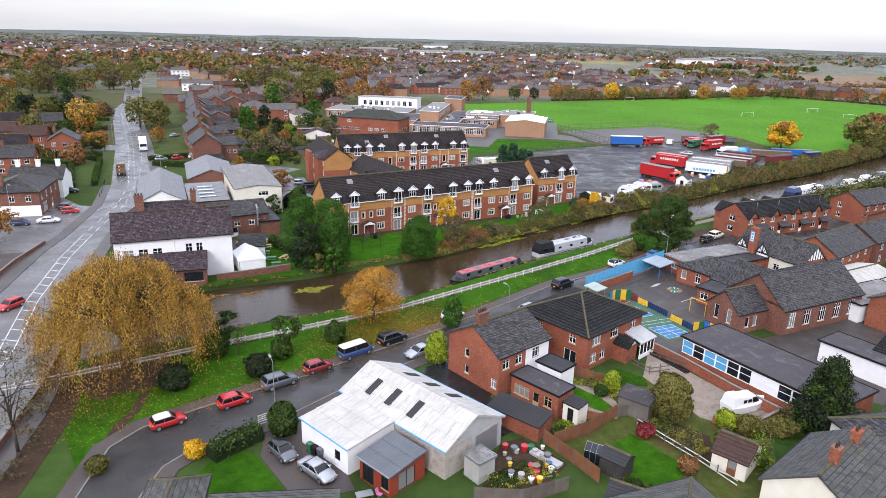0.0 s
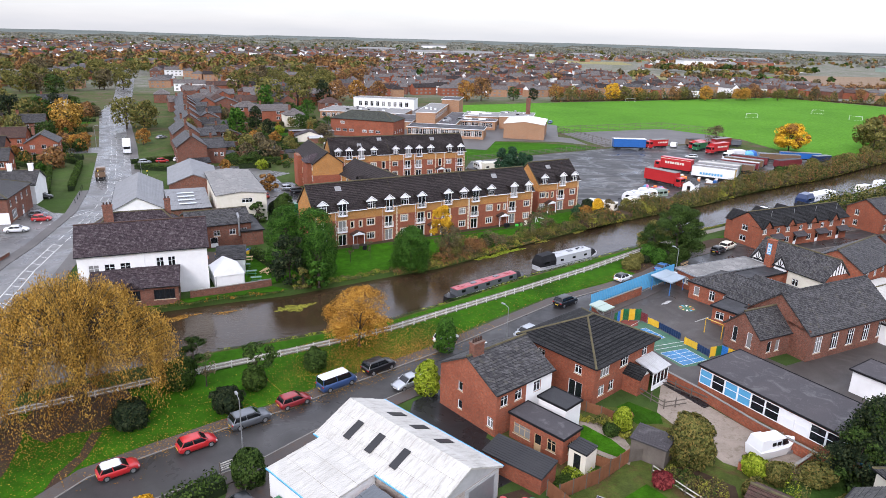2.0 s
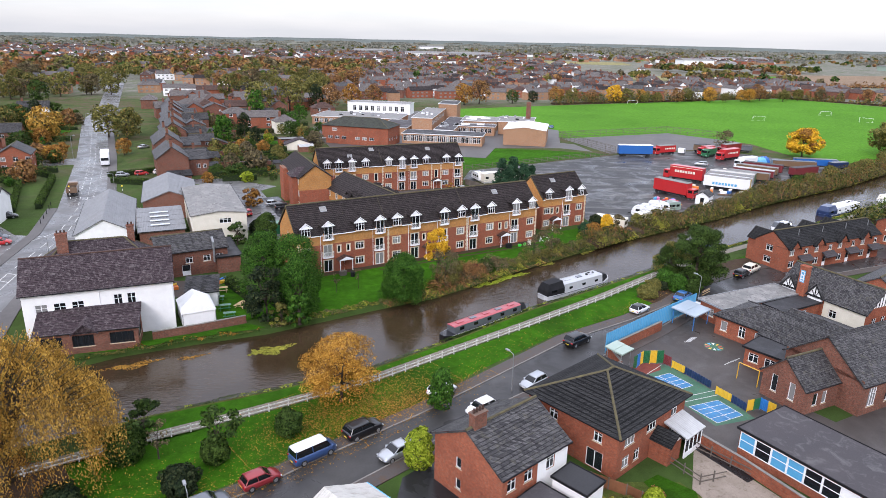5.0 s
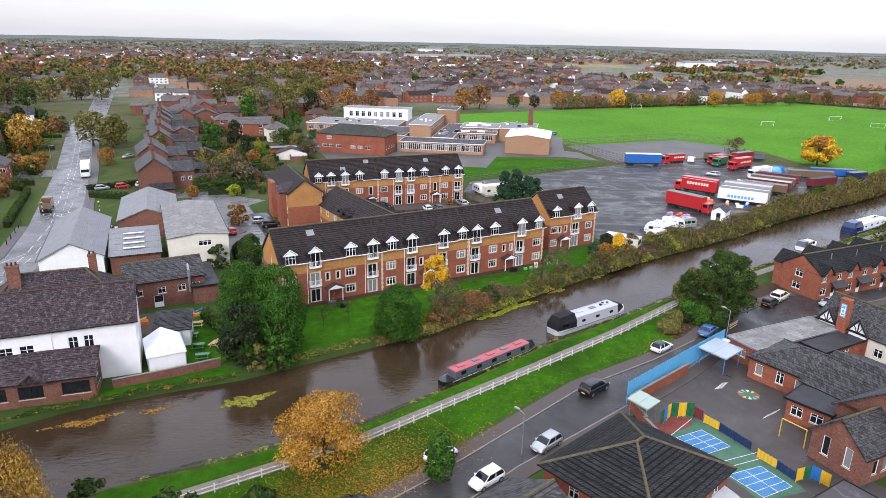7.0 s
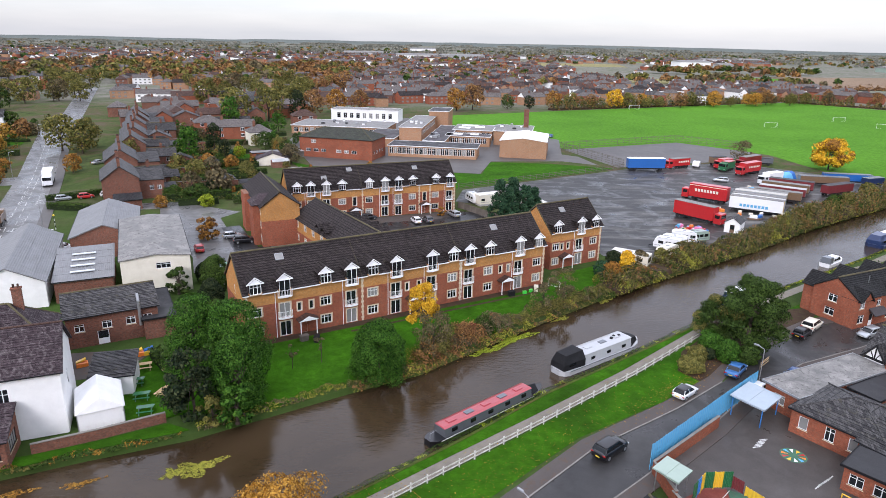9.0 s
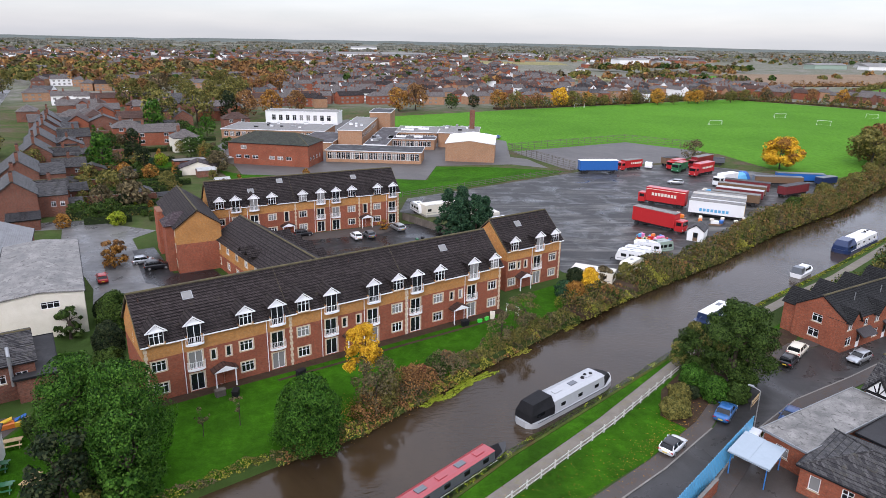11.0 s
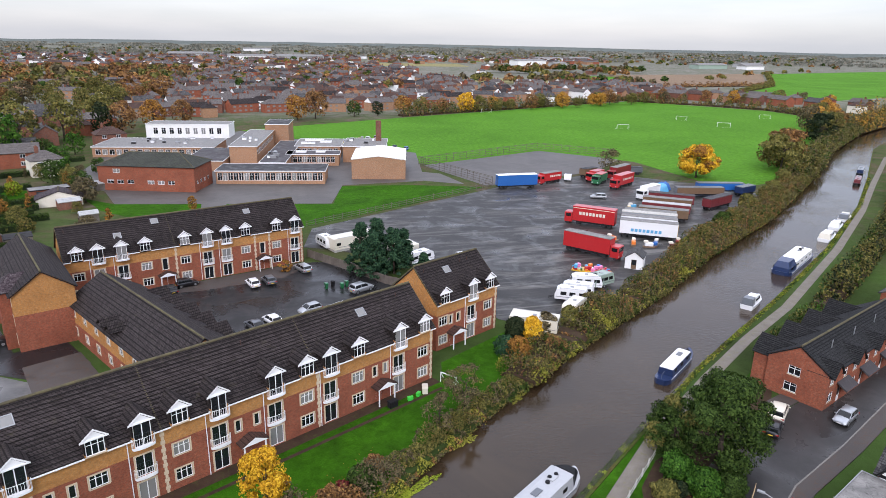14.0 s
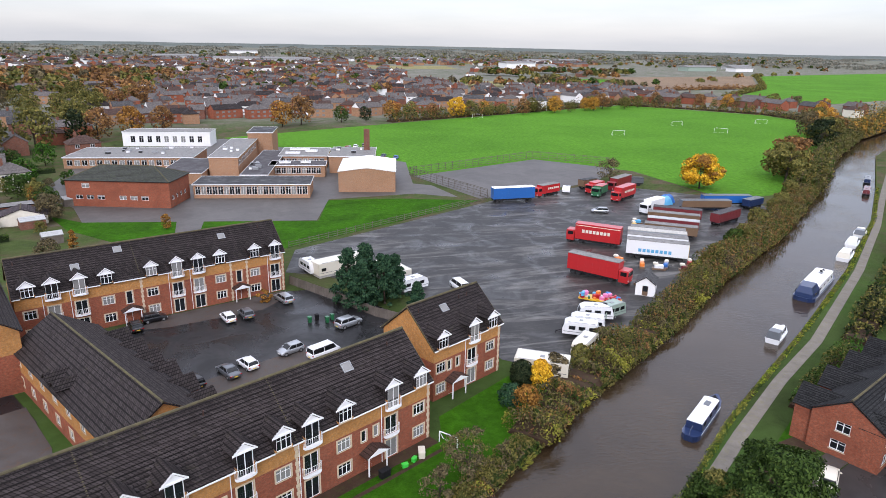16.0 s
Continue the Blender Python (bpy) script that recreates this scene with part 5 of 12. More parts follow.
def flats(name, x, y, yaw, s0, s1, cols, label, d=10.4, ze=7.5, zr=12.2, quoins=(), joints=(), skylights=(), left_cap=True, back=()):
    """cols: (place along the front, kind): w windows, b balcony stack, s slit windows, p porch with slits over it, a arched stair window over a porch."""
    length = s1 - s0
    o = pose(x, y, 0, 0, 0, yaw) @ pose(s0, 0, 0)
    e = thing(name, o.translation.x, o.translation.y, 0, yaw, label, "apartment building", "blocks of flats")
    low, high = Mesh(), Mesh()
    split, zd, deck = 5.35, ze + 0.75, 6.35
    holes = []
    for s, k in cols:
        c = s - s0
        if k == "w":
            holes += [(c, FLOOR[0] + 0.85, 1.6, 1.3, "three"), (c, FLOOR[1] + 0.85, 1.6, 1.3, "three")]
        elif k == "b":
            holes += [(c, 0.12, 1.6, 2.2, "french"), (c, FLOOR[1] + 0.12, 1.6, 2.2, "french")]
        elif k == "s":
            holes += [(c, FLOOR[1] + 0.7, 0.6, 1.3, "one")]
        elif k == "a":
            holes += [(c, FLOOR[1] + 0.3, 0.9, 2.1, "one")]
    gaps = [(s - s0, deck, 1.6, ze - deck) for s, k in cols if k == "b"] + [(s - s0, zd - 0.9, 1.6, ze - zd + 0.9) for s, k in cols if k == "w"]
    up = [(c, b, w, h) for c, b, w, h in gaps]
    wall_face(low, Matrix.Identity(4), length, 0, split, [h[:4] for h in holes])
    wall_face(high, Matrix.Identity(4), length, split, ze, up)
    rear = [(1.8 + i * 3.4, f + 0.85, 1.2, 1.25, "two") for i in range(int((length - 2) / 3.4)) for f in FLOOR[:2]] + [(1.8 + i * 3.4, FLOOR[2] + 0.4, 1.2, 1.2, "two") for i in range(int((length - 2) / 3.4))]
    for side, (m, ln) in side_frames(length, d).items():
        if side == "front":
            continue
        hs = rear if side == "back" else ([(ln / 2, 6.0, 0.5, 1.3, "one")] if side == "left" else [])
        wall_face(low, m, ln, 0, split, [h[:4] for h in hs if h[1] < split])
        wall_face(high, m, ln, split, ze, [h[:4] for h in hs if h[1] >= split])
        for c, b, w, h, st in hs:
            window(e, m @ pose(c, REVEAL - 0.03, b), w, h, st)
    high.poly([(0, d, ze), (0, 0, ze), (0, d / 2, zr)]).poly([(length, 0, ze), (length, d, ze), (length, d / 2, zr)])
    part("wall", low, "brick_red", e, "dark red brick lower storeys")
    part("upper_wall", high, "brick_buff", e, "buff orange brick upper storey")
    for c, b, w, h, st in holes:
        window(e, pose(c, REVEAL - 0.03, b), w, h, st, surround="sill_stone")
    for s, k in cols:
        c = s - s0
        if k in "wb":
            dormer(e, c, zd, "balcony" if k == "b" else "window", Matrix.Identity(4), deck)
        if k == "b":
            balcony(e, pose(c, 0, FLOOR[1] + 0.1))
            balcony(e, pose(c, -0.34, deck))
        if k in "pa":
            porch(e, pose(c, 0, 0))
    rf, o2 = Mesh(), 0.35
    k = o2 * (zr - ze) / (d / 2)
    n = int(math.hypot(d / 2, zr - ze) / 0.36)
    rf.slope((-0.2, -o2, ze - k), (length + 0.2, -o2, ze - k), (length + 0.2, d / 2, zr), (-0.2, d / 2, zr), n, 0.075)
    rf.slope((length + 0.2, d + o2, ze - k), (-0.2, d + o2, ze - k), (-0.2, d / 2, zr), (length + 0.2, d / 2, zr), n, 0.075)
    roof = part("roof", rf, "tile_dark", e, "dark brown interlocking tiled roof")
    part("ridge_tiles", Mesh().tube((-0.2, d / 2, zr + 0.04), (length + 0.2, d / 2, zr + 0.04), 0.15, 0.15, 6), "ridge_moss", roof, "mossy yellow-grey ridge tiles")
    stops = [-0.2] + [v for s, q in sorted(cols) if q in "wb" for v in (s - s0 - 0.93, s - s0 + 0.93)] + [length + 0.2]
    for g0, g1 in zip(stops[::2], stops[1::2]):
        part("gutter", Mesh().box(g0, g1, -o2 - 0.1, -o2, ze - k - 0.1, ze - k + 0.04), "white_upvc", roof)
    part("gutter", Mesh().box(-0.2, length + 0.2, d + o2, d + o2 + 0.1, ze - k - 0.1, ze - k + 0.04), "white_upvc", roof)
    verge = Mesh()
    for px in (-0.26, length + 0.2):
        for a, b in ((-o2, d / 2), (d + o2, d / 2)):
            za, zb = ze - k, zr
            verge.loft([[(px, a, za - 0.16), (px + 0.06, a, za - 0.16), (px + 0.06, a, za + 0.06), (px, a, za + 0.06)], [(px, b, zb - 0.16), (px + 0.06, b, zb - 0.16), (px + 0.06, b, zb + 0.06), (px, b, zb + 0.06)]])
    part("verge", verge, "ridge_moss", roof)
    for s in joints:
        c = s - s0
        mb = Mesh()
        for j in range(n * 2):
            t = j / (n * 2)
            yy, zz = -o2 + (d / 2 + o2) * t, ze - k + (zr - ze + k) * t
            mb.box(c - 0.07, c + 0.07, yy, yy + 0.13, zz + 0.02, zz + 0.12)
        part("party_ridge", mb, "ridge_moss", roof, "row of bonding tiles over the party wall")
    for s, t in skylights:
        c = s - s0
        pitch = math.degrees(math.atan2(zr - ze, d / 2))
        m = pose(c, d / 2 * t, ze + (zr - ze) * t + 0.06, pitch)
        fr = put("roof_window", kept("roof_window", lambda: Mesh().box(-0.62, 0.62, -0.55, -0.47, 0, 0.1).box(-0.62, 0.62, 0.47, 0.55, 0, 0.1).box(-0.62, -0.54, -0.47, 0.47, 0, 0.1).box(0.54, 0.62, -0.47, 0.47, 0, 0.1).mesh("roof_window")), "metal_grey", roof, m)
        put("pane", kept("roof_pane", lambda: Mesh().box(-0.54, 0.54, -0.47, 0.47, 0.05, 0.07).mesh("pane")), "glass_curtain", fr)
    stones = [kept(("quoin", hw), lambda hw=hw: Mesh().box(-hw, hw, -0.035, 0.02, 0, 0.38).mesh("quoin")) for hw in (0.13, 0.22)]
    for s in quoins:
        for i in range(17):
            put("quoin", stones[i % 2], "sill_stone", e, pose(s - s0, 0, 0.42 * i))
    for s, kk in cols:
        if kk == "b":
            part("downpipe", Mesh().tube((s - s0 - 1.35, -0.06, 0.05), (s - s0 - 1.35, -0.06, ze - 0.3), 0.045, 0.045, 6), "white_upvc", e)
    for s in (s0 + 0.9, (s0 + s1) / 2 + 1.9, s1 - 2.9):
        part("roof_vent", Mesh().tube((s - s0, d / 2 - 1.0, zr - 1.0), (s - s0, d / 2 - 1.0, zr - 0.35), 0.07, 0.07, 6), "tile_brown", roof)
    return e


A_COLS = [(-24.9, "w"), (-20.8, "b"), (-18.7, "s"), (-16.9, "s"), (-17.8, "p"), (-14.7, "w"), (-10.7, "b"), (-7.2, "w"), (-3.3, "b"), (-1.3, "s"), (0.8, "s"), (-0.2, "p"), (3.0, "b"), (6.9, "w"), (10.0, "b"), (13.9, "w"), (16.4, "s"), (18.0, "s"), (17.3, "p"), (20.1, "b"), (24.1, "w")]
flats("apartment_block", -0.9, 112.0, 28.5, -26.5, 25.8, A_COLS, "long three-storey red and buff brick flats with white balconies", d=10.0, zr=11.9, quoins=(-26.2, -8.9, 8.4, 25.5), joints=(-9.0, 8.4), skylights=((-20.2, 0.75), (17.0, 0.7)))
flats("apartment_block", 24.2, 131.6, 29, 0.0, 12.6, [(1.3, "w"), (2.8, "s"), (4.3, "s"), (3.5, "p"), (7.0, "b"), (10.6, "w")], "end block of red and buff brick flats, set back", d=9.6, ze=7.4, zr=11.6, quoins=(12.3,), skylights=((5.0, 0.7),))
B_COLS = [(-18.8, "w"), (-15.7, "b"), (-12.1, "b"), (-8.4, "w"), (-5.4, "a"), (-1.9, "w"), (2.0, "b"), (5.4, "b"), (9.0, "w"), (12.2, "a"), (15.0, "w"), (18.7, "b")]
flats("apartment_block", -10.6, 168.7, 21, -20.6, 20.4, B_COLS, "red and buff brick flats behind the court, with arched stair windows", d=10.0, zr=11.9, quoins=(-3.5, 10.8, 13.6, 20.1), joints=(-3.5,), skylights=((-12.0, 0.5), (-5.6, 0.8), (10.8, 0.72)))


def wing():
    hs = [(2.0 + 3.6 * i, f + 0.9, 1.2, 1.3, "two") for i in range(6) for f in FLOOR]
    return building("apartment_wing", -32.0, 143.9, 23, 7.7, 21.5, 8.5, 11.3, "brick_red", "tile_dark", "gabled wing of the flats, red brick below and orange brick above", "apartment building", "gable_y", {"left": hs}, upper="brick_buff", split=5.35, group="blocks of flats", surround="sill_stone", row=0.33)


w_ = wing()
for y0 in (2.0, 13.0):
    part("projecting_bay", Mesh().box(-1.3, -0.003, y0, y0 + 4.6, 0, 8.4), "brick_red", w_, "red brick bay")
part("bay_roof", Mesh().slope((-1.6, 1.7, 8.3), (-1.6, 6.9, 8.3), (0.5, 4.3, 10.2), (0.5, 4.3, 10.2), 6).slope((-1.6, 1.7, 8.3), (0.5, 4.3, 10.2), (4.0, 4.3, 10.2), (4.0, 1.7, 8.6), 5), "slate_dark", w_)
link_holes = [(2.0 + 4.2 * i, f + 0.9, 1.1, 1.2, "two") for i in range(7) for f in FLOOR[:2]]
lk = building("apartment_link", -26.4, 148.2, -59, 31.4, 10.0, 5.6, 8.8, "brick_red", "tile_dark", "two-storey brick link block with a dark tiled roof between the flats", "apartment building", "gable", {"front": link_holes}, upper="brick_buff", split=2.75, group="blocks of flats", surround="sill_stone", row=0.33)
for i in range(6):
    x0 = 3.6 + 4.5 * i
    part("stepped_wall", Mesh().box(x0, x0 + 3.0, 10.003, 12.0, 0, 4.9), "brick_red", lk)
    part("stepped_roof", Mesh().slope((x0 - 0.25, 12.3, 4.8), (x0 - 0.25, 7.4, 4.8), (x0 + 1.5, 7.4, 6.3), (x0 + 1.5, 12.3, 6.3), 5).slope((x0 + 3.25, 7.4, 4.8), (x0 + 3.25, 12.3, 4.8), (x0 + 1.5, 12.3, 6.3), (x0 + 1.5, 7.4, 6.3), 5), "tile_dark", lk, "small dark gabled roof over a stair bay")
    part("stepped_gable", Mesh().poly([(x0 + 3.0, 12.001, 4.9), (x0, 12.001, 4.9), (x0 + 1.5, 12.001, 6.15)]), "brick_buff", lk)
for i in (13.5, 16.2):
    part("dormer_roof", Mesh().slope((i - 1.1, 2.2, 6.3), (i - 1.1, -0.5, 6.3), (i, -0.5, 7.2), (i, 2.2, 7.2), 4).slope((i + 1.1, -0.5, 6.3), (i + 1.1, 2.2, 6.3), (i, 2.2, 7.2), (i, -0.5, 7.2), 4), "tile_dark", lk)


# ---- canalside pub, yard sheds and old street ----
def grid_holes(n, first, step, feet, w, h, style="two"):
    return [(first + i * step, f, w, h, style) for i in range(n) for f in feet]


pub = building("pub", -55.2, 70.9, 21.0, 18.7, 8.6, 7.6, 11.2, "render_white", "slate_dark", "white-rendered old pub with a steep mossy slate roof", "pub", "gable",
               {"front": [(2.2, 3.9, 1.5, 1.9, "two"), (4.4, 3.9, 1.5, 1.9, "two"), (6.6, 3.9, 1.5, 1.9, "two"), (11.6, 4.1, 1.1, 2.1, "two"), (13.3, 4.1, 1.1, 2.1, "two")], "right": [(4.3, 4.0, 1.0, 1.6, "two")]}, over=0.35, sill="render_white", gutter="black", ridge="tile_brown")
part("eaves_brackets", (lambda mb: [mb.box(0.25 + 0.45 * i, 0.4 + 0.45 * i, -0.3, -0.003, 7.2, 7.45) for i in range(41)] and mb)(Mesh()), "black", pub)
part("downpipe", Mesh().tube((9.3, -0.07, 3.6), (9.3, -0.07, 7.4), 0.06, 0.06, 6), "white_upvc", pub)
building("pub_rear_range", -58.6, 79.9, 21.0, 16.5, 8.5, 6.7, 10.5, "brick_old", "slate_dark", "rear range of the pub with a mossy purple slate roof", "pub", "hip", chimneys=((3.9, 2.9, 8.0, 12.2, 1.5, 0.7, 3), (13.2, 4.9, 8.0, 12.2, 1.0, 0.7, 2)), gutter="black")
ext = building("pub_extension", -52.2, 67.6, 17, 12.3, 4.6, 3.1, 4.9, "brick_old", "slate_dark", "low brick pub extension with dark windows below a slate roof", "pub extension", "lean", {"front": [(1.8, 1.0, 2.6, 1.6, "four"), (5.6, 1.0, 2.6, 1.6, "four"), (10.3, 1.0, 3.0, 1.6, "four")], "right": [(2.4, 1.0, 2.6, 1.6, "four")]}, frame="black", gutter="black")
part("porch_roof", Mesh().slope((4.2, 2.4, 2.95), (4.2, -0.6, 2.95), (5.9, -0.6, 4.3), (5.9, 2.4, 4.3), 6).slope((7.6, -0.6, 2.95), (7.6, 2.4, 2.95), (5.9, 2.4, 4.3), (5.9, -0.6, 4.3), 6).poly([(4.4, -0.4, 2.95), (7.4, -0.4, 2.95), (5.9, -0.4, 4.15)]), "slate_dark", ext, "small slate gable over the bay")
building("pub_store", -38.6, 84.6, 15, 4.6, 5.0, 2.6, 3.6, "render_white", "slate", "small white outhouse with a slate roof beside the pub", "outhouse", "lean", gutter="black")


def marquee(x, y, yaw):
    e = thing("marquee", x, y, 0, yaw, "small white party marquee with a pitched canvas roof", "marquee")
    part("canvas_wall", Mesh().soft_box(0, 4.6, 0, 6.2, 0, 2.3, 0.1), "render_white", e)
    part("canvas_roof", Mesh().loft([[(-0.15, -0.15, 2.25), (4.75, -0.15, 2.25), (4.6, 0.1, 2.4), (2.3, 0.1, 3.7), (0.0, 0.1, 2.4)], [(-0.15, 6.35, 2.25), (4.75, 6.35, 2.25), (4.6, 6.1, 2.4), (2.3, 6.1, 3.7), (0.0, 6.1, 2.4)]]), "render_white", e)
    for px, py in ((0, 0), (4.6, 0), (0, 6.2), (4.6, 6.2)):
        part("pole", Mesh().tube((px, py, 0), (px, py, 2.4), 0.04, 0.04, 6), "metal_grey", e)


marquee(-36.6, 77.3, 27)
brick_wall("garden_wall", [(-39.6, 73.6), (-34.2, 76.3), (-28.2, 79.7)], 1.15, "old red brick garden wall of the pub", "brick_old")
flat("pub_garden", [(-39, 84), (-32, 79), (-27.5, 80.8), (-27, 92), (-36, 96)], 0.0, 0.03, "lawn", "pub beer garden lawn", "lawn")
flat("pub_bank", [(-53, 67.8), (-42, 70.2), (-34.2, 74.2), (-25, 78), (-27.8, 79.3), (-34, 76), (-40, 73.3), (-53, 69)], 0.0, 0.035, "lawn", "grass strip on the canal bank below the pub", "lawn")
flat("pub_yard", [(-47, 88), (-38, 90), (-36, 98), (-48, 96)], 0.0, 0.028, "paving", "paved yard behind the pub", "yard")


def picnic_table(x, y, yaw, material, label):
    e = thing("picnic_table", x, y, 0.03, yaw, label, "picnic table", "picnic tables in the beer garden")
    for i in range(5):
        part("plank", Mesh().box(-0.9, 0.9, -0.37 + 0.15 * i, -0.24 + 0.15 * i, 0.72, 0.76), material, e)
    for k in (-1, 1):
        part("bench", Mesh().box(-0.9, 0.9, k * 0.72 - 0.13, k * 0.72 + 0.13, 0.42, 0.46), material, e)
        part("leg", Mesh().loft([[(k * 0.65 - 0.04, -0.75, 0), (k * 0.65 + 0.04, -0.75, 0), (k * 0.65 + 0.04, -0.65, 0), (k * 0.65 - 0.04, -0.65, 0)], [(k * 0.65 - 0.04, -0.25, 0.72), (k * 0.65 + 0.04, -0.25, 0.72), (k * 0.65 + 0.04, -0.15, 0.72), (k * 0.65 - 0.04, -0.15, 0.72)]]), material, e)
        part("leg", Mesh().loft([[(k * 0.65 - 0.04, 0.65, 0), (k * 0.65 + 0.04, 0.65, 0), (k * 0.65 + 0.04, 0.75, 0), (k * 0.65 - 0.04, 0.75, 0)], [(k * 0.65 - 0.04, 0.15, 0.72), (k * 0.65 + 0.04, 0.15, 0.72), (k * 0.65 + 0.04, 0.25, 0.72), (k * 0.65 - 0.04, 0.25, 0.72)]]), material, e)
        part("brace", Mesh().box(k * 0.65 - 0.03, k * 0.65 + 0.03, -0.78, 0.78, 0.36, 0.42), material, e)


for px, py, yw, mt in ((-35.4, 92, 20, "timber_pale"), (-38.5, 92.4, 60, "timber_pale"), (-30.5, 85.5, 75, "timber_pale"), (-31.6, 91, 50, "timber_pale"), (-34.8, 88, 15, "green"), (-32.8, 84.6, 15, "green"), (-31.2, 81.6, 15, "green")):
    picnic_table(px, py, yw, mt, "pale wooden picnic table on the pub lawn" if mt == "timber_pale" else "green-painted picnic table on the pub lawn")

kit = building("brick_workshop", -47.6, 97.2, 28, 11.6, 10.0, 4.6, 6.4, "brick_old", "slate", "old brick workshop with white windows and a metal flue", "workshop", "gable", {"front": [(1.6, 2.3, 1.2, 1.1, "two"), (5.0, 2.3, 1.2, 1.1, "two"), (8.0, 2.3, 1.2, 1.1, "two"), (10.2, 2.3, 1.2, 1.1, "two"), (4.4, 0.05, 1.4, 2.0, "door")]}, gutter="black")
part("flue", Mesh().tube((9.2, -0.35, 2.0), (9.2, -0.35, 5.6), 0.2, 0.2, 10).tube((9.2, -0.35, 5.6), (9.2, 0.6, 6.4), 0.2, 0.2, 10), "metal_grey", kit, "galvanised metal flue")
for px, py, c in ((-43.6, 92.6, "orange"), (-41.2, 93.6, "tarp_blue"), (-37.6, 95.6, "orange"), (-36.4, 96.2, "yellow")):
    e = thing("plastic_toy_slide", px, py, 0.03, 30, "bright plastic garden toy by the workshop wall", "toy", "garden toys")
    part("base", Mesh().soft_box(-0.7, 0.7, -0.4, 0.4, 0, 0.6, 0.1), c, e)
    part("slide", Mesh().loft([[(-0.7, -0.3, 0.6), (-0.7, 0.3, 0.6), (-0.6, 0.3, 0.75), (-0.6, -0.3, 0.75)], [(0.5, -0.3, 0.9), (0.5, 0.3, 0.9), (0.5, 0.3, 1.05), (0.5, -0.3, 1.05)]]), "yellow" if c != "yellow" else "tarp_blue", e)

building("depot", -48.2, 116.2, 23, 10.6, 27.0, 6.3, 6.9, "render_cream", "felt_pale", "white-rendered flat-topped depot with a streaked grey roof", "warehouse", "gable_y", {"front": [(6.4, 4.3, 2.3, 1.0, "three")]}, over=0.2, sill=None, row=1.2, ridge=None)
rl = building("lean_to_shed", -57.6, 113.4, 23, 8.4, 15.0, 3.6, 4.8, "brick_old", "sheet_grey", "low grey sheet-roofed shed with long rooflights", "shed", "lean", row=3.0, ridge=None, gutter="black")
for i in range(4):
    part("rooflight", Mesh().loft([[(2.2 + k * 3.6, 2.5 + 2.6 * i, 3.86 + 0.08 * (2.5 + 2.6 * i)) for k in (0, 1)] + [(5.8 - k * 3.6, 3.1 + 2.6 * i, 3.86 + 0.08 * (3.1 + 2.6 * i)) for k in (0, 1)], [(2.2 + k * 3.6, 2.5 + 2.6 * i, 3.93 + 0.08 * (2.5 + 2.6 * i)) for k in (0, 1)] + [(5.8 - k * 3.6, 3.1 + 2.6 * i, 3.93 + 0.08 * (3.1 + 2.6 * i)) for k in (0, 1)]]), "lamp_clear", rl)
building("warehouse", -67.5, 108.6, 22, 10.0, 27.0, 4.4, 7.0, "render_white", "sheet_grey", "grey sheet-roofed warehouse by the main road", "warehouse", "gable_y", {"front": [(2.0, 1.0, 1.2, 1.2, "two")]}, row=3.0, ridge=None, gutter="black")
building("warehouse", -65.5, 134.5, 21, 11.5, 22.0, 4.4, 6.6, "brick_old", "sheet_grey", "older grey-roofed warehouse behind the depot", "warehouse", "gable_y", row=3.0, ridge=None, gutter="black")
building("brick_office", -38.6, 100.6, 26, 4.0, 11.5, 3.0, 3.2, "brick_old", "felt_dark", "flat-roofed brick annexe beside the workshop", "annexe", "flat", gutter="black")


def terrace_house(x, y, yaw, d, label, wing_d=7.0, seed=0):
    e = building("terraced_house", x, y, yaw, 8.6, d, 6.2, 9.4, "brick_old", "slate", label, "house", "gable_y",
                 {"left": grid_holes(max(2, int(d / 3.2)), 1.8, 3.0, (0.8, 3.4), 1.1, 1.5), "front": []}, chimneys=((4.3, 0.6, 8.4, 11.2, 0.7, 1.4, 3), (4.3, d - 0.8, 8.4, 10.9, 0.7, 1.4, 3)), group="old terraced houses")
    part("rear_wing", Mesh().box(8.603, 14.5, 3.0, 3.0 + wing_d, 0, 4.9), "brick_old", e, "brick rear wing")
    part("rear_roof", Mesh().slope((8.6, 2.8, 4.9), (14.7, 2.8, 4.9), (14.7, 3.0 + wing_d, 6.6), (8.6, 3.0 + wing_d, 6.6), 14), "slate", e)
    window(e, pose(11.5, 3.0 - 0.05, 2.3), 1.0, 1.2, "two")
    window(e, pose(13.3, 3.0 - 0.05, 2.3), 0.9, 1.1, "two")
    part("outhouse", Mesh().box(14.503, 17.5, 4.0, 7.5, 0, 2.3), "brick_old", e)
    part("outhouse_roof", Mesh().slope((14.4, 3.7, 2.3), (17.7, 3.7, 2.3), (17.7, 7.6, 3.1), (14.4, 7.6, 3.1), 8), "slate", e)
    return e


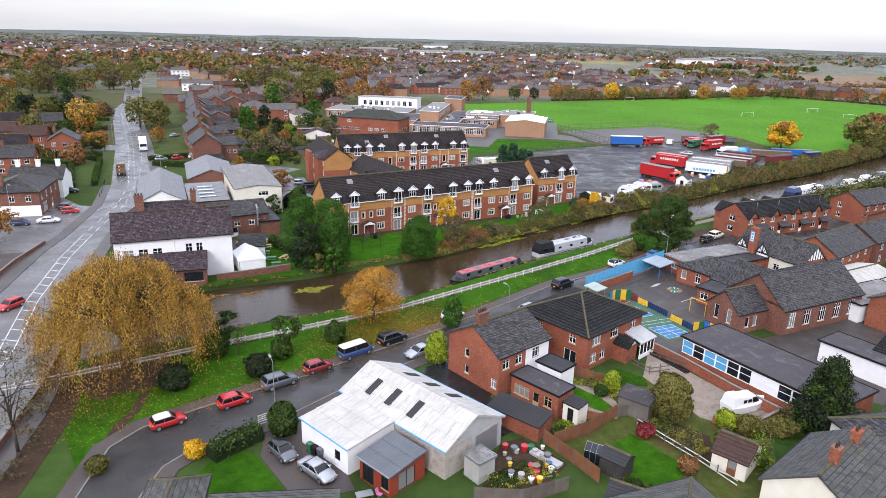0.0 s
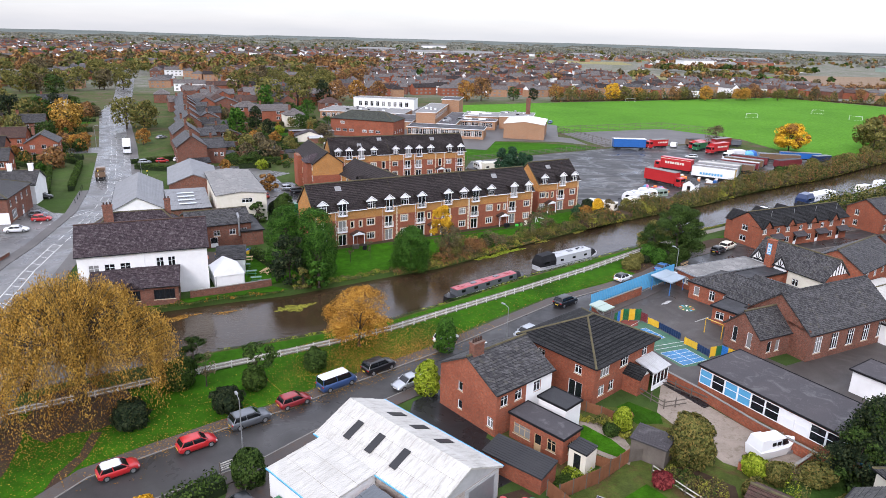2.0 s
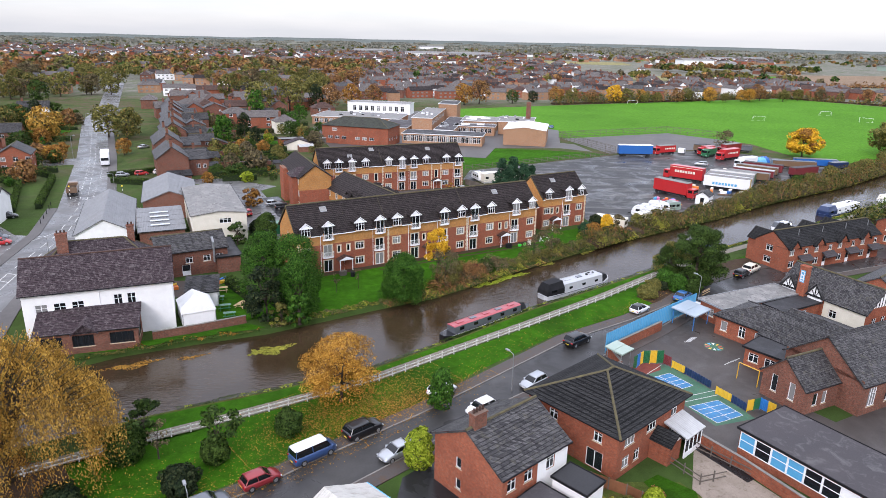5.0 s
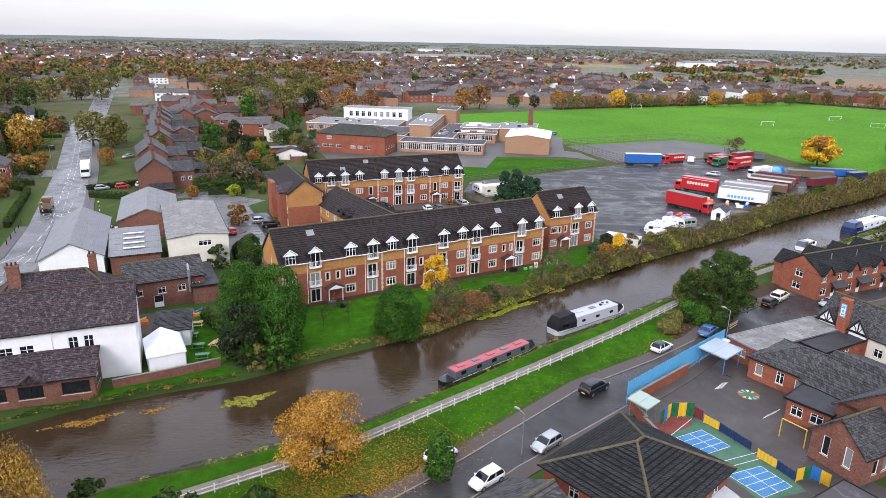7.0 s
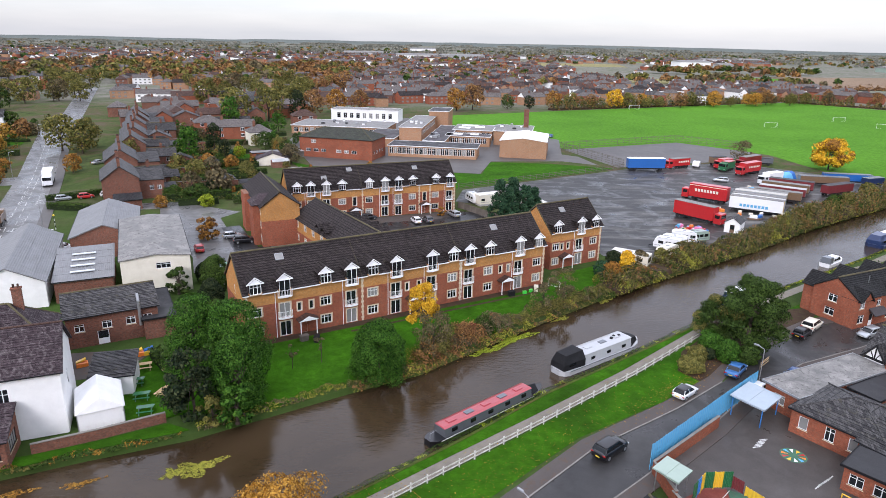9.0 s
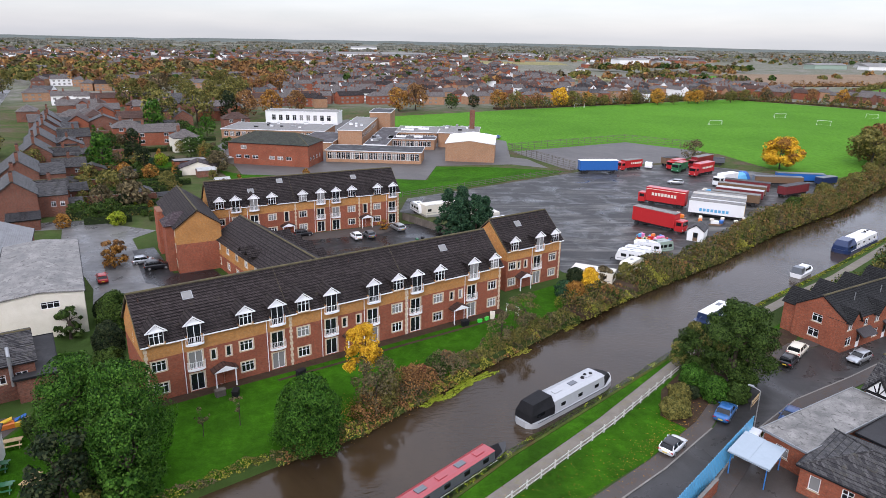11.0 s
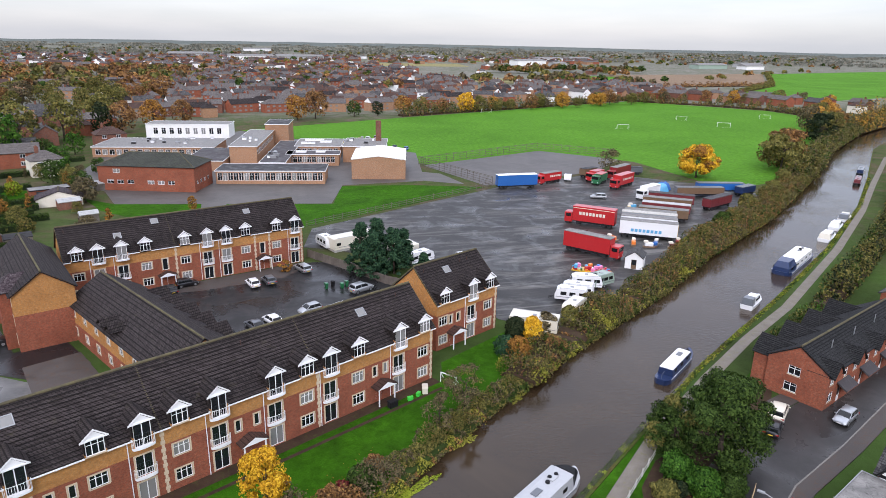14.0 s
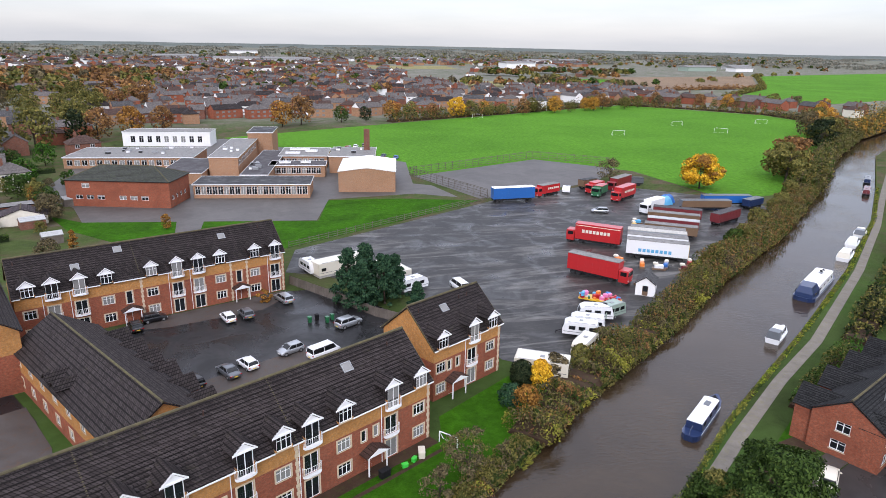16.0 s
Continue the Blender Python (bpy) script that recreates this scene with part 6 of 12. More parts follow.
terrace_house(-79.0, 177.5, 25, 15, "old red brick terraced house with slate roof and chimneys", 7)
terrace_house(-89.5, 202.5, 24.5, 18, "old red brick terraced house with a tall chimney", 8)
terrace_house(-98.2, 230.8, 24.5, 16, "red brick terraced house with a slate rear wing", 7)
terrace_house(-105.3, 250.4, 24, 19, "soot-stained brick terraced house facing the main road", 7)
terrace_house(-114.9, 275.3, 24, 13, "brick terraced house with pale ridge tiles", 7)
terrace_house(-119.9, 290.0, 24, 14, "brick terraced house among garden trees", 8)
terrace_house(-126.3, 306.0, 24, 20, "far brick terraced house on the main road", 8)
for px, py, yw, w, d, ze, zr, kr, lb in ((-76.5, 190.5, 25, 7.5, 6.0, 4.6, 6.6, "gable", "brick back house with a slate roof behind the terrace"), (-73.5, 197.5, 25, 6.0, 5.0, 2.8, 4.0, "lean", "low brick outhouse with a slate lean-to roof"), (-84.0, 219.5, 24, 8.0, 6.0, 4.8, 6.8, "gable", "brick rear house with a slate roof"), (-79.5, 225.5, 24, 6.5, 5.0, 2.8, 4.2, "gable_y", "small brick outbuilding with grey slates"), (-93.0, 237.5, 24, 8.5, 6.0, 4.6, 6.8, "gable", "brick back house with a slate roof and chimney"), (-100.0, 257.0, 24, 9.0, 6.5, 4.8, 7.0, "gable_y", "gabled brick back house behind the main road"), (-92.0, 252.0, 24, 7.0, 4.5, 2.8, 4.0, "lean", "long brick lean-to with a slate roof"), (-106.0, 276.0, 24, 10.0, 7.0, 4.8, 7.2, "gable", "brick house with a slate roof among outbuildings"), (-98.0, 312.0, 22, 22.0, 7.0, 3.0, 5.4, "gable", "long low brick range with a slate roof"), (-112.0, 318.0, 22, 12.0, 8.0, 4.8, 7.4, "gable_y", "gabled brick house beside the long range")):
    building("back_house", px, py, yw, w, d, ze, zr, "brick_old", "slate", lb, "house", kr, {"front": [(w * 0.3, 0.9, 1.0, 1.2, "two")] + ([(w * 0.7, 3.0, 1.0, 1.2, "two")] if ze > 4 else [])}, chimneys=((w * 0.5, d * 0.5, zr - 1.0, zr + 1.4, 0.7, 0.6, 2),) if ze > 4 else (), group="outbuildings behind the terraces")
building("garden_garage", -57.5, 239.8, 24, 9.4, 4.6, 2.6, 2.8, "brick_house", "felt_pale", "flat-roofed brick garage with a pale wet roof", "garage", "flat", {"front": [(5.0, 0.8, 1.0, 1.0, "two")]}, over=0.15)
building("garden_bungalow", -54.0, 231.4, 14, 10.5, 6.0, 2.2, 4.0, "render_cream", "slate_dark", "low dark-roofed bungalow with a cream gable", "bungalow", "gable_y", over=0.2)
building("garden_garage", -73.6, 171.5, 24, 6.0, 5.0, 2.4, 3.1, "brick_old", "felt_dark", "low flat-roofed garage at the terrace end", "garage", "lean", gutter="black")

cb = building("corner_shop", -101.5, 109.5, 14, 11.0, 15.5, 5.6, 8.0, "brick_old", "slate", "corner brick building with a grey hipped slate roof", "shop", "hip", {"front": [(2.2, 3.4, 1.1, 1.4, "two"), (5.5, 3.4, 1.1, 1.4, "two"), (8.8, 3.4, 1.1, 1.4, "two")], "right": grid_holes(4, 2.0, 3.6, (3.4,), 1.0, 1.4) + [(3.5, 0.5, 3.0, 2.0, "four"), (9.0, 0.05, 1.2, 2.1, "door")]}, chimneys=((3.2, 2.4, 6.2, 9.0, 0.9, 0.8, 2),))
part("shop_front", Mesh().box(-0.08, 11.08, -0.1, -0.003, 0, 2.5), "render_white", cb, "white painted ground floor")
building("shop_rear", -106.5, 126.5, 14, 12.0, 9.0, 4.8, 7.4, "render_white", "slate", "white-rendered cottage with slate roof and white chimneys", "house", "gable", chimneys=((1.5, 4.5, 6.6, 9.0, 1.0, 0.8, 2, "render_white"), (6.0, 4.5, 6.6, 9.0, 1.0, 0.8, 2, "render_white"), (10.5, 4.5, 6.6, 9.0, 1.0, 0.8, 2, "render_white")))
for px, py, yw, w, d, wall, roof, lb in ((-141, 171, 20, 12, 9, "brick_house", "tile_dark", "brick house behind clipped hedges"), (-128, 183, 22, 9, 10, "brick_house", "slate", "brick villa with a gabled slate roof"), (-144, 191, 20, 10, 10, "brick_house", "tile_brown", "brick house with a brown hipped roof"), (-158, 226, 22, 11, 9, "brick_old", "slate", "old brick villa among trees"),
                                        (-174, 224, 22, 12, 9, "brick_house", "tile_dark", "brick house in a leafy garden"), (-192, 303, 22, 13, 10, "render_white", "slate", "white-rendered gabled house beside the main road"), (-160, 198, 20, 11, 9, "brick_house", "tile_brown", "semi-detached brick house with brown tiles"), (-126, 152, 20, 10, 8, "brick_house", "slate", "brick house with white bargeboards")):
    building("house", px, py, yw, w, d, 5.3, 8.0, wall, roof, lb, "house", "gable" if w > 9.5 else "gable_y", {"front": grid_holes(3, 1.9, 3.2, (0.9, 3.3), 1.3, 1.3), "right": grid_holes(2, 2.2, 4.0, (0.9, 3.3), 1.1, 1.2)}, chimneys=((2.0, d / 2, 7.0, 9.4, 0.9, 0.6, 2),), group="houses west of the main road")

# ---- houses, shed and school south of the canal ----
bh = building("brick_house", 5.5, 36.4, 40, 8.8, 9.0, 5.4, 7.9, "brick_house", "slate", "two-storey red brick house with a mossy slate roof", "house", "gable",
              {"front": [(1.2, 3.4, 1.1, 1.2, "two"), (3.4, 3.4, 1.1, 1.2, "two"), (6.4, 3.4, 1.1, 1.3, "two")], "left": [(3.4, 3.2, 0.7, 1.1, "one"), (3.4, 0.9, 0.7, 1.1, "one"), (8.2, 0.9, 0.9, 1.2, "two")]}, chimneys=((1.2, 4.5, 6.6, 9.3, 1.5, 0.8, 4),))
part("white_render", Mesh().box(4.6, 8.83, -0.035, -0.003, 0.0, 3.35).box(4.6, 5.8, -0.035, -0.003, 3.353, 4.7).box(7.0, 8.83, -0.035, -0.003, 3.353, 4.7).box(4.6, 8.83, -0.035, -0.003, 4.703, 5.35), "render_white", bh, "white painted half of the wall")
building("house_extension", 7.1, 36.7, -46, 6.8, 3.0, 2.9, 3.0, "brick_house", "felt_roof", "flat-roofed brick extension with timber windows", "extension", "flat", {"front": [(1.6, 0.8, 2.2, 1.3, "three"), (5.4, 0.9, 1.1, 1.3, "two"), (3.7, 0.05, 0.9, 2.0, "door")], "right": [(1.4, 0.9, 0.9, 1.2, "two")]}, over=0.15, frame="timber_pale")
building("house_extension", 10.4, 39.0, -46, 3.6, 2.8, 3.5, 3.7, "render_white", "felt_dark", "white-rendered flat-roofed extension of the brick house", "extension", "flat", {"front": [(1.8, 1.0, 1.2, 1.1, "two")]}, over=0.12)
building("garden_store", 12.4, 31.6, -46, 2.0, 1.9, 2.4, 2.6, "render_cream", "felt_dark", "cream outhouse with a dark door", "outhouse", "lean", {"front": [(1.0, 0.05, 0.8, 1.9, "door")]}, over=0.1, frame="black")

dh = building("semi_detached_house", 17.5, 43.2, 41, 12.6, 11.4, 5.0, 7.9, "brick_house", "tile_black", "red brick semi-detached pair under one dark hipped roof", "house", "hip",
              {"front": [(2.0, 3.2, 1.8, 1.3, "three"), (6.0, 3.2, 1.7, 1.2, "three"), (10.4, 3.2, 1.2, 1.2, "two"), (1.6, 0.8, 1.2, 1.3, "two"), (3.6, 0.8, 1.0, 1.3, "two"), (10.6, 0.8, 1.4, 1.3, "two")], "left": [(3.4, 3.2, 1.1, 1.1, "two"), (8.8, 0.05, 2.0, 2.1, "french"), (9.0, 3.2, 1.0, 1.1, "two")]}, over=0.45, row=0.36, ridge="ridge_moss")
part("porch", Mesh().box(6.0, 8.4, -2.2, -0.003, 0, 2.4), "brick_house", dh, "brick porch")
part("porch_roof", Mesh().slope((5.8, 0, 2.3), (5.8, -2.5, 2.3), (7.2, -2.5, 3.4), (7.2, 0, 3.4), 5).slope((8.6, -2.5, 2.3), (8.6, 0, 2.3), (7.2, 0, 3.4), (7.2, -2.5, 3.4), 5), "tile_black", dh)
part("porch_gable", Mesh().poly([(6.0, -2.2, 2.4), (8.4, -2.2, 2.4), (7.2, -2.2, 3.3)]), "white_upvc", dh)
cons = part("conservatory", (lambda mb: [mb.box(8.6 + 0.85 * i, 8.7 + 0.85 * i, -2.6, -2.5, 0.6, 2.3) for i in range(5)] and mb.box(8.6, 12.1, -2.6, -2.5, 2.2, 2.4).box(8.6, 12.1, -2.62, -2.48, 0, 0.6).box(12.0, 12.1, -2.5, -0.003, 0, 0.6).box(12.0, 12.1, -2.5, -0.003, 2.2, 2.4))(Mesh()), "white_upvc", dh, "white conservatory frame")
part("pane", Mesh().box(8.62, 12.05, -2.55, -2.53, 0.6, 2.2).box(12.03, 12.05, -2.5, -0.1, 0.6, 2.2), "glass", cons)
part("conservatory_roof", Mesh().slope((8.5, -2.8, 2.4), (12.3, -2.8, 2.4), (12.3, 0, 3.2), (8.5, 0, 3.2), 2), "sheet_pale", dh)

ws = building("white_shed", -12.45, 31.65, -44.0, 15.8, 8.7, 3.45, 5.45, "render_aged", "sheet_white", "large white shed with a white profiled roof and dark rooflights", "warehouse", "gable", over=0.25, row=2.0, gutter="sky_blue", ridge=None)
pitch = math.degrees(math.atan2(2.0, 4.35))
for px, py in ((3.2, 1.95), (6.3, 1.95), (9.7, 1.95), (4.1, 6.75), (7.3, 6.75), (10.6, 6.75)):
    front = py < 4
    part("rooflight", Mesh().box(-0.42, 0.42, -1.1, 1.1, 0.06, 0.11), "felt_dark", ws, "dark grey rooflight", pose(px, py, 3.45 + 2.0 * (1.95 / 4.35), pitch if front else -pitch))
part("gable_cladding", Mesh().poly([(15.81, -0.2, 3.3), (15.81, 8.9, 3.3), (15.81, 4.35, 5.36)]).box(15.803, 15.86, 3.9, 8.5, 0.0, 3.2), "sheet_pale", ws, "pale blue-grey profiled gable cladding")
part("roller_door", Mesh().box(15.863, 15.9, 4.4, 7.9, 0.0, 2.9), "metal_grey", ws, "grey roller shutter door")
building("white_shed_wing", -16.05, 26.6, -44.5, 7.7, 6.1, 3.0, 3.55, "render_white", "sheet_white", "lower white wing of the shed with a blue-edged roof", "warehouse", "lean", {"front": [(6.0, 0.05, 1.0, 2.0, "door")]}, over=0.15, row=2.4, gutter="sky_blue", ridge=None)
building("garden_office", -9.35, 20.9, -44, 4.3, 4.6, 2.5, 3.1, "timber_red", "sheet_slate_blue", "red-stained timber garden room with a grey metal roof", "garden room", "lean", {"front": [(1.2, 0.05, 1.6, 2.0, "french"), (3.6, 0.6, 1.0, 1.4, "one")], "right": [(2.2, 0.05, 2.2, 2.0, "french")]}, over=0.3, row=3.0, ridge=None, frame="black", gutter="metal_grey")
building("render_store", 0.8, 21.6, -50, 2.1, 2.2, 2.3, 2.5, "concrete", "felt_pale", "small grey rendered store with a pale flat roof", "outhouse", "flat", over=0.1, gutter="metal_grey")
building("stone_roof_house", -25.6, 6.0, 8, 4.6, 9.6, 3.4, 5.0, "brick_old", "stone_slab_roof", "house with a grey-green stone slab hipped roof", "house", "hip")
building("stone_roof_house", -20.4, 4.6, 5, 10.6, 9.4, 3.2, 5.0, "brick_old", "stone_slab_roof", "long low house with a grey stone slab roof", "house", "gable", chimneys=())
building("bungalow", 16.5, 4.0, 20, 9.0, 10.5, 3.2, 5.6, "render_cream", "stone_slab_roof", "bungalow with a lichen-grey tiled hipped roof", "bungalow", "hip")
building("bungalow", 33.0, 9.6, 40, 11.0, 8.6, 4.2, 7.0, "render_cream", "stone_slab_roof", "cream house with a grey slab roof and brick chimneys", "house", "gable", {"front": grid_holes(2, 3.0, 4.6, (2.4,), 1.3, 1.2)}, chimneys=((3.0, 4.3, 6.0, 8.4, 0.9, 0.7, 2, "brick_house"), (8.0, 4.3, 6.0, 8.0, 0.9, 0.7, 2, "brick_house")))
building("bungalow", 41.0, 18.4, 10, 9.0, 8.0, 4.0, 6.4, "render_cream", "slate", "cream house with a mottled grey roof", "house", "hip")
building("garden_shed", 26.0, 23.2, -42, 3.4, 4.6, 2.1, 3.3, "render_cream", "tile_brown", "cream garden shed with a brown tiled roof", "shed", "gable", {"front": [(2.0, 0.05, 0.9, 1.9, "door")]}, over=0.2, frame="timber", gutter=None)
building("garden_shed", 19.2, 33.6, -38, 3.6, 2.6, 2.2, 2.6, "timber_grey", "felt_roof", "grey timber shed with a felt roof", "shed", "lean", over=0.15, gutter=None)
building("garden_shed", 14.4, 22.4, -42, 2.6, 2.2, 1.9, 2.5, "shed_dark", "felt_dark", "dark-stained timber garden shed on grass", "shed", "gable", over=0.12, gutter=None)
building("garden_shed", 13.2, 15.5, -30, 4.0, 3.2, 2.2, 3.2, "brick_house", "felt_dark", "brick outhouse with a dark felt roof", "shed", "gable", over=0.15, gutter=None)


def greenhouse(x, y, yaw):
    e = thing("greenhouse", x, y, 0, yaw, "small aluminium greenhouse on the lawn", "greenhouse")
    mb = Mesh()
    for i in range(4):
        px = 0.6 * i
        mb.tube((px, 0, 0), (px, 0, 1.4), 0.025, 0.025, 4).tube((px, 1.6, 0), (px, 1.6, 1.4), 0.025, 0.025, 4).tube((px, 0, 1.4), (px, 0.8, 2.0), 0.025, 0.025, 4).tube((px, 1.6, 1.4), (px, 0.8, 2.0), 0.025, 0.025, 4)
    mb.tube((0, 0.8, 2.0), (1.8, 0.8, 2.0), 0.025, 0.025, 4).tube((0, 0, 1.4), (1.8, 0, 1.4), 0.025, 0.025, 4).tube((0, 1.6, 1.4), (1.8, 1.6, 1.4), 0.025, 0.025, 4)
    part("frame", mb, "metal_grey", e)
    part("pane", Mesh().box(0, 1.8, 0, 0.01, 0.05, 1.4).box(0, 1.8, 1.59, 1.6, 0.05, 1.4).quad((0, 0, 1.4), (1.8, 0, 1.4), (1.8, 0.8, 2.0), (0, 0.8, 2.0)).quad((1.8, 1.6, 1.4), (0, 1.6, 1.4), (0, 0.8, 2.0), (1.8, 0.8, 2.0)), "glass", e)


greenhouse(13.2, 24.0, -30)

# school by the street
sb = building("classroom_block", 31.7, 47.8, -59, 21.0, 7.8, 3.1, 3.3, "brick_house", "felt_roof", "long flat-roofed school block with blue and white panels", "school building", "flat", over=0.25, gutter="black", skip=("front",))
for i in range(12):
    px = 0.1 + 1.74 * i
    kind = ("sky_blue", "glass", "sky_blue", "sky_blue", "glass", "glass", "white_upvc", "white_upvc", "glass", "glass", "sky_blue", "sky_blue")[i]
    fr = part("panel_frame", Mesh().box(px, px + 1.72, -0.06, 0.04, 0.9, 1.0).box(px, px + 1.72, -0.06, 0.04, 2.75, 2.85).box(px, px + 0.09, -0.06, 0.04, 1.0, 2.75).box(px + 1.63, px + 1.72, -0.06, 0.04, 1.0, 2.75).box(px + 0.09, px + 1.63, -0.05, 0.03, 1.9, 1.97), "white_upvc", sb)
    part("panel" if kind != "glass" else "pane", Mesh().box(px + 0.09, px + 1.63, -0.02, 0.01, 1.0, 1.9).box(px + 0.09, px + 1.63, -0.02, 0.01, 1.97, 2.75), kind, fr)
part("plinth", Mesh().box(0, 21, -0.03, 0.15, 0, 0.9).box(0, 21, -0.03, 0.15, 2.85, 3.1), "brick_house", sb)
brick_wall("school_wall", [(24.0, 66.0), (27.5, 50.9), (31.0, 45.2), (34.6, 38.0), (38.6, 31.6)], 1.3, "red brick wall of the school grounds", "brick_house")
brick_wall("school_wall", [(24.2, 65.6), (23.6, 70.2), (33.8, 78.6)], 1.5, "red brick wall along the playground", "brick_house")
flat("school_court", [(39, 51), (46, 54), (62, 62), (82, 62), (72, 40), (52, 36), (42, 44)], 0.0, 0.028, "school_tarmac", "wet tarmac behind the classroom block", "yard")
flat("school_yard", [(24.3, 66.5), (23.9, 70.6), (36.2, 81.2), (43.4, 87.5), (48, 80), (47, 66), (42, 60), (46, 54), (39, 51), (32, 47.5), (27.8, 51.5)], 0.0, 0.03, "school_tarmac", "worn brown tarmac school playground", "yard")
flat("court_green", [(26.6, 64.2), (29.6, 57.6), (31.6, 53.0), (36.9, 54.6), (36.4, 56.2), (34.4, 61.2), (31.4, 67.0), (30.2, 67.8), (29.8, 66.2)], 0.0, 0.036, "court_green", "painted green games court", "court")
for pts, c in (([(24.8, 66.2), (26.5, 64.4), (29.7, 66.2), (30.1, 67.9), (28.1, 68.0)], "court_red"), ([(27.1, 63.7), (30.6, 65.3), (32.5, 62.1), (29.2, 60.6)], "court_blue"), ([(30.1, 57.1), (34.2, 58.6), (35.8, 55.3), (32.1, 53.6)], "court_blue")):
    flat("court_panel", pts, 0.0, 0.042, c, "coloured games court panel", "court")
mk = Mesh()
for a, b, c, d in (((27.1, 63.7), (30.6, 65.3), (32.5, 62.1), (29.2, 60.6)), ((30.1, 57.1), (34.2, 58.6), (35.8, 55.3), (32.1, 53.6))):
    a, b, c, d = map(Vector, (a, b, c, d))
    for p, q in ((a, b), (b, c), (c, d), (d, a), (a.lerp(b, 0.5), d.lerp(c, 0.5)), (a.lerp(d, 0.5), b.lerp(c, 0.5)), (a.lerp(d, 0.25), b.lerp(c, 0.25)), (a.lerp(d, 0.75), b.lerp(c, 0.75))):
        strip(mk, [p, q], -0.035, 0.035, 0.042, 0.05)
for p, q in (((26.7, 64.2), (30.3, 67.6)), ((29.2, 58.9), (34.9, 61.0)), ((29.6, 58.0), (35.0, 60.0))):
    strip(mk, [Vector(p), Vector(q)], -0.04, 0.04, 0.036, 0.048)
for k in range(6):
    strip(mk, [Vector((36.0 + 0.28 * k, 74.7 + 0.28 * k)), Vector((37.0 + 0.28 * k, 74.9 + 0.28 * k))], -0.07, 0.07, 0.03, 0.04)
    strip(mk, [Vector((38.9 + 0.4 * k, 67.8 + 0.25 * k)), Vector((39.9 + 0.4 * k, 68.6 + 0.25 * k))], -0.05, 0.05, 0.03, 0.04)
flat("playground_circle", [(39.7 + 1.35 * math.cos(t * 0.314), 73.3 + 1.35 * math.sin(t * 0.314)) for t in range(20)], 0.0, 0.034, "court_green", "painted round map on the playground", "court")
for k in range(10):
    t = k * 0.63
    flat("playground_circle", [(39.7 + r_ * math.cos(t + u), 73.3 + r_ * math.sin(t + u)) for r_, u in ((0.5, 0), (1.2, -0.15), (1.2, 0.2))], 0.0, 0.04, ("red", "yellow", "white", "sky_blue", "orange")[k % 5], "painted patch of the playground map", "court")
solid("court_marking", mk, "line_white", "white court lines", "court marking", "structure")


def panel_row(name, pts, height, colours, label, step=1.9):
    e = thing(name, 0, 0, 0, 0, label, "fence", "playground panels")
    k = 0
    for a, b in zip(pts, pts[1:]):
        a, b = Vector(a), Vector(b)
        n = max(1, round((b - a).length / step))
        yaw = math.degrees(math.atan2(b.y - a.y, b.x - a.x))
        ln = (b - a).length / n
        for i in range(n):
            p = a.lerp(b, i / n)
            c = colours[k % len(colours)]
            part("post", Mesh().box(-0.04, 0.04, -0.04, 0.04, 0, height + 0.05), c, e, "", pose(p.x, p.y, 0, 0, 0, yaw))
            prof = [(0.05 + (ln - 0.1) * j / 20, 0.03 if j % 4 in (1, 2) else -0.02) for j in range(21)]
            mb = Mesh().loft([[(px, py, z) for px, py in prof] + [(px, py + 0.02, z) for px, py in reversed(prof)] for z in (height * 0.1, height)])
            part("panel", mb, c, e, "", pose(p.x, p.y, 0, 0, 0, yaw))
            k += 1
    return e


panel_row("playground_fence", [(23.5, 70.9), (36.4, 81.9), (42.0, 86.6)], 3.0, ["sky_blue"], "tall blue palisade fence of the school", 2.4)
panel_row("play_panels", [(26.0, 66.0), (27.8, 67.8), (30.6, 67.9)], 2.0, ["green", "play_blue", "yellow", "green", "yellow"], "yellow, green and blue climbing panels", 0.95)
panel_row("play_panels", [(30.6, 67.9), (31.3, 66.9)], 1.5, ["maroon"], "maroon playground panel beside the climbing frame", 1.2)
panel_row("play_panels", [(31.4, 66.8), (32.5, 65.1), (34.4, 61.3)], 1.1, ["yellow", "navy", "navy"], "low yellow and navy playground railings", 1.9)
panel_row("play_panels", [(34.5, 60.1), (35.6, 58.1), (36.5, 56.0)], 1.1, ["yellow", "navy"], "low yellow and navy railings by the court", 1.9)
panel_row("play_panels", [(36.5, 56.0), (38.3, 56.6), (39.4, 55.0)], 1.6, ["yellow", "green", "play_blue"], "coloured gate panels of the games court", 1.2)


def canopy(x, y, yaw, w, d, roof, label, post="metal_grey"):
    e = thing("canopy", x, y, 0, yaw, label, "shelter")
    for px in (0.1, w - 0.1):
        for py in (0.1, d - 0.1):
            part("post", Mesh().tube((px, py, 0), (px, py, 2.5), 0.06, 0.06, 6), post, e)
    part("roof", Mesh().slope((0 - 0.2, -0.2, 2.45), (w + 0.2, -0.2, 2.45), (w + 0.2, d + 0.2, 2.75), (-0.2, d + 0.2, 2.75), 2), roof, e)


canopy(38.6, 78.4, 40, 4.4, 3.6, "canopy_blue", "blue-grey sheet canopy beside the school", "play_blue")
canopy(24.2, 65.8, 42, 2.4, 2.3, "pale_green", "pale green play shelter roof")


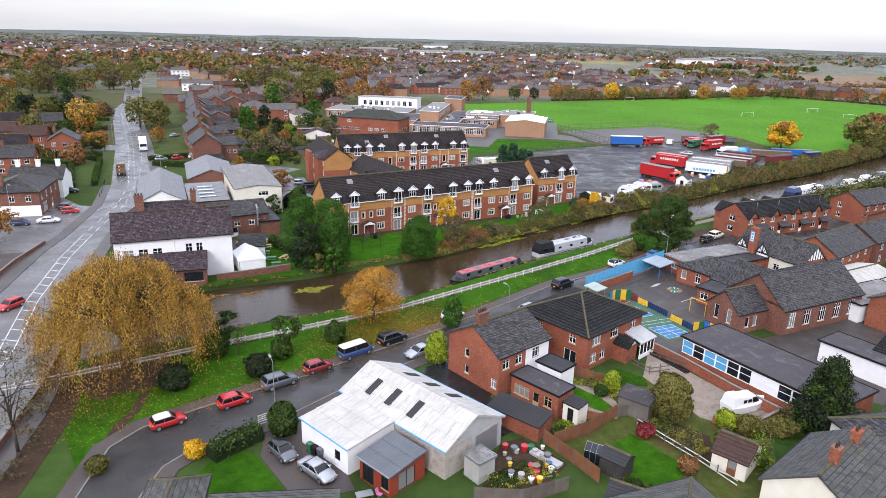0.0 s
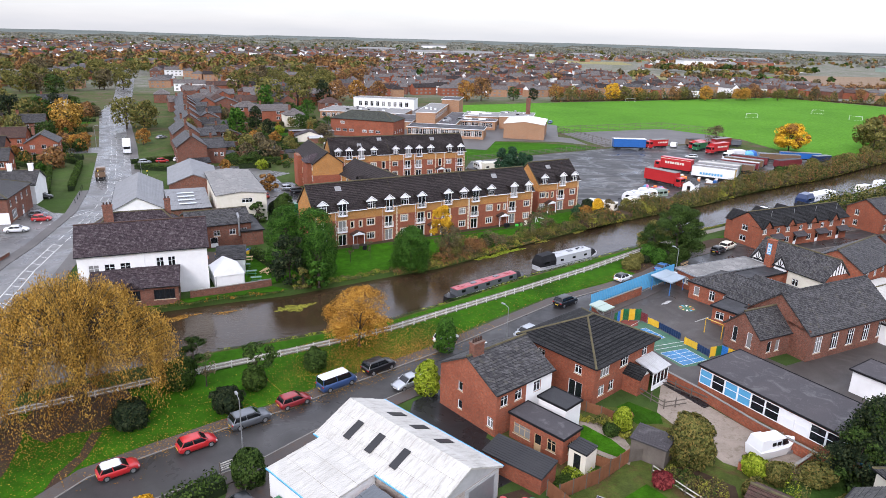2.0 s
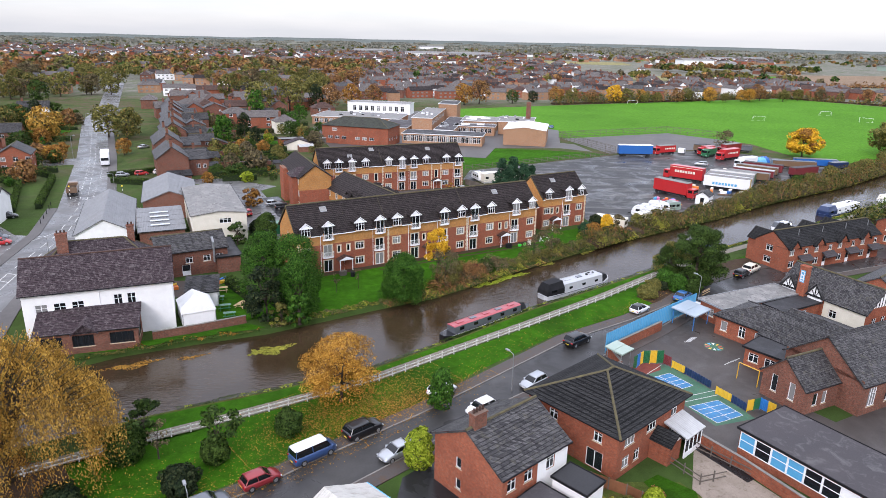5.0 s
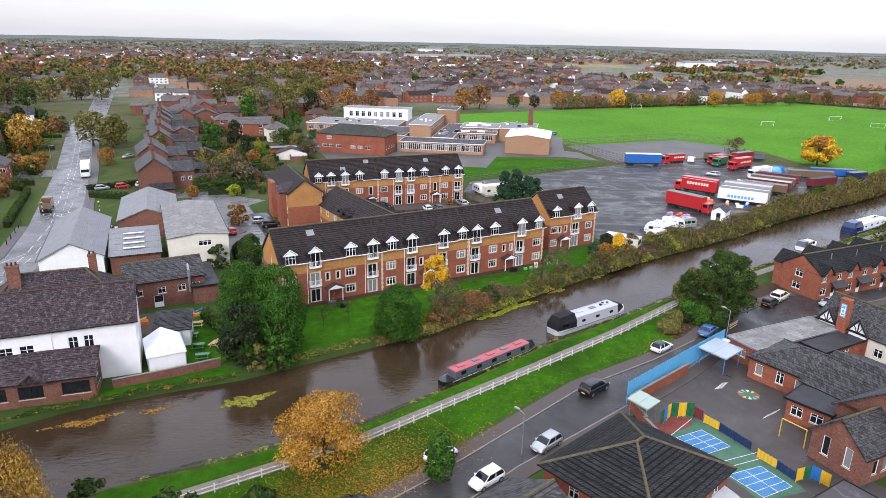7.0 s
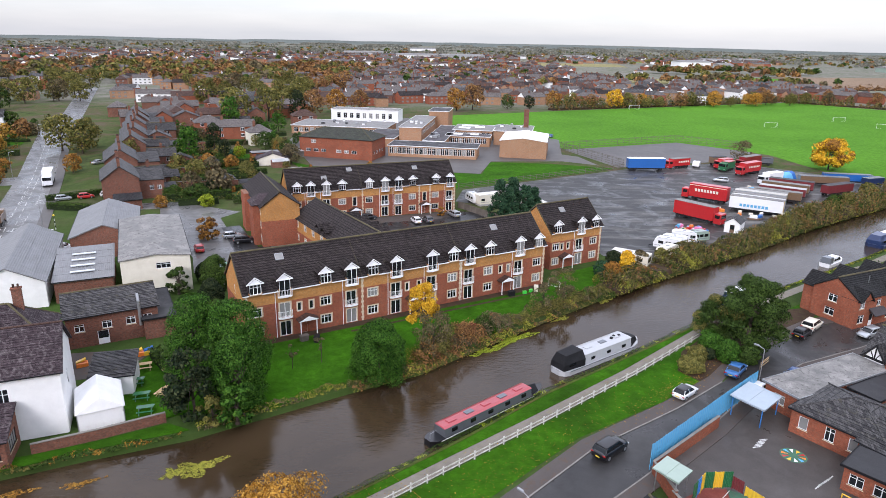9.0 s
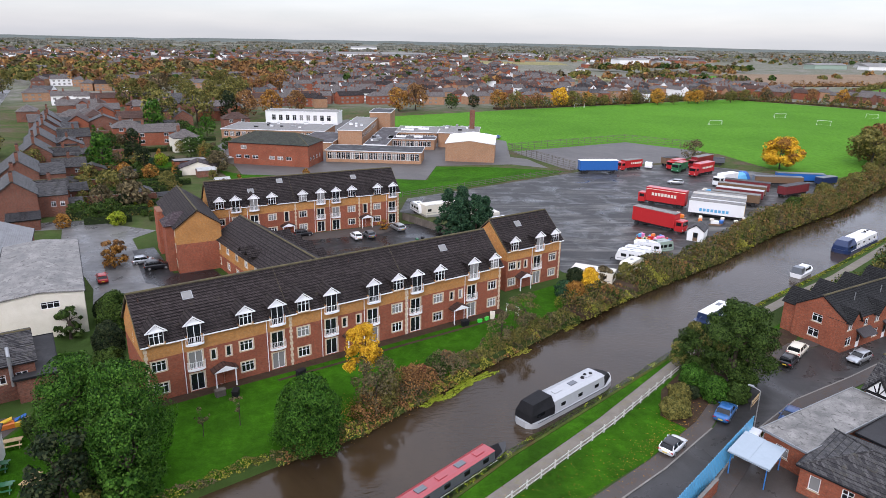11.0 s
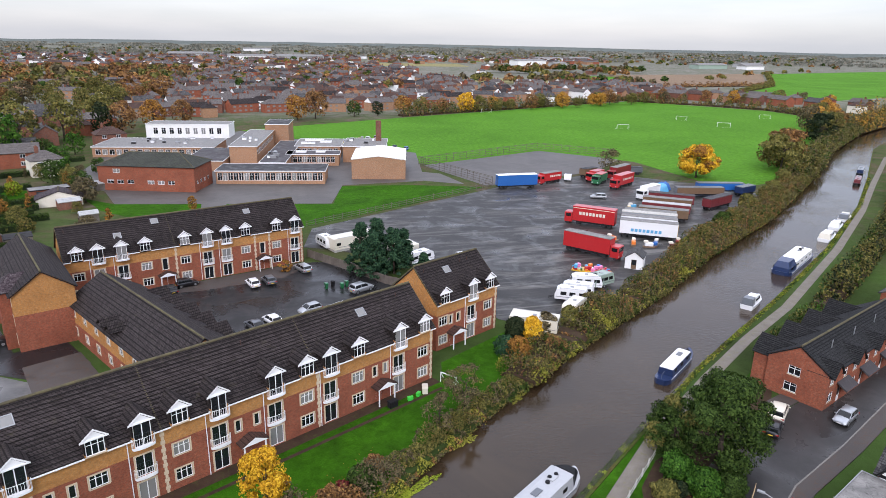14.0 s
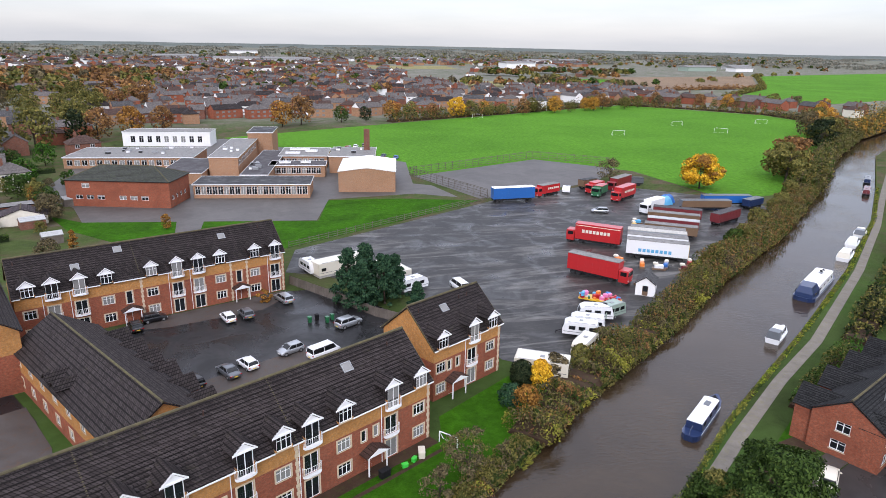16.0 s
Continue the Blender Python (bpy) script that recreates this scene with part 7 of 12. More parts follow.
def goal_frame(x, y, yaw, w, h, material, label, deep=0.0, group="goals"):
    e = thing("goal", x, y, 0, yaw, label, "goal", group)
    mb = Mesh().tube((0, 0, 0), (0, 0, h), 0.06, 0.06, 6).tube((w, 0, 0), (w, 0, h), 0.06, 0.06, 6).tube((0, 0, h), (w, 0, h), 0.06, 0.06, 6)
    if deep:
        mb.tube((0, 0, h), (0, deep, 0), 0.04, 0.04, 5).tube((w, 0, h), (w, deep, 0), 0.04, 0.04, 5).tube((0, deep, 0), (w, deep, 0), 0.04, 0.04, 5)
    part("frame", mb, material, e)


goal_frame(38.95, 64.2, -57, 2.8, 2.3, "yellow", "yellow playground goal frame")
building("school_front_block", 43.4, 80.0, 24.5, 16.4, 4.3, 3.0, 3.2, "brick_house", "felt_pale", "flat-roofed brick school block with a pale stained roof", "school building", "flat", {"left": [(2.0, 1.0, 1.4, 1.2, "two")], "front": [(2.0, 0.9, 1.2, 1.4, "two")]}, over=0.35, gutter="metal_grey")
building("school_link_block", 52.6, 79.8, 27, 9.6, 3.0, 2.8, 3.0, "brick_house", "felt_dark", "low dark flat-roofed link between the school and the house", "school building", "flat", {"front": [(1.6, 0.05, 1.6, 2.0, "french"), (5.0, 0.9, 1.4, 1.2, "two")]}, over=0.4, gutter="black")
building("school_slate_block", 41.6, 78.0, -55, 9.6, 8.8, 3.0, 4.9, "brick_house", "slate", "brick schoolroom under a low grey slate roof", "school building", "hip", {"front": [(1.4, 0.9, 1.0, 1.5, "one"), (4.2, 0.9, 1.0, 1.6, "two"), (6.6, 0.9, 1.0, 1.5, "one")]}, ridge="slate")
building("school_rear_block", 45.2, 71.8, -61, 8.4, 13.4, 2.95, 5.25, "brick_house", "slate", "wide slate-roofed classroom block of the school", "school building", "gable", {"front": [(6.6, 0.9, 1.2, 1.3, "two")]}, ridge="slate")
building("school_flat_block", 41.4, 67.9, -51, 4.8, 4.4, 2.7, 2.8, "brick_house", "felt_dark", "dark flat-roofed brick classroom annexe", "school building", "flat", {"front": [(1.2, 0.9, 1.3, 1.2, "two"), (3.4, 0.9, 1.4, 1.2, "two")]}, over=0.3, gutter="black")
hall = building("school_hall", 49.2, 55.2, 25, 18.0, 10.2, 4.2, 8.2, "brick_old", "slate", "Victorian brick school hall under a tall slate roof", "school building", "gable", {"front": [(2.0 + 3.4 * i, 1.0, 1.5, 2.4, "three") for i in range(5)], "left": [(5.1, 2.0, 0.8, 2.6, "one")]}, ridge="slate")
building("school_hall_wing", 42.6, 55.3, 24.5, 6.6, 5.8, 3.5, 6.2, "brick_old", "slate", "small slate-roofed gabled wing of the school hall", "school building", "gable", {"front": [(2.0, 0.9, 0.8, 1.6, "one"), (3.6, 0.9, 0.8, 1.6, "one")], "left": [(1.7, 1.2, 0.8, 2.2, "one"), (4.1, 1.2, 0.8, 2.2, "one")]})
td = building("tudor_house", 57.5, 90.2, -64.4, 14.2, 6.6, 3.7, 6.9, "brick_house", "slate", "long low house with black and white gables and grey slates", "house", "gable", {"front": [(9.2, 1.0, 1.2, 1.2, "two")], "right": [(2.2, 0.9, 1.0, 1.6, "two"), (4.4, 0.9, 1.0, 1.6, "two")]}, chimneys=((3.9, -0.45, 0.0, 7.9, 1.3, 0.9, 0, "brick_house"),))
part("rendered_wall", Mesh().box(7.6, 8.58, -0.03, -0.003, 0.0, 3.5).box(9.82, 14.15, -0.03, -0.003, 0.0, 3.5).box(8.58, 9.82, -0.03, -0.003, 0.0, 0.98).box(8.58, 9.82, -0.03, -0.003, 2.22, 3.5), "render_cream", td, "cream rendered stretch of wall")
for px in (0.3, 4.9):
    part("front_gable", Mesh().poly([(px, -0.3, 3.6), (px + 2.4, -0.3, 3.6), (px + 1.2, -0.3, 5.2)]).box(px, px + 2.4, -0.3, -0.003, 2.9, 3.6), "render_white", td, "white gable")
    tb = Mesh().box(px, px + 2.4, -0.36, -0.302, 3.5, 3.64).box(px + 1.12, px + 1.28, -0.36, -0.302, 3.64, 5.0)
    for sx in (-1, 1):
        cx = px + 1.2
        tb.loft([[(cx + sx * 0.12, -0.36, 3.64), (cx + sx * 0.24, -0.36, 3.64), (cx + sx * 0.24, -0.302, 3.64), (cx + sx * 0.12, -0.302, 3.64)], [(cx + sx * 0.5, -0.36, 4.4), (cx + sx * 0.62, -0.36, 4.4), (cx + sx * 0.62, -0.302, 4.4), (cx + sx * 0.5, -0.302, 4.4)]])
        tb.loft([[(cx + sx * 1.5, -0.5, 3.3), (cx + sx * 1.5, -0.42, 3.3), (cx, -0.42, 5.36), (cx, -0.5, 5.36)], [(cx + sx * 1.5, -0.5, 3.5), (cx + sx * 1.5, -0.42, 3.5), (cx, -0.42, 5.56), (cx, -0.5, 5.56)]])
    part("timbering", tb, "black", td, "black half-timbering")
    part("gable_roof", Mesh().slope((px - 0.3, 3.0, 3.4), (px - 0.3, -0.5, 3.4), (px + 1.2, -0.5, 5.5), (px + 1.2, 3.0, 5.5), 7).slope((px + 2.7, -0.5, 3.4), (px + 2.7, 3.0, 3.4), (px + 1.2, 3.0, 5.5), (px + 1.2, -0.5, 5.5), 7), "slate", td)
part("end_gable", Mesh().poly([(14.22, 0.6, 4.2), (14.22, 6.0, 4.2), (14.22, 3.3, 6.75)]), "render_white", td, "white timbered gable end")
for k in range(7):
    yy = 1.2 + 0.7 * k
    part("timber_stud", Mesh().box(14.225, 14.28, yy - 0.07, yy + 0.07, 4.2, 4.2 + 2.5 * (1 - abs(yy - 3.3) / 2.75)), "black", td)
part("wall_sign", Mesh().box(3.5, 4.3, -0.96, -0.91, 5.2, 7.2), "sky_blue", td, "pale blue sign on the chimney breast")
part("sign_panel", Mesh().box(3.6, 4.2, -0.98, -0.962, 5.35, 7.05), "white", td, "white panel with faded blue marks")
part("sign_mark", Mesh().box(3.68, 4.12, -0.99, -0.982, 6.5, 6.9).box(3.75, 4.05, -0.99, -0.982, 5.9, 6.3).box(3.68, 4.12, -0.99, -0.982, 5.5, 5.72), "sky_blue", td)

for i in range(4):
    ux, uy = 66.2 + 6.75 * i * math.cos(radians(23.5)), 105.4 + 6.75 * i * math.sin(radians(23.5))
    rh = building("terraced_house", ux, uy, 23.5, 6.74, 7.4, 4.9, 7.3, "brick_house", "tile_black", "modern red brick terraced house with a dark tiled roof" if i else "end-terrace red brick house with a dark tiled roof", "house", "gable",
                  {"front": [(1.3, 3.2, 1.2, 1.2, "two"), (5.2, 3.2, 1.0, 1.1, "two"), (1.5, 0.8, 1.4, 1.3, "two"), (4.0, 0.05, 0.95, 2.0, "door")], "left": [(3.4, 3.2, 1.5, 1.2, "two"), (3.2, 0.9, 1.6, 1.2, "two")] if i == 0 else []}, over=0.12, row=0.33, group="modern terrace")
    part("front_gable", Mesh().poly([(0.3, -0.5, 4.7), (2.7, -0.5, 4.7), (1.5, -0.5, 6.2)]), "brick_house", rh)
    part("gable_roof", Mesh().slope((0.0, 2.6, 4.5), (0.0, -0.7, 4.5), (1.5, -0.7, 6.3), (1.5, 2.6, 6.3), 6).slope((3.0, -0.7, 4.5), (3.0, 2.6, 4.5), (1.5, 2.6, 6.3), (1.5, -0.7, 6.3), 6), "tile_black", rh)
    part("front_canopy", Mesh().slope((3.0, -1.3, 2.2), (6.4, -1.3, 2.2), (6.4, 0.0, 3.0), (3.0, 0.0, 3.0), 4), "felt_roof", rh)
    part("rear_wing", Mesh().box(0.4, 4.0, 7.403, 9.4, 0, 4.6), "brick_house", rh, "brick rear wing towards the canal")
    part("rear_gable", Mesh().poly([(4.0, 9.401, 4.6), (0.4, 9.401, 4.6), (2.2, 9.401, 6.3)]), "brick_house", rh)
    part("rear_roof", Mesh().slope((0.15, 9.65, 4.4), (0.15, 4.6, 4.4), (2.2, 4.6, 6.5), (2.2, 9.65, 6.5), 6).slope((4.25, 4.6, 4.4), (4.25, 9.65, 4.4), (2.2, 9.65, 6.5), (2.2, 4.6, 6.5), 6), "tile_black", rh)
    part("flue_pipe", Mesh().tube((5.0, 2.1, 6.0), (5.0, 2.1, 7.4), 0.06, 0.06, 6), "metal_grey", rh)
building("brick_house", 70.6, 78.4, 37, 15.0, 9.0, 5.0, 7.8, "brick_house", "slate", "red brick house with a plain grey slate roof", "house", "gable", {"left": [(3.0, 3.2, 1.0, 1.2, "two")], "front": grid_holes(4, 2.0, 3.4, (0.9, 3.3), 1.1, 1.3)})
building("brick_house", 84.0, 88.0, 30, 13.0, 9.0, 5.0, 7.6, "brick_old", "slate", "brick terraced houses with slate roofs", "house", "gable", {"front": grid_holes(4, 1.8, 3.1, (0.9, 3.3), 1.1, 1.3)}, chimneys=((2, 4.5, 7, 9, 0.9, 0.6, 3), (11, 4.5, 7, 9, 0.9, 0.6, 3)))
building("brick_house", 100.5, 119.0, 25, 13.0, 8.5, 5.0, 7.4, "brick_house", "slate", "brick house with white windows facing the canal", "house", "gable", {"left": [(2.6, 3.2, 1.0, 1.3, "two"), (2.6, 0.8, 1.0, 1.3, "two")], "front": grid_holes(4, 1.8, 3.1, (0.9, 3.3), 1.1, 1.3)})
for i, (px, py, yw, w, d, ze, zr, wall, roof, rk, lb) in enumerate(((66.0, 68.5, 28, 15, 6.5, 3.0, 3.8, "render_white", "sheet_white", "gable", "white-roofed workshop with pale rendered walls"), (64.0, 60.5, 25, 14, 6.0, 3.0, 3.4, "render_white", "felt_pale", "flat", "white flat-roofed shed beside the houses"), (69.0, 52.0, 28, 12, 9, 4.6, 7.0, "brick_house", "slate", "gable", "brick house with a slate roof behind the school"),
                                                       (50.5, 47.5, -58, 13, 4.6, 3.0, 3.2, "render_white", "felt_roof", "flat", "white flat-roofed annexe behind the classrooms"), (56.0, 44.5, -58, 18, 8.0, 3.2, 5.2, "render_white", "tile_black", "gable", "low white building with a dark tiled roof"), (44.5, 26.5, -50, 13, 7, 2.8, 4.4, "brick_old", "slate", "gable", "slate-roofed old brick outbuilding by gardens"), (84, 70, 30, 14, 8, 5, 7.6, "brick_house", "slate", "gable", "brick house with a slate roof"), (98, 100, 28, 26, 9, 5, 7.6, "brick_old", "slate", "gable", "row of old brick houses with slate roofs"), (118, 124, 28, 24, 9, 5, 7.5, "brick_house", "tile_dark", "gable", "row of brick houses beyond the towpath gardens"), (140, 150, 35, 22, 9, 5, 7.4, "brick_house", "slate", "gable", "brick houses above the canal"))):
    building("house" if ze > 4 else "outbuilding", px, py, yw, w, d, ze, zr, wall, roof, lb, "house" if ze > 4 else "outbuilding", rk, {"front": grid_holes(max(2, int(w / 3.6)), 1.8, 3.3, (0.9, 3.3) if ze > 4 else (0.9,), 1.1, 1.2)} if ze > 3.1 else {}, chimneys=((2, d / 2, zr - 0.6, zr + 1.6, 0.9, 0.6, 2),) if ze > 4 else ())

# ---- large school across the playing field ----
building("school_brick_block", -43.4, 251.4, -17.5, 27.5, 13.0, 7.0, 10.0, "brick_red", "school_tile", "two-storey red brick school block with a hipped slate roof", "school building", "hip", {"front": [(3.4 + 2.9 * i, 2.0, 1.9, 1.1, "two") for i in (0, 1, 2, 4, 5, 6)] + [(5.4, 5.0, 2.0, 1.2, "two")], "right": [(2.0 + 2.6 * i, 2.0, 1.2, 1.1, "two") for i in range(4)]}, row=0.5)
building("school_classrooms", -12.2, 253.8, -10, 32.0, 11.5, 3.9, 4.0, "brick_pink", "felt_dark", "long single-storey classroom block with a band of windows", "school building", "flat", {"front": [(1.2 + 1.55 * i, 1.1, 1.4, 2.3, "two") for i in range(20)]}, over=0.3, row=0.5, gutter="white_upvc", sill=None)
building("school_sports_hall", 28.2, 254.2, -12, 16.8, 22.0, 6.3, 7.4, "brick_pink", "render_white", "buff brick sports hall with a curved white roof", "school building", "gable_y", over=0.2, row=2.0, ridge=None)
building("school_white_block", -46.0, 356.0, -10, 34.5, 11.0, 5.7, 5.9, "render_white", "felt_pale", "white rendered two-storey school block", "school building", "flat", {"front": [(4.0 + 3.3 * i, 1.6, 1.8, 2.6, "two") for i in range(9)]}, over=0.15, gutter="white_upvc")
building("school_middle_block", -9.2, 281.5, -9, 9.0, 42.0, 6.8, 7.0, "brick_pink", "felt_pale", "long two-storey brick school block with a flat roof", "school building", "flat", {"right": [(2.4 + 3.2 * i, 3.9, 2.6, 1.8, "three") for i in range(12)]}, over=0.25, gutter="white_upvc")
building("school_stair_tower", 3.0, 322.0, -9, 9.0, 17.0, 9.0, 9.2, "brick_pink", "felt_dark", "taller brick stair block of the school", "school building", "flat", over=0.25, gutter="white_upvc")
building("school_west_block", -57.0, 308.0, -9, 42.0, 22.0, 3.6, 3.8, "brick_pink", "felt_pale", "low flat-roofed west block of the school", "school building", "flat", {"front": [(2.0 + 2.4 * i, 0.9, 1.8, 1.9, "two") for i in range(16)]}, over=0.3, gutter="white_upvc")
building("school_link_block", -23.5, 276.0, -10, 12.5, 26.0, 3.3, 3.5, "brick_pink", "felt_roof", "low linking block of the school", "school building", "flat", over=0.3, gutter="white_upvc")
building("school_court_block", 0.6, 265.6, -10, 7.6, 46.0, 3.9, 4.1, "brick_pink", "felt_roof", "long low spine of the school with a flat roof", "school building", "flat", {"right": [(20.0 + 2.2 * i, 1.0, 1.9, 2.0, "two") for i in range(11)]}, over=0.35, gutter="white_upvc")
building("school_court_block", 9.4, 280.4, -10, 17.6, 7.6, 3.9, 4.1, "brick_pink", "felt_roof", "flat-roofed school block across the courtyard", "school building", "flat", {"front": [(1.2 + 1.6 * i, 1.2, 1.4, 2.0, "two") for i in range(10)]}, over=0.35, gutter="white_upvc", sill=None)
building("school_court_block", 13.2, 297.6, -10, 16.4, 18.0, 4.0, 4.2, "brick_pink", "felt_pale", "wide flat-roofed school block behind the courtyard", "school building", "flat", {"front": [(1.4 + 1.9 * i, 1.2, 1.6, 2.0, "two") for i in range(8)]}, over=0.35, gutter="white_upvc", sill=None)
for k, (rx, ry, rw, rd) in enumerate(((15.6, 301.0, 5.0, 2.0), (22.8, 303.6, 4.2, 2.2), (17.6, 308.6, 7.0, 1.8), (12.6, 282.4, 3.6, 1.6), (19.4, 281.6, 3.2, 1.6))):
    rl2 = thing("lantern_light", rx, ry, 4.12 if k > 2 else 4.22, -10, "white-framed lantern rooflight on a flat roof", "rooflight", "school rooflights")
    part("frame", Mesh().box(0, rw, 0, 0.12, 0, 0.6).box(0, rw, rd - 0.12, rd, 0, 0.6).box(0, 0.12, 0.12, rd - 0.12, 0, 0.6).box(rw - 0.12, rw, 0.12, rd - 0.12, 0, 0.6), "white_upvc", rl2)
    part("pane", Mesh().box(0.12, rw - 0.12, 0.12, rd - 0.12, 0.42, 0.5), "glass_curtain", rl2)
bo = building("school_boiler_house", 29.0, 284.0, -12, 15.0, 20.0, 5.6, 5.8, "brick_pink", "felt_pale", "flat-roofed kitchen and boiler block of the school", "school building", "flat", over=0.3, gutter="white_upvc")
part("boiler_chimney", Mesh().box(11.0, 13.0, 14.0, 16.0, 5.0, 13.0), "brick_old", bo, "square red brick boiler chimney")
rng = random.Random(5)
for nm, x0, y0, n in (("a", 3.4, 271, 8), ("b", -50, 310, 12), ("c", -5, 286, 5), ("d", 31, 288, 7)):
    for i in range(n):
        e = thing("roof_vent", x0 + rng.uniform(0, {"a": 3.6, "b": 34, "c": 5, "d": 11}[nm]), y0 + rng.uniform(0, 14), {"a": 4.05, "b": 3.65, "c": 6.9, "d": 5.7}[nm], -10, "boxy roof vent or rooflight on a flat roof", "roof vent", "roof vents")
        w = rng.uniform(0.6, 1.6)
        part("box", Mesh().soft_box(-w / 2, w / 2, -0.5, 0.5, 0, 0.7, 0.06), rng.choice(["metal_grey", "white_upvc", "felt_dark"]), e)
        part("cap", Mesh().box(-w / 2 - 0.08, w / 2 + 0.08, -0.58, 0.58, 0.703, 0.8), "metal_grey", e)


# ---- vehicles ----
CARS = {  # length, width, height, bonnet length, boot length, belt height, nose height
    "hatch": (3.9, 1.68, 1.48, 0.95, 0.12, 0.92, 0.72), "mini": (3.75, 1.68, 1.42, 0.95, 0.1, 0.9, 0.75), "saloon": (4.5, 1.75, 1.42, 1.15, 0.75, 0.92, 0.7),
    "suv": (4.5, 1.85, 1.68, 1.1, 0.12, 1.08, 0.9), "estate": (4.6, 1.78, 1.5, 1.1, 0.1, 0.95, 0.72), "van": (4.9, 1.9, 1.95, 0.75, 0.05, 1.15, 0.95)}


def car_meshes(kind):
    ln, w, h, bonnet, boot, belt, nose = CARS[kind]
    a, w = ln / 2, w / 2

    def ring(x, k, z0, z1):
        half = [(0.86, z0), (0.97, z0 + 0.1), (1.0, z0 * 0.45 + z1 * 0.55), (0.975, z1 - 0.13), (0.88, z1 - 0.02), (0.5, z1 + 0.02)]
        return [(x, -w * k * a_, z) for a_, z in half] + [(x, w * k * a_, z) for a_, z in reversed(half)]
    zb = belt if boot < 0.3 else belt - 0.02
    body = Mesh().loft([ring(-a, 0.8, 0.42, zb - 0.25), ring(-a + 0.06, 0.9, 0.32, zb - 0.1), ring(-a + 0.22, 0.97, 0.24, zb - 0.02), ring(-a + 0.6, 1.0, 0.2, zb), ring(0, 1.0, 0.18, belt), ring(a - bonnet - 0.15, 1.0, 0.18, belt - 0.01), ring(a - bonnet * 0.55, 0.99, 0.19, (belt + nose) / 2 + 0.06), ring(a - 0.4, 0.95, 0.21, nose + 0.05), ring(a - 0.12, 0.87, 0.26, nose - 0.06), ring(a, 0.74, 0.34, nose - 0.22)])
    x0, x1 = -a + boot + 0.08, a - bonnet
    rake_b, rake_f = (0.34, 0.72) if kind != "van" else (0.1, 0.45)
    if kind == "saloon":
        rake_b = 0.62
    q = lambda xa, xb, k, z: [(xa, -w * k, z), (xb, -w * k, z), (xb, w * k, z), (xa, w * k, z)]  # noqa: E731
    cabin = Mesh().loft([q(x0, x1, 0.9, belt - 0.03), q(x0 + rake_b * 0.5, x1 - rake_f * 0.55, 0.84, belt + (h - belt) * 0.55), q(x0 + rake_b, x1 - rake_f, 0.75, h - 0.1)])

    def cap(xa, xb, k, z, c):
        return [(xa + c, -w * k, z), (xb - c, -w * k, z), (xb, -w * k + c, z), (xb, w * k - c, z), (xb - c, w * k, z), (xa + c, w * k, z), (xa, w * k - c, z), (xa, -w * k + c, z)]
    roof = Mesh().loft([cap(x0 + rake_b - 0.1, x1 - rake_f + 0.12, 0.79, h - 0.14, 0.12), cap(x0 + rake_b, x1 - rake_f - 0.02, 0.73, h - 0.05, 0.15), cap(x0 + rake_b + 0.2, x1 - rake_f - 0.25, 0.56, h, 0.18)])
    pil = Mesh()
    for sgn in (-1, 1):
        for xa, xb in ((x0, x0 + rake_b), (x1, x1 - rake_f), ((x0 + x1) / 2 - 0.1, (x0 + rake_b + x1 - rake_f) / 2)):
            pil.tube((xa, sgn * w * 0.9, belt - 0.02), (xb, sgn * w * 0.765, h - 0.09), 0.055, 0.05, 5)
        pil.loft([[(x0 - 0.02, sgn * w * 0.9, belt - 0.03), (x0 + 0.42, sgn * w * 0.905, belt - 0.03), (x0 + rake_b + 0.3, sgn * w * 0.765, h - 0.1), (x0 + rake_b - 0.05, sgn * w * 0.765, h - 0.1)], [(x0 - 0.02, sgn * w * 0.87, belt - 0.03), (x0 + 0.42, sgn * w * 0.87, belt - 0.03), (x0 + rake_b + 0.3, sgn * w * 0.735, h - 0.1), (x0 + rake_b - 0.05, sgn * w * 0.735, h - 0.1)]])
    lamp = Mesh().soft_box(-0.03, 0.06, -0.2, 0.2, -0.07, 0.07, 0.02)
    mir = Mesh().soft_box(-0.08, 0.08, -0.1, 0.1, -0.06, 0.06, 0.02)
    r = 0.32 if kind not in ("suv", "van") else 0.36
    tyre = Mesh().tube((0, -0.1, 0), (0, 0.1, 0), r, r, 14)
    rim = Mesh().tube((0, -0.115, 0), (0, 0.115, 0), r * 0.62, r * 0.62, 10)
    plate = Mesh().box(-0.012, 0.012, -0.26, 0.26, -0.06, 0.06)
    return {"body": body.mesh("body", True), "cabin": cabin.mesh("glazing"), "roof": roof.mesh("roof", True), "pillar": pil.mesh("pillars"), "lamp": lamp.mesh("lamp"), "mirror": mir.mesh("mirror"), "tyre": tyre.mesh("tyre"), "rim": rim.mesh("rim"), "plate": plate.mesh("number_plate"), "r": r}


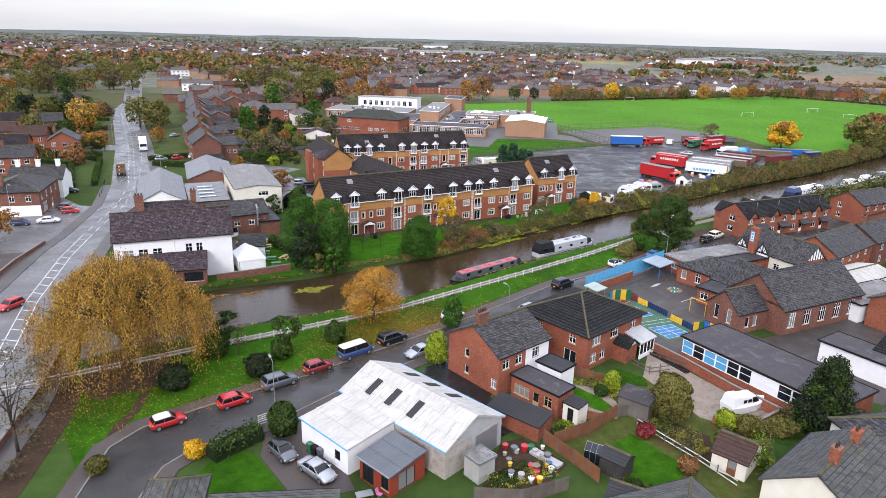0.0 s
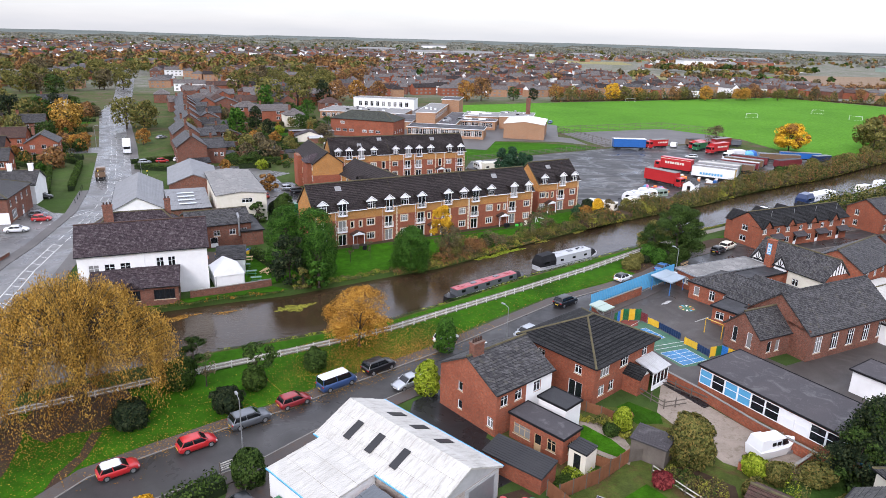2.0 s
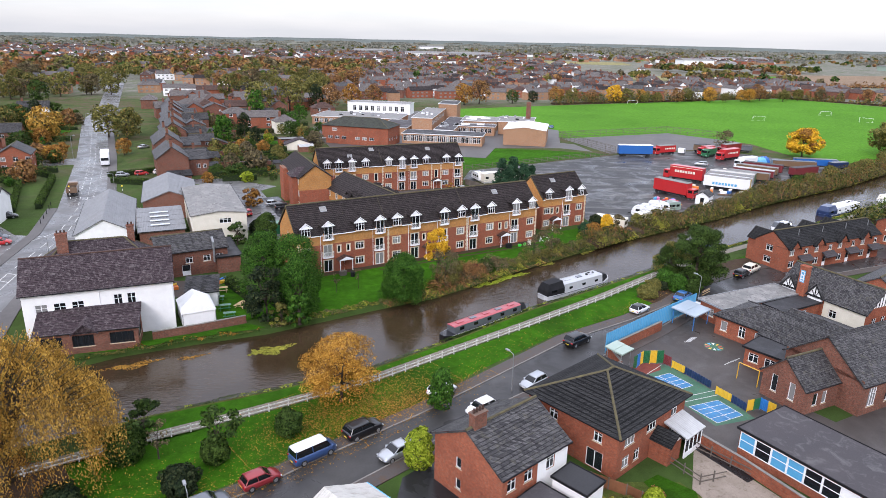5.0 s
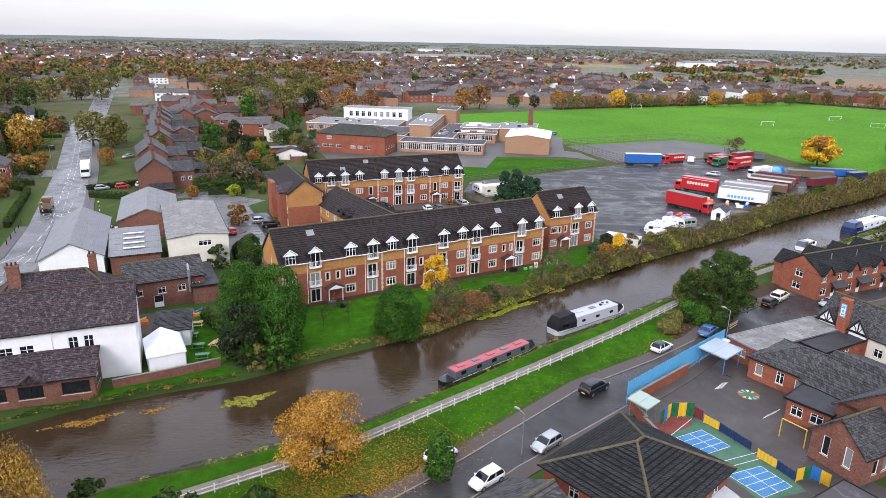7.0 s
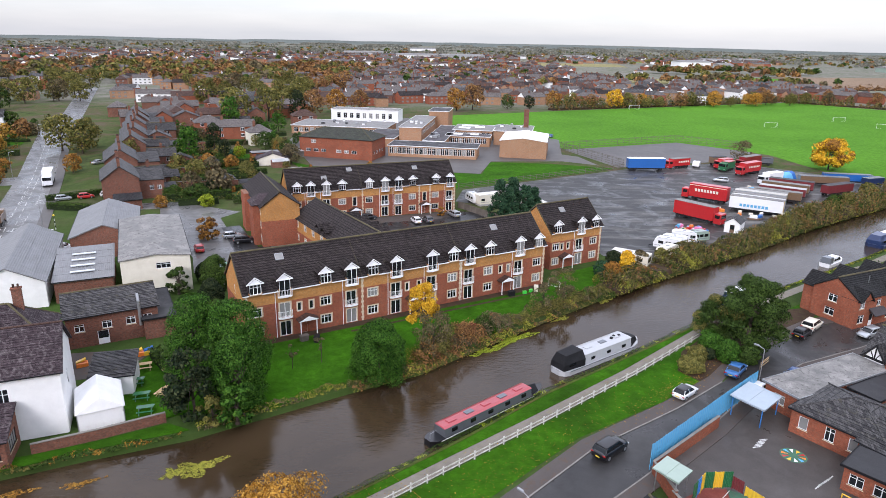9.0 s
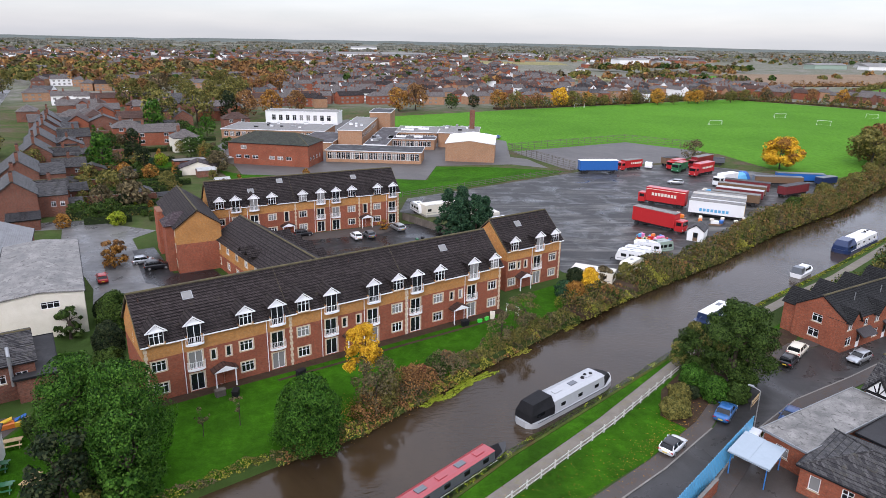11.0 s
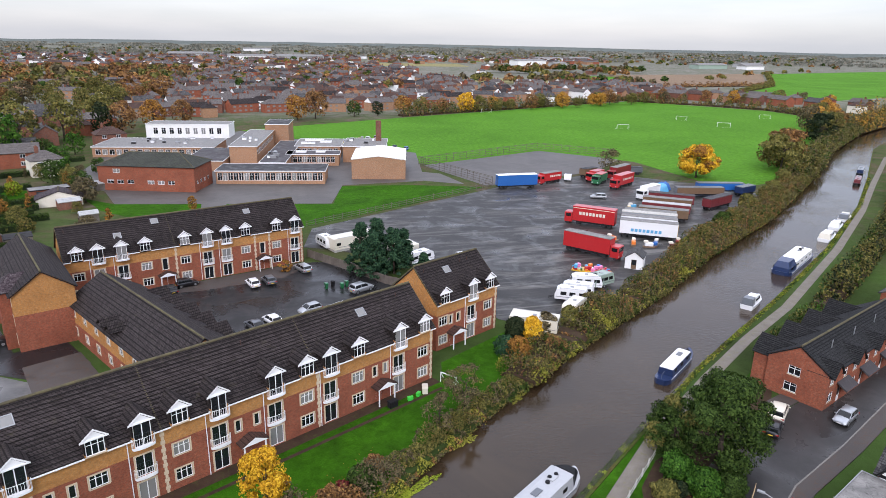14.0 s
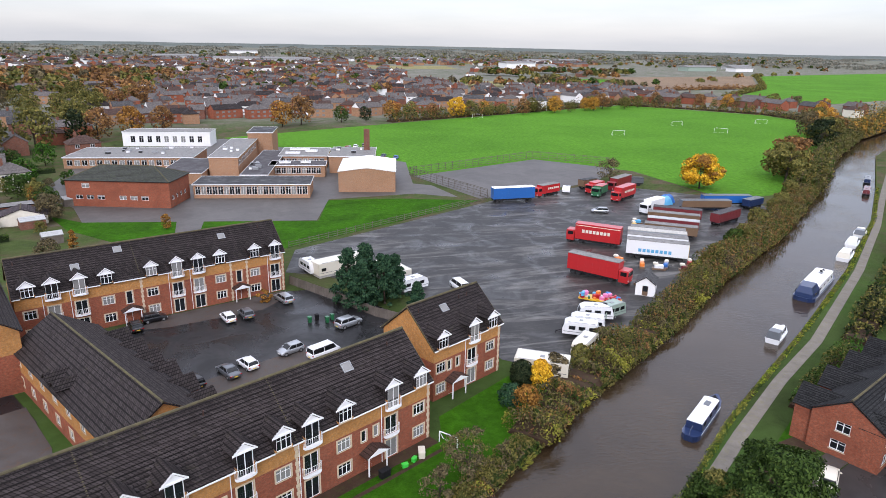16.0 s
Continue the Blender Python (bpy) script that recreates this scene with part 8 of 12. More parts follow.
def car(x, y, yaw, kind, colour, label, roof=None, group="parked cars", z=0.04):
    m = kept(("car", kind), lambda: car_meshes(kind))
    ln, w, h, bonnet, boot, belt, nose = CARS[kind]
    e = thing("car" if kind != "van" else "camper_van", x, y, z, yaw, label, "car" if kind != "van" else "van", group)
    put("body", m["body"], colour, e)
    put("glazing", m["cabin"], "glass_car", e)
    put("roof", m["roof"], roof or colour, e)
    put("pillars", m["pillar"], colour, e)
    for sx in (-1, 1):
        for sy in (-1, 1):
            t = put("wheel", m["tyre"], "tyre", e, pose(sx * ln * 0.31, sy * (w / 2 - 0.1), m["r"]))
            put("rim", m["rim"], "rim", t)
        put("headlight", m["lamp"], "lamp_clear", e, pose(ln / 2 - 0.16, sx * w * 0.36, nose - 0.16))
        put("tail_light", m["lamp"], "lamp_red", e, pose(-ln / 2 + 0.05, sx * w * 0.38, belt - 0.22))
        put("mirror", m["mirror"], colour, e, pose(ln / 2 - bonnet - 0.25, sx * (w / 2 + 0.08), belt + 0.02))
    put("number_plate", m["plate"], "plate_yellow", e, pose(-ln / 2 - 0.01, 0, 0.55))
    put("number_plate", m["plate"], "plate_white", e, pose(ln / 2 + 0.0, 0, 0.42))
    return e


for row in ((-31.2, 29.5, 37, "mini", "red", "small red hatchback with a white roof parked at the kerb", "white"), (-25.2, 33.9, 37, "hatch", "red", "bright red hatchback parked at the kerb", None), (-21.0, 38.4, 37, "suv", "grey", "dark silver sports utility car parked at the kerb", "grey"),
            (-17.0, 42.4, 38, "hatch", "dark_red", "dark red hatchback parked under the autumn tree", None), (-12.7, 46.7, 40, "van", "van_blue", "blue camper van with a white pop-up roof", "white"), (-8.0, 50.9, 40, "suv", "black_car", "black sports utility car parked by fallen leaves", None),
            (0.7, 59.6, 40, "mini", "white", "white hatchback with a black roof parked at the kerb", "black_car"), (-4.0, 47.2, 220, "saloon", "silver", "silver car parked beside the hedge", None), (-17.6, 24.3, -48, "mini", "grey", "dark grey hatchback in a driveway", "black_car"),
            (-13.6, 21.3, -42, "saloon", "silver", "pale blue-grey saloon in a driveway", None), (20.2, 73.8, 40, "suv", "black_car", "black sports utility car driving along the street", None), (32.7, 85.6, 40, "mini", "white", "white hatchback with a black roof and bonnet stripes", "black_car"),
            (41.7, 91.4, 47, "saloon", "blue", "metallic blue saloon parked by shrubs", None), (57.0, 103.0, 40, "hatch", "black_car", "black car parked under the trees", None), (60.0, 105.7, 40, "suv", "cream", "beige off-road car parked under the trees", None),
            (41.4, 85.6, 222, "hatch", "white", "white hatchback parked beside the blue school fence", None), (5.2, 55.6, 220, "hatch", "white", "white hatchback parked by the brick house", None), (12.2, 61.8, 222, "hatch", "silver", "pale silver hatchback with a sunroof at the kerb", None),
            (48.6, 89.8, 222, "saloon", "van_blue", "dark blue car parked by the flat-roofed school", None), (67.2, 103.0, 205, "hatch", "silver", "silver hatchback parked by the modern terrace", None),
            (-66.6, 60.3, 250, "hatch", "red", "red car on the main road", None), (-86.0, 115.4, 20, "hatch", "red", "red car on the shop forecourt", None), (-86.4, 106.9, 20, "saloon", "white", "white car on the shop forecourt", None), (-88.5, 118.6, 20, "hatch", "grey", "dark grey car on the shop forecourt", None),
            (-96.4, 134.6, 25, "estate", "black_car", "dark car between clipped hedges", None), (-91.0, 104.5, 15, "hatch", "navy", "navy car parked by the corner shop", None),
            (-1.2, 164.0, 110, "hatch", "white", "white hatchback in the parking court", None), (1.6, 164.9, 110, "hatch", "grey", "grey hatchback in the parking court", None), (7.9, 170.3, 115, "estate", "silver", "silver-blue car by the court fence", None), (-4.9, 143.3, 118, "hatch", "black_car", "black hatchback in the parking court", None),
            (-0.7, 145.2, 118, "saloon", "grey", "dark grey saloon in the parking court", None), (1.8, 146.8, 118, "hatch", "white", "white hatchback in a paved bay", None), (7.8, 149.9, 208, "hatch", "silver", "silver hatchback in a paved bay", None), (17.2, 157.4, 30, "suv", "silver", "silver sports utility car by the bins", None), (12.3, 147.8, 30, "van", "white", "white van behind the end block", None), (-12.4, 166.4, 21, "hatch", "black_car", "dark car by the porch", None), (-14.8, 163.6, 111, "hatch", "black_car", "black car in the court corner", None),
            (-36.6, 146.9, 20, "suv", "black_car", "black car beside the flats' wing", None), (-40.0, 150.2, 20, "hatch", "silver", "silver car beside the flats' wing", None), (-44.0, 141.0, 115, "hatch", "red", "red car by the green container", None), (93.4, 215.6, 160, "estate", "silver", "silver car in the yard", None), (39.2, 169.0, 100, "van", "white", "white van at the end of the flats", None), (32.4, 150.2, 30, "van", "white", "white caravan-like van by the gable", None),
            (-105.0, 231.0, 65, "saloon", "silver", "silver car far along the main road", None), (-91.0, 181.5, 30, "hatch", "silver", "silver car in a front garden", None), (-86.5, 184.0, 30, "hatch", "red", "red car in a front garden", None), (-82.0, 186.5, 30, "hatch", "white", "white car in a front garden", None), (-70.6, 141.0, 25, "saloon", "white", "white car between the warehouses", None)):
    car(*row[:6], roof=row[6])
for i, (px, py) in enumerate(((44, 318), (47, 321), (50, 316), (53, 312), (34, 330), (38, 331), (42, 334), (46, 337), (50, 340), (57, 308))):
    car(px, py, 70 if i % 2 else 80, "hatch" if i % 3 else "saloon", ("silver", "white", "grey", "navy", "yellow", "silver", "red", "white", "grey", "blue")[i], "car parked behind the school", group="cars behind the school")


def wheel(parent, x, y, r, w=0.28):
    t = put("wheel", kept(("wheel", r, w), lambda: Mesh().tube((0, -w / 2, 0), (0, w / 2, 0), r, r, 14).mesh("wheel")), "tyre", parent, pose(x, y, r))
    if parent.matrix_basis.translation.y > 160:
        return
    put("rim", kept(("wrim", r, w), lambda: Mesh().tube((0, -w / 2 - 0.02, 0), (0, w / 2 + 0.02, 0), r * 0.55, r * 0.55, 10).mesh("rim")), "metal_grey", t)


def lettering(parent, x0, x1, y, z, h, n, material, face=1):
    """Plain bars in place of a name painted along a side."""
    for i in range(n):
        a = x0 + (x1 - x0) * i / n
        b = a + (x1 - x0) / n * 0.72
        part("lettering_bar", Mesh().box(a, b, y - 0.012, y + 0.012, z, z + h), material, parent)


def box_truck(x, y, yaw, ln, colour, label, roof="felt_pale", cab=None, h=4.1, letters=None, name="showman_lorry", panel=None, z=0.03, kind="lorry"):
    """A long box-bodied lorry or trailer along x; cab: 1 at its front, -1 at its back, None for a trailer."""
    e = thing(name, x, y, z, yaw, label, kind, "lorries in the yard")
    w = 1.25
    a, b = -ln / 2, ln / 2
    if cab == 1:
        b -= 2.0
    elif cab == -1:
        a += 2.0
    part("body", Mesh().soft_box(a, b, -w, w, 0.95, h - 0.06, 0.05), colour, e)
    part("roof", Mesh().soft_box(a - 0.03, b + 0.03, -w - 0.02, w + 0.02, h - 0.06, h + 0.04, 0.04), roof, e)
    part("chassis", Mesh().box(a, b, -0.5, 0.5, 0.65, 0.95).box(a + 1, b - 1, -w, -w + 0.06, 0.55, 0.93).box(a + 1, b - 1, w - 0.06, w, 0.55, 0.93), "black", e)
    for i in range(7):
        px = a + (b - a) * (i + 0.5) / 7
        part("rib", Mesh().box(px - 0.03, px + 0.03, -w - 0.02, w + 0.02, 1.0, h - 0.1), colour, e)
    if cab:
        c0, c1 = (b + 0.08, b + 2.0) if cab == 1 else (a - 2.0, a - 0.08)
        f = c1 if cab == 1 else c0
        s = 1 if cab == 1 else -1
        part("cab", Mesh().soft_box(c0, c1, -w, w, 0.5, 2.9, 0.12), colour, e)
        g = part("windscreen", Mesh().box(min(f, f + s * 0.02), max(f, f + s * 0.02), -w * 0.85, w * 0.85, 1.75, 2.6), "glass_car", e)
        part("side_window", Mesh().box(c0 + 0.4, c1 - 0.3, -w - 0.012, -w + 0.01, 1.8, 2.55), "glass_car", e)
        part("side_window", Mesh().box(c0 + 0.4, c1 - 0.3, w - 0.01, w + 0.012, 1.8, 2.55), "glass_car", e)
        for sy in (-1, 1):
            part("headlight", Mesh().box(min(f, f + s * 0.04), max(f, f + s * 0.04), sy * 0.9 - 0.16, sy * 0.9 + 0.16, 0.75, 1.0), "lamp_clear", e)
            wheel(e, f - s * 0.75, sy * 1.08, 0.5)
    for px in (a + 1.2, a + 2.5, b - 1.4) if cab != -1 else (b - 1.2, b - 2.5, a + 1.4):
        for sy in (-1, 1):
            wheel(e, px, sy * 1.08, 0.5)
    if letters:
        x0, x1, zz, hh, n, mt = letters
        for sy in (-1, 1):
            lettering(e, a + (b - a) * x0, a + (b - a) * x1, sy * (w + 0.02), zz, hh, n, mt)
    if panel:
        for sy in (-1, 1):
            part("side_stripe", Mesh().box(a + 0.1, b - 0.1, sy * (w + 0.008) - 0.008, sy * (w + 0.008) + 0.008, h - 0.45, h - 0.3), panel, e)
    return e


box_truck(77.7, 189.9, -42, 12.2, "red", "red showman's box lorry with cream lettering bars and dark cab", cab=-1, letters=(0.16, 0.8, 2.5, 0.75, 8, "cream"), roof="red", panel="cream", h=4.5)
box_truck(67.6, 168.8, -53, 12.6, "red", "bright red showman's box lorry with a pale roof", cab=1, roof="felt_pale", h=4.2)
box_truck(75.2, 233.3, 0, 12.6, "tarp_blue", "blue curtain-sided trailer with a white roof", roof="render_white", name="trailer", kind="trailer", h=4.1)
box_truck(87.6, 238.0, 24, 9.6, "red", "faded red showman's van with lettering bars", cab=-1, letters=(0.3, 0.95, 2.0, 0.6, 6, "cream"), h=3.4)
box_truck(85.6, 176.9, -33, 12.6, "white", "white box trailer with blue lettering bars and rusty underside", letters=(0.2, 0.75, 1.5, 0.7, 8, "sky_blue"), name="trailer", kind="trailer", h=4.0, roof="felt_pale")
box_truck(87.8, 180.4, -33, 12.6, "white", "white box trailer parked in a row", name="trailer", kind="trailer", h=4.0, roof="felt_pale")
box_truck(89.9, 183.8, -33, 12.6, "silver", "grey-white box trailer parked in a row", name="trailer", kind="trailer", h=4.0, roof="sheet_white")
box_truck(92.2, 187.0, -33, 12.0, "green", "green-sided box trailer with a rusty roof", name="trailer", kind="trailer", h=3.7, roof="felt_pale")
part("tail_panel", Mesh().box(6.32, 6.36, -1.2, 1.2, 1.0, 3.9), "yellow", bpy.data.objects["trailer.001"], "yellow end panel")
box_truck(108.2, 229.0, 33, 11.0, "red", "red showman's lorry with a cream band", cab=-1, letters=(0.2, 0.9, 2.2, 0.6, 7, "cream"), h=3.9, roof="red")
box_truck(114.6, 242.4, 33, 12.0, "dark_red", "dark red fairground lorry", cab=-1, h=3.8, roof="felt_pale")
box_truck(103.4, 234.4, 40, 7.0, "green", "green and red fairground tractor lorry", cab=-1, h=3.2, roof="red")
box_truck(104.0, 238.6, 30, 7.0, "red", "red generator lorry among fairground lorries", cab=-1, h=3.3, roof="red")
box_truck(107.8, 213.4, 28, 9.0, "white", "white box lorry with a blue lower panel", cab=-1, h=3.6, roof="render_white")
box_truck(104.8, 244.8, 20, 6.0, "brown_van", "dark dismantled fairground trailer", h=3.0, roof="felt_dark", name="trailer", kind="trailer")
for px, py, yw, ln, c, rf, hh, lb in ((98.5, 191.0, -36, 12.0, "brown_van", "felt_pale", 3.0, "brown open-topped fairground trailer"), (102.2, 195.6, -36, 12.0, "maroon", "sheet_pale", 3.0, "maroon fairground trailer with a pale roof"), (105.6, 200.4, -36, 12.5, "brown_van", "felt_pale", 3.1, "rusty brown fairground trailer"), (109.6, 204.6, -36, 12.0, "maroon", "felt_roof", 3.2, "dark red fairground trailer"),
                                 (120.4, 199.4, 24, 11.0, "maroon", "felt_roof", 3.2, "dark red storage container beside the hedge"), (124.0, 212.5, -12, 14.0, "brown_van", "sheet_slate_blue", 2.8, "long flat trailer with folded ride parts"), (133.5, 216.0, -12, 14.0, "tarp_blue", "sheet_slate_blue", 3.0, "blue sheeted trailer of ride parts"), (139.0, 211.6, 20, 7.0, "navy", "sheet_slate_blue", 2.8, "navy trailer by the bramble bank"), (121.0, 246.5, -20, 8.0, "grey", "felt_dark", 2.6, "grey sheeted trailer by the field hedge")):
    box_truck(px, py, yw, ln, c, lb, roof=rf, name="trailer", kind="trailer", h=hh)
for px, py, c in ((118.5, 222.5, "tarp_blue"), (116.5, 220.6, "sky_blue"), (131.0, 220.5, "play_blue")):
    e = thing("tarpaulin_heap", px, py, 0.03, 20, "crumpled blue tarpaulin over fairground gear", "tarpaulin")
    part("sheet", Mesh().loft([[(-2, -1.5, 0), (2, -1.6, 0), (2.2, 1.5, 0), (-1.8, 1.6, 0)], [(-1.4, -1.0, 1.5), (1.3, -1.1, 1.9), (1.5, 0.9, 1.6), (-1.2, 1.0, 2.0)], [(-0.4, -0.3, 2.4), (0.5, -0.4, 2.6), (0.5, 0.3, 2.3), (-0.4, 0.4, 2.5)]]), c, e)


def tipper(x, y, yaw):
    e = thing("tipper_lorry", x, y, 0.04, yaw, "brown tipper lorry on the main road", "lorry")
    part("cab", Mesh().soft_box(1.6, 3.6, -1.2, 1.2, 0.5, 2.8, 0.15), "brown_van", e)
    part("windscreen", Mesh().box(3.6, 3.63, -1.0, 1.0, 1.7, 2.5), "glass_car", e)
    part("skip_body", Mesh().box(-3.6, 1.4, -1.25, -1.15, 1.1, 2.5).box(-3.6, 1.4, 1.15, 1.25, 1.1, 2.5).box(-3.6, -3.5, -1.15, 1.15, 1.1, 2.5).box(1.3, 1.4, -1.15, 1.15, 1.1, 2.6).box(-3.5, 1.3, -1.15, 1.15, 1.1, 1.3), "brown_van", e)
    part("load", Mesh().soft_box(-3.4, 1.2, -1.1, 1.1, 1.3, 2.2, 0.3), "soil", e)
    part("chassis", Mesh().box(-3.5, 3.4, -0.5, 0.5, 0.6, 1.1), "black", e)
    for px in (-2.8, -1.5, 2.6):
        for sy in (-1, 1):
            wheel(e, px, sy * 1.05, 0.5)


tipper(-93.6, 158.6, 113)
box_truck(-104.6, 200.5, 294, 9.5, "white", "white articulated lorry on the main road", cab=1, roof="render_white", name="delivery_lorry", h=3.9, z=0.04)


def caravan(x, y, yaw, ln=5.6, colour="white", label="white touring caravan parked beside the hedge", h=2.55, static=False):
    e = thing("static_caravan" if static else "caravan", x, y, 0.03, yaw, label, "caravan", "caravans in the yard")
    w = 1.12 if not static else 1.6
    a = ln / 2
    prof = [(-a, 0.55), (-a, 1.3), (-a + 0.35, h - 0.12), (-a + 0.9, h), (a - 1.0, h), (a - 0.3, h - 0.35), (a, 1.35), (a - 0.06, 0.55)]
    if static:
        prof = [(-a, 0.5), (-a, h - 0.1), (-a + 0.15, h), (a - 0.15, h), (a, h - 0.1), (a, 0.5)]
    part("body", Mesh().loft([[(px, -w, pz) for px, pz in prof], [(px, w, pz) for px, pz in prof]]), colour, e)
    part("roof_rail", Mesh().box(-a + 0.6, a - 0.8, -w + 0.05, -w + 0.12, h, h + 0.05).box(-a + 0.6, a - 0.8, w - 0.12, w - 0.05, h, h + 0.05), "metal_grey", e)
    for sy in (-1, 1):
        for px in (-a + 1.0, -0.2, a - 1.5):
            part("window", Mesh().soft_box(px - 0.5, px + 0.5, sy * w - 0.015, sy * w + 0.015, 1.35, 1.95, 0.005), "glass_car", e)
        part("stripe", Mesh().box(-a + 0.15, a - 0.2, sy * (w + 0.006) - 0.006, sy * (w + 0.006) + 0.006, 0.95, 1.02), "grey", e)
        if not static:
            wheel(e, 0.1, sy * (w - 0.1), 0.32, 0.2)
    part("end_window", Mesh().box(a - 0.05, a + 0.0, -w * 0.75, w * 0.75, 1.4, 1.44).loft([[(a - 0.02, -w * 0.7, 1.4), (a - 0.02, w * 0.7, 1.4), (a - 0.25, w * 0.65, h - 0.5), (a - 0.25, -w * 0.65, h - 0.5)], [(a + 0.03, -w * 0.7, 1.4), (a + 0.03, w * 0.7, 1.4), (a - 0.2, w * 0.65, h - 0.48), (a - 0.2, -w * 0.65, h - 0.48)]]) if not static else Mesh().box(a, a + 0.02, -w * 0.7, w * 0.7, 1.1, 2.0), "glass_car", e)
    part("rooflight", Mesh().soft_box(-0.3, 0.3, -0.3, 0.3, h, h + 0.09, 0.02), "metal_grey", e)
    if not static:
        part("drawbar", Mesh().tube((a, -0.5, 0.5), (a + 1.1, 0, 0.45), 0.05, 0.05, 5).tube((a, 0.5, 0.5), (a + 1.1, 0, 0.45), 0.05, 0.05, 5).tube((a + 1.0, 0, 0.0), (a + 1.0, 0, 0.5), 0.04, 0.04, 5), "black", e)
    else:
        part("skirt", Mesh().box(-a + 0.1, a - 0.1, -w + 0.06, w - 0.06, 0, 0.5), "concrete", e)


caravan(51.6, 145.2, 150)
caravan(53.6, 147.0, 150, label="white touring caravan in a row by the hedge")
caravan(49.4, 139.6, 222, label="cream touring caravan close to the bramble bank", colour="cream")
caravan(57.0, 150.6, 160, label="white caravan behind the toy stall")
caravan(60.0, 150.8, 200, label="pale green caravan by the hedge", colour="pale_green", ln=5.0)
caravan(30.8, 170.4, 25, label="white touring caravan beside the conifers")
caravan(19.6, 183.8, 24, 11.5, "cream", "cream static caravan along the yard edge", 2.9, True)
caravan(13.6, 184.6, 110, 5.4, "white", "white touring caravan by the flats")
caravan(28.6, 177.4, 110, 8.0, "cream", "pale static caravan with a grey roof", 2.8, True)
caravan(40.8, 135.6, -32, 7.4, "cream", "cream site cabin by the gable end of the flats", 2.4, True)
caravan(95.2, 239.8, 60, 3.2, "white", "small white box trailer", 2.2)

hut = building("brick_hut", 69.6, 159.0, -38, 3.4, 4.2, 2.5, 3.7, "render_white", "slate", "small white hut with a pitched roof at the yard edge", "hut", "gable_y", {"front": [(1.7, 0.05, 1.0, 1.9, "door")]}, over=0.15, frame="brown_van", gutter=None, ridge=None)
e = thing("fairground_trailer", 61.3, 156.8, 0.03, -42, "low trailer heaped with bright plastic fairground pieces", "trailer")
part("bed", Mesh().box(-3.6, 3.6, -1.2, 1.2, 0.6, 0.85), "yellow", e)
for px in (-1.0, 0.4):
    for sy in (-1, 1):
        wheel(e, px, sy * 1.0, 0.34, 0.22)
rng = random.Random(11)
for i in range(46):
    px, py, s = rng.uniform(-3.4, 3.3), rng.uniform(-1.0, 1.0), rng.uniform(0.2, 0.5)
    lvl = 0.85 + (0.0 if i < 30 else 0.42)
    part("ride_piece", Mesh().soft_box(-s, s, -s * 0.6, s * 0.6, 0, s * 1.5, s * 0.2), rng.choice(["red", "sky_blue", "yellow", "orange", "white", "pink", "play_blue", "red", "green"]), e, "", pose(px, py, lvl, 0, 0, rng.uniform(0, 180)))
for px, py, c in ((73.6, 163.8, "red"), (79.5, 172.6, "orange"), (84.0, 171.0, "tarp_blue"), (89.5, 170.6, "red"), (82.0, 170.4, "white"), (76.5, 176.6, "orange"), (87.0, 168.6, "maroon"), (94.6, 200.4, "yellow"), (97.0, 203.0, "sky_blue")):
    e = thing("ride_part_heap", px, py, 0.03, (px * 37) % 180, "heap of painted fairground ride parts", "ride parts", "ride parts in the yard")
    part("plinth", Mesh().box(-1.3, 1.3, -0.5, 0.5, 0, 0.35), "brown_van", e)
    part("shell", Mesh().soft_box(-0.9, 0.9, -0.45, 0.45, 0.353, 1.1, 0.15), c, e)
    part("shell", Mesh().soft_box(0.2, 1.2, -0.4, 0.4, 1.103, 1.5, 0.12), "cream", e)


def motor_boat(x, y, yaw, ln, hull, cabin, label, canopy=None, z=WATER_Z, wide=1.2, dock="boats on the canal"):
    e = thing("cruiser_boat", x, y, z, yaw, label, "boat", dock)
    a = ln / 2
    sec = lambda t, k, h: [(t, -wide * k, 0.75 * h), (t, -wide * k * 0.8, -0.25), (t, wide * k * 0.8, -0.25), (t, wide * k, 0.75 * h)]  # noqa: E731
    part("hull", Mesh().loft([sec(-a, 0.9, 1.0), sec(-a * 0.4, 1.0, 1.0), sec(a * 0.35, 0.95, 1.05), sec(a * 0.75, 0.55, 1.15), sec(a, 0.06, 1.25)]), hull, e)
    part("deck", Mesh().slab([(-a, -wide * 0.88), (a * 0.35, -wide * 0.9), (a * 0.75, -wide * 0.5), (a * 0.97, 0), (a * 0.75, wide * 0.5), (a * 0.35, wide * 0.9), (-a, wide * 0.88)], 0.74, 0.8), cabin, e)
    q = lambda xa, xb, k, zz: [(xa, -wide * k, zz), (xb, -wide * k * 0.9, zz), (xb, wide * k * 0.9, zz), (xa, wide * k, zz)]  # noqa: E731
    part("cabin", Mesh().loft([q(-a * 0.55, a * 0.5, 0.78, 0.8), q(-a * 0.5, a * 0.25, 0.66, 1.75)]), cabin, e)
    part("windscreen", Mesh().loft([q(a * 0.1, a * 0.46, 0.75, 0.98), q(a * 0.08, a * 0.3, 0.69, 1.6)]), "glass_car", e)
    for sy in (-1, 1):
        for i in range(3):
            px = -a * 0.42 + i * a * 0.24
            part("window", Mesh().soft_box(px, px + a * 0.18, sy * wide * 0.73 - 0.03, sy * wide * 0.73 + 0.03, 1.1, 1.5, 0.01), "glass_car", e)
        part("rail", Mesh().tube((-a * 0.2, sy * wide * 0.86, 1.1), (a * 0.7, sy * wide * 0.52, 1.2), 0.02, 0.02, 4), "metal_grey", e)
    if canopy:
        part("cockpit_cover", Mesh().loft([q(-a * 0.98, -a * 0.5, 0.85, 0.8), q(-a * 0.9, -a * 0.45, 0.7, 1.95)]), canopy, e, "fabric cockpit cover")
    return e


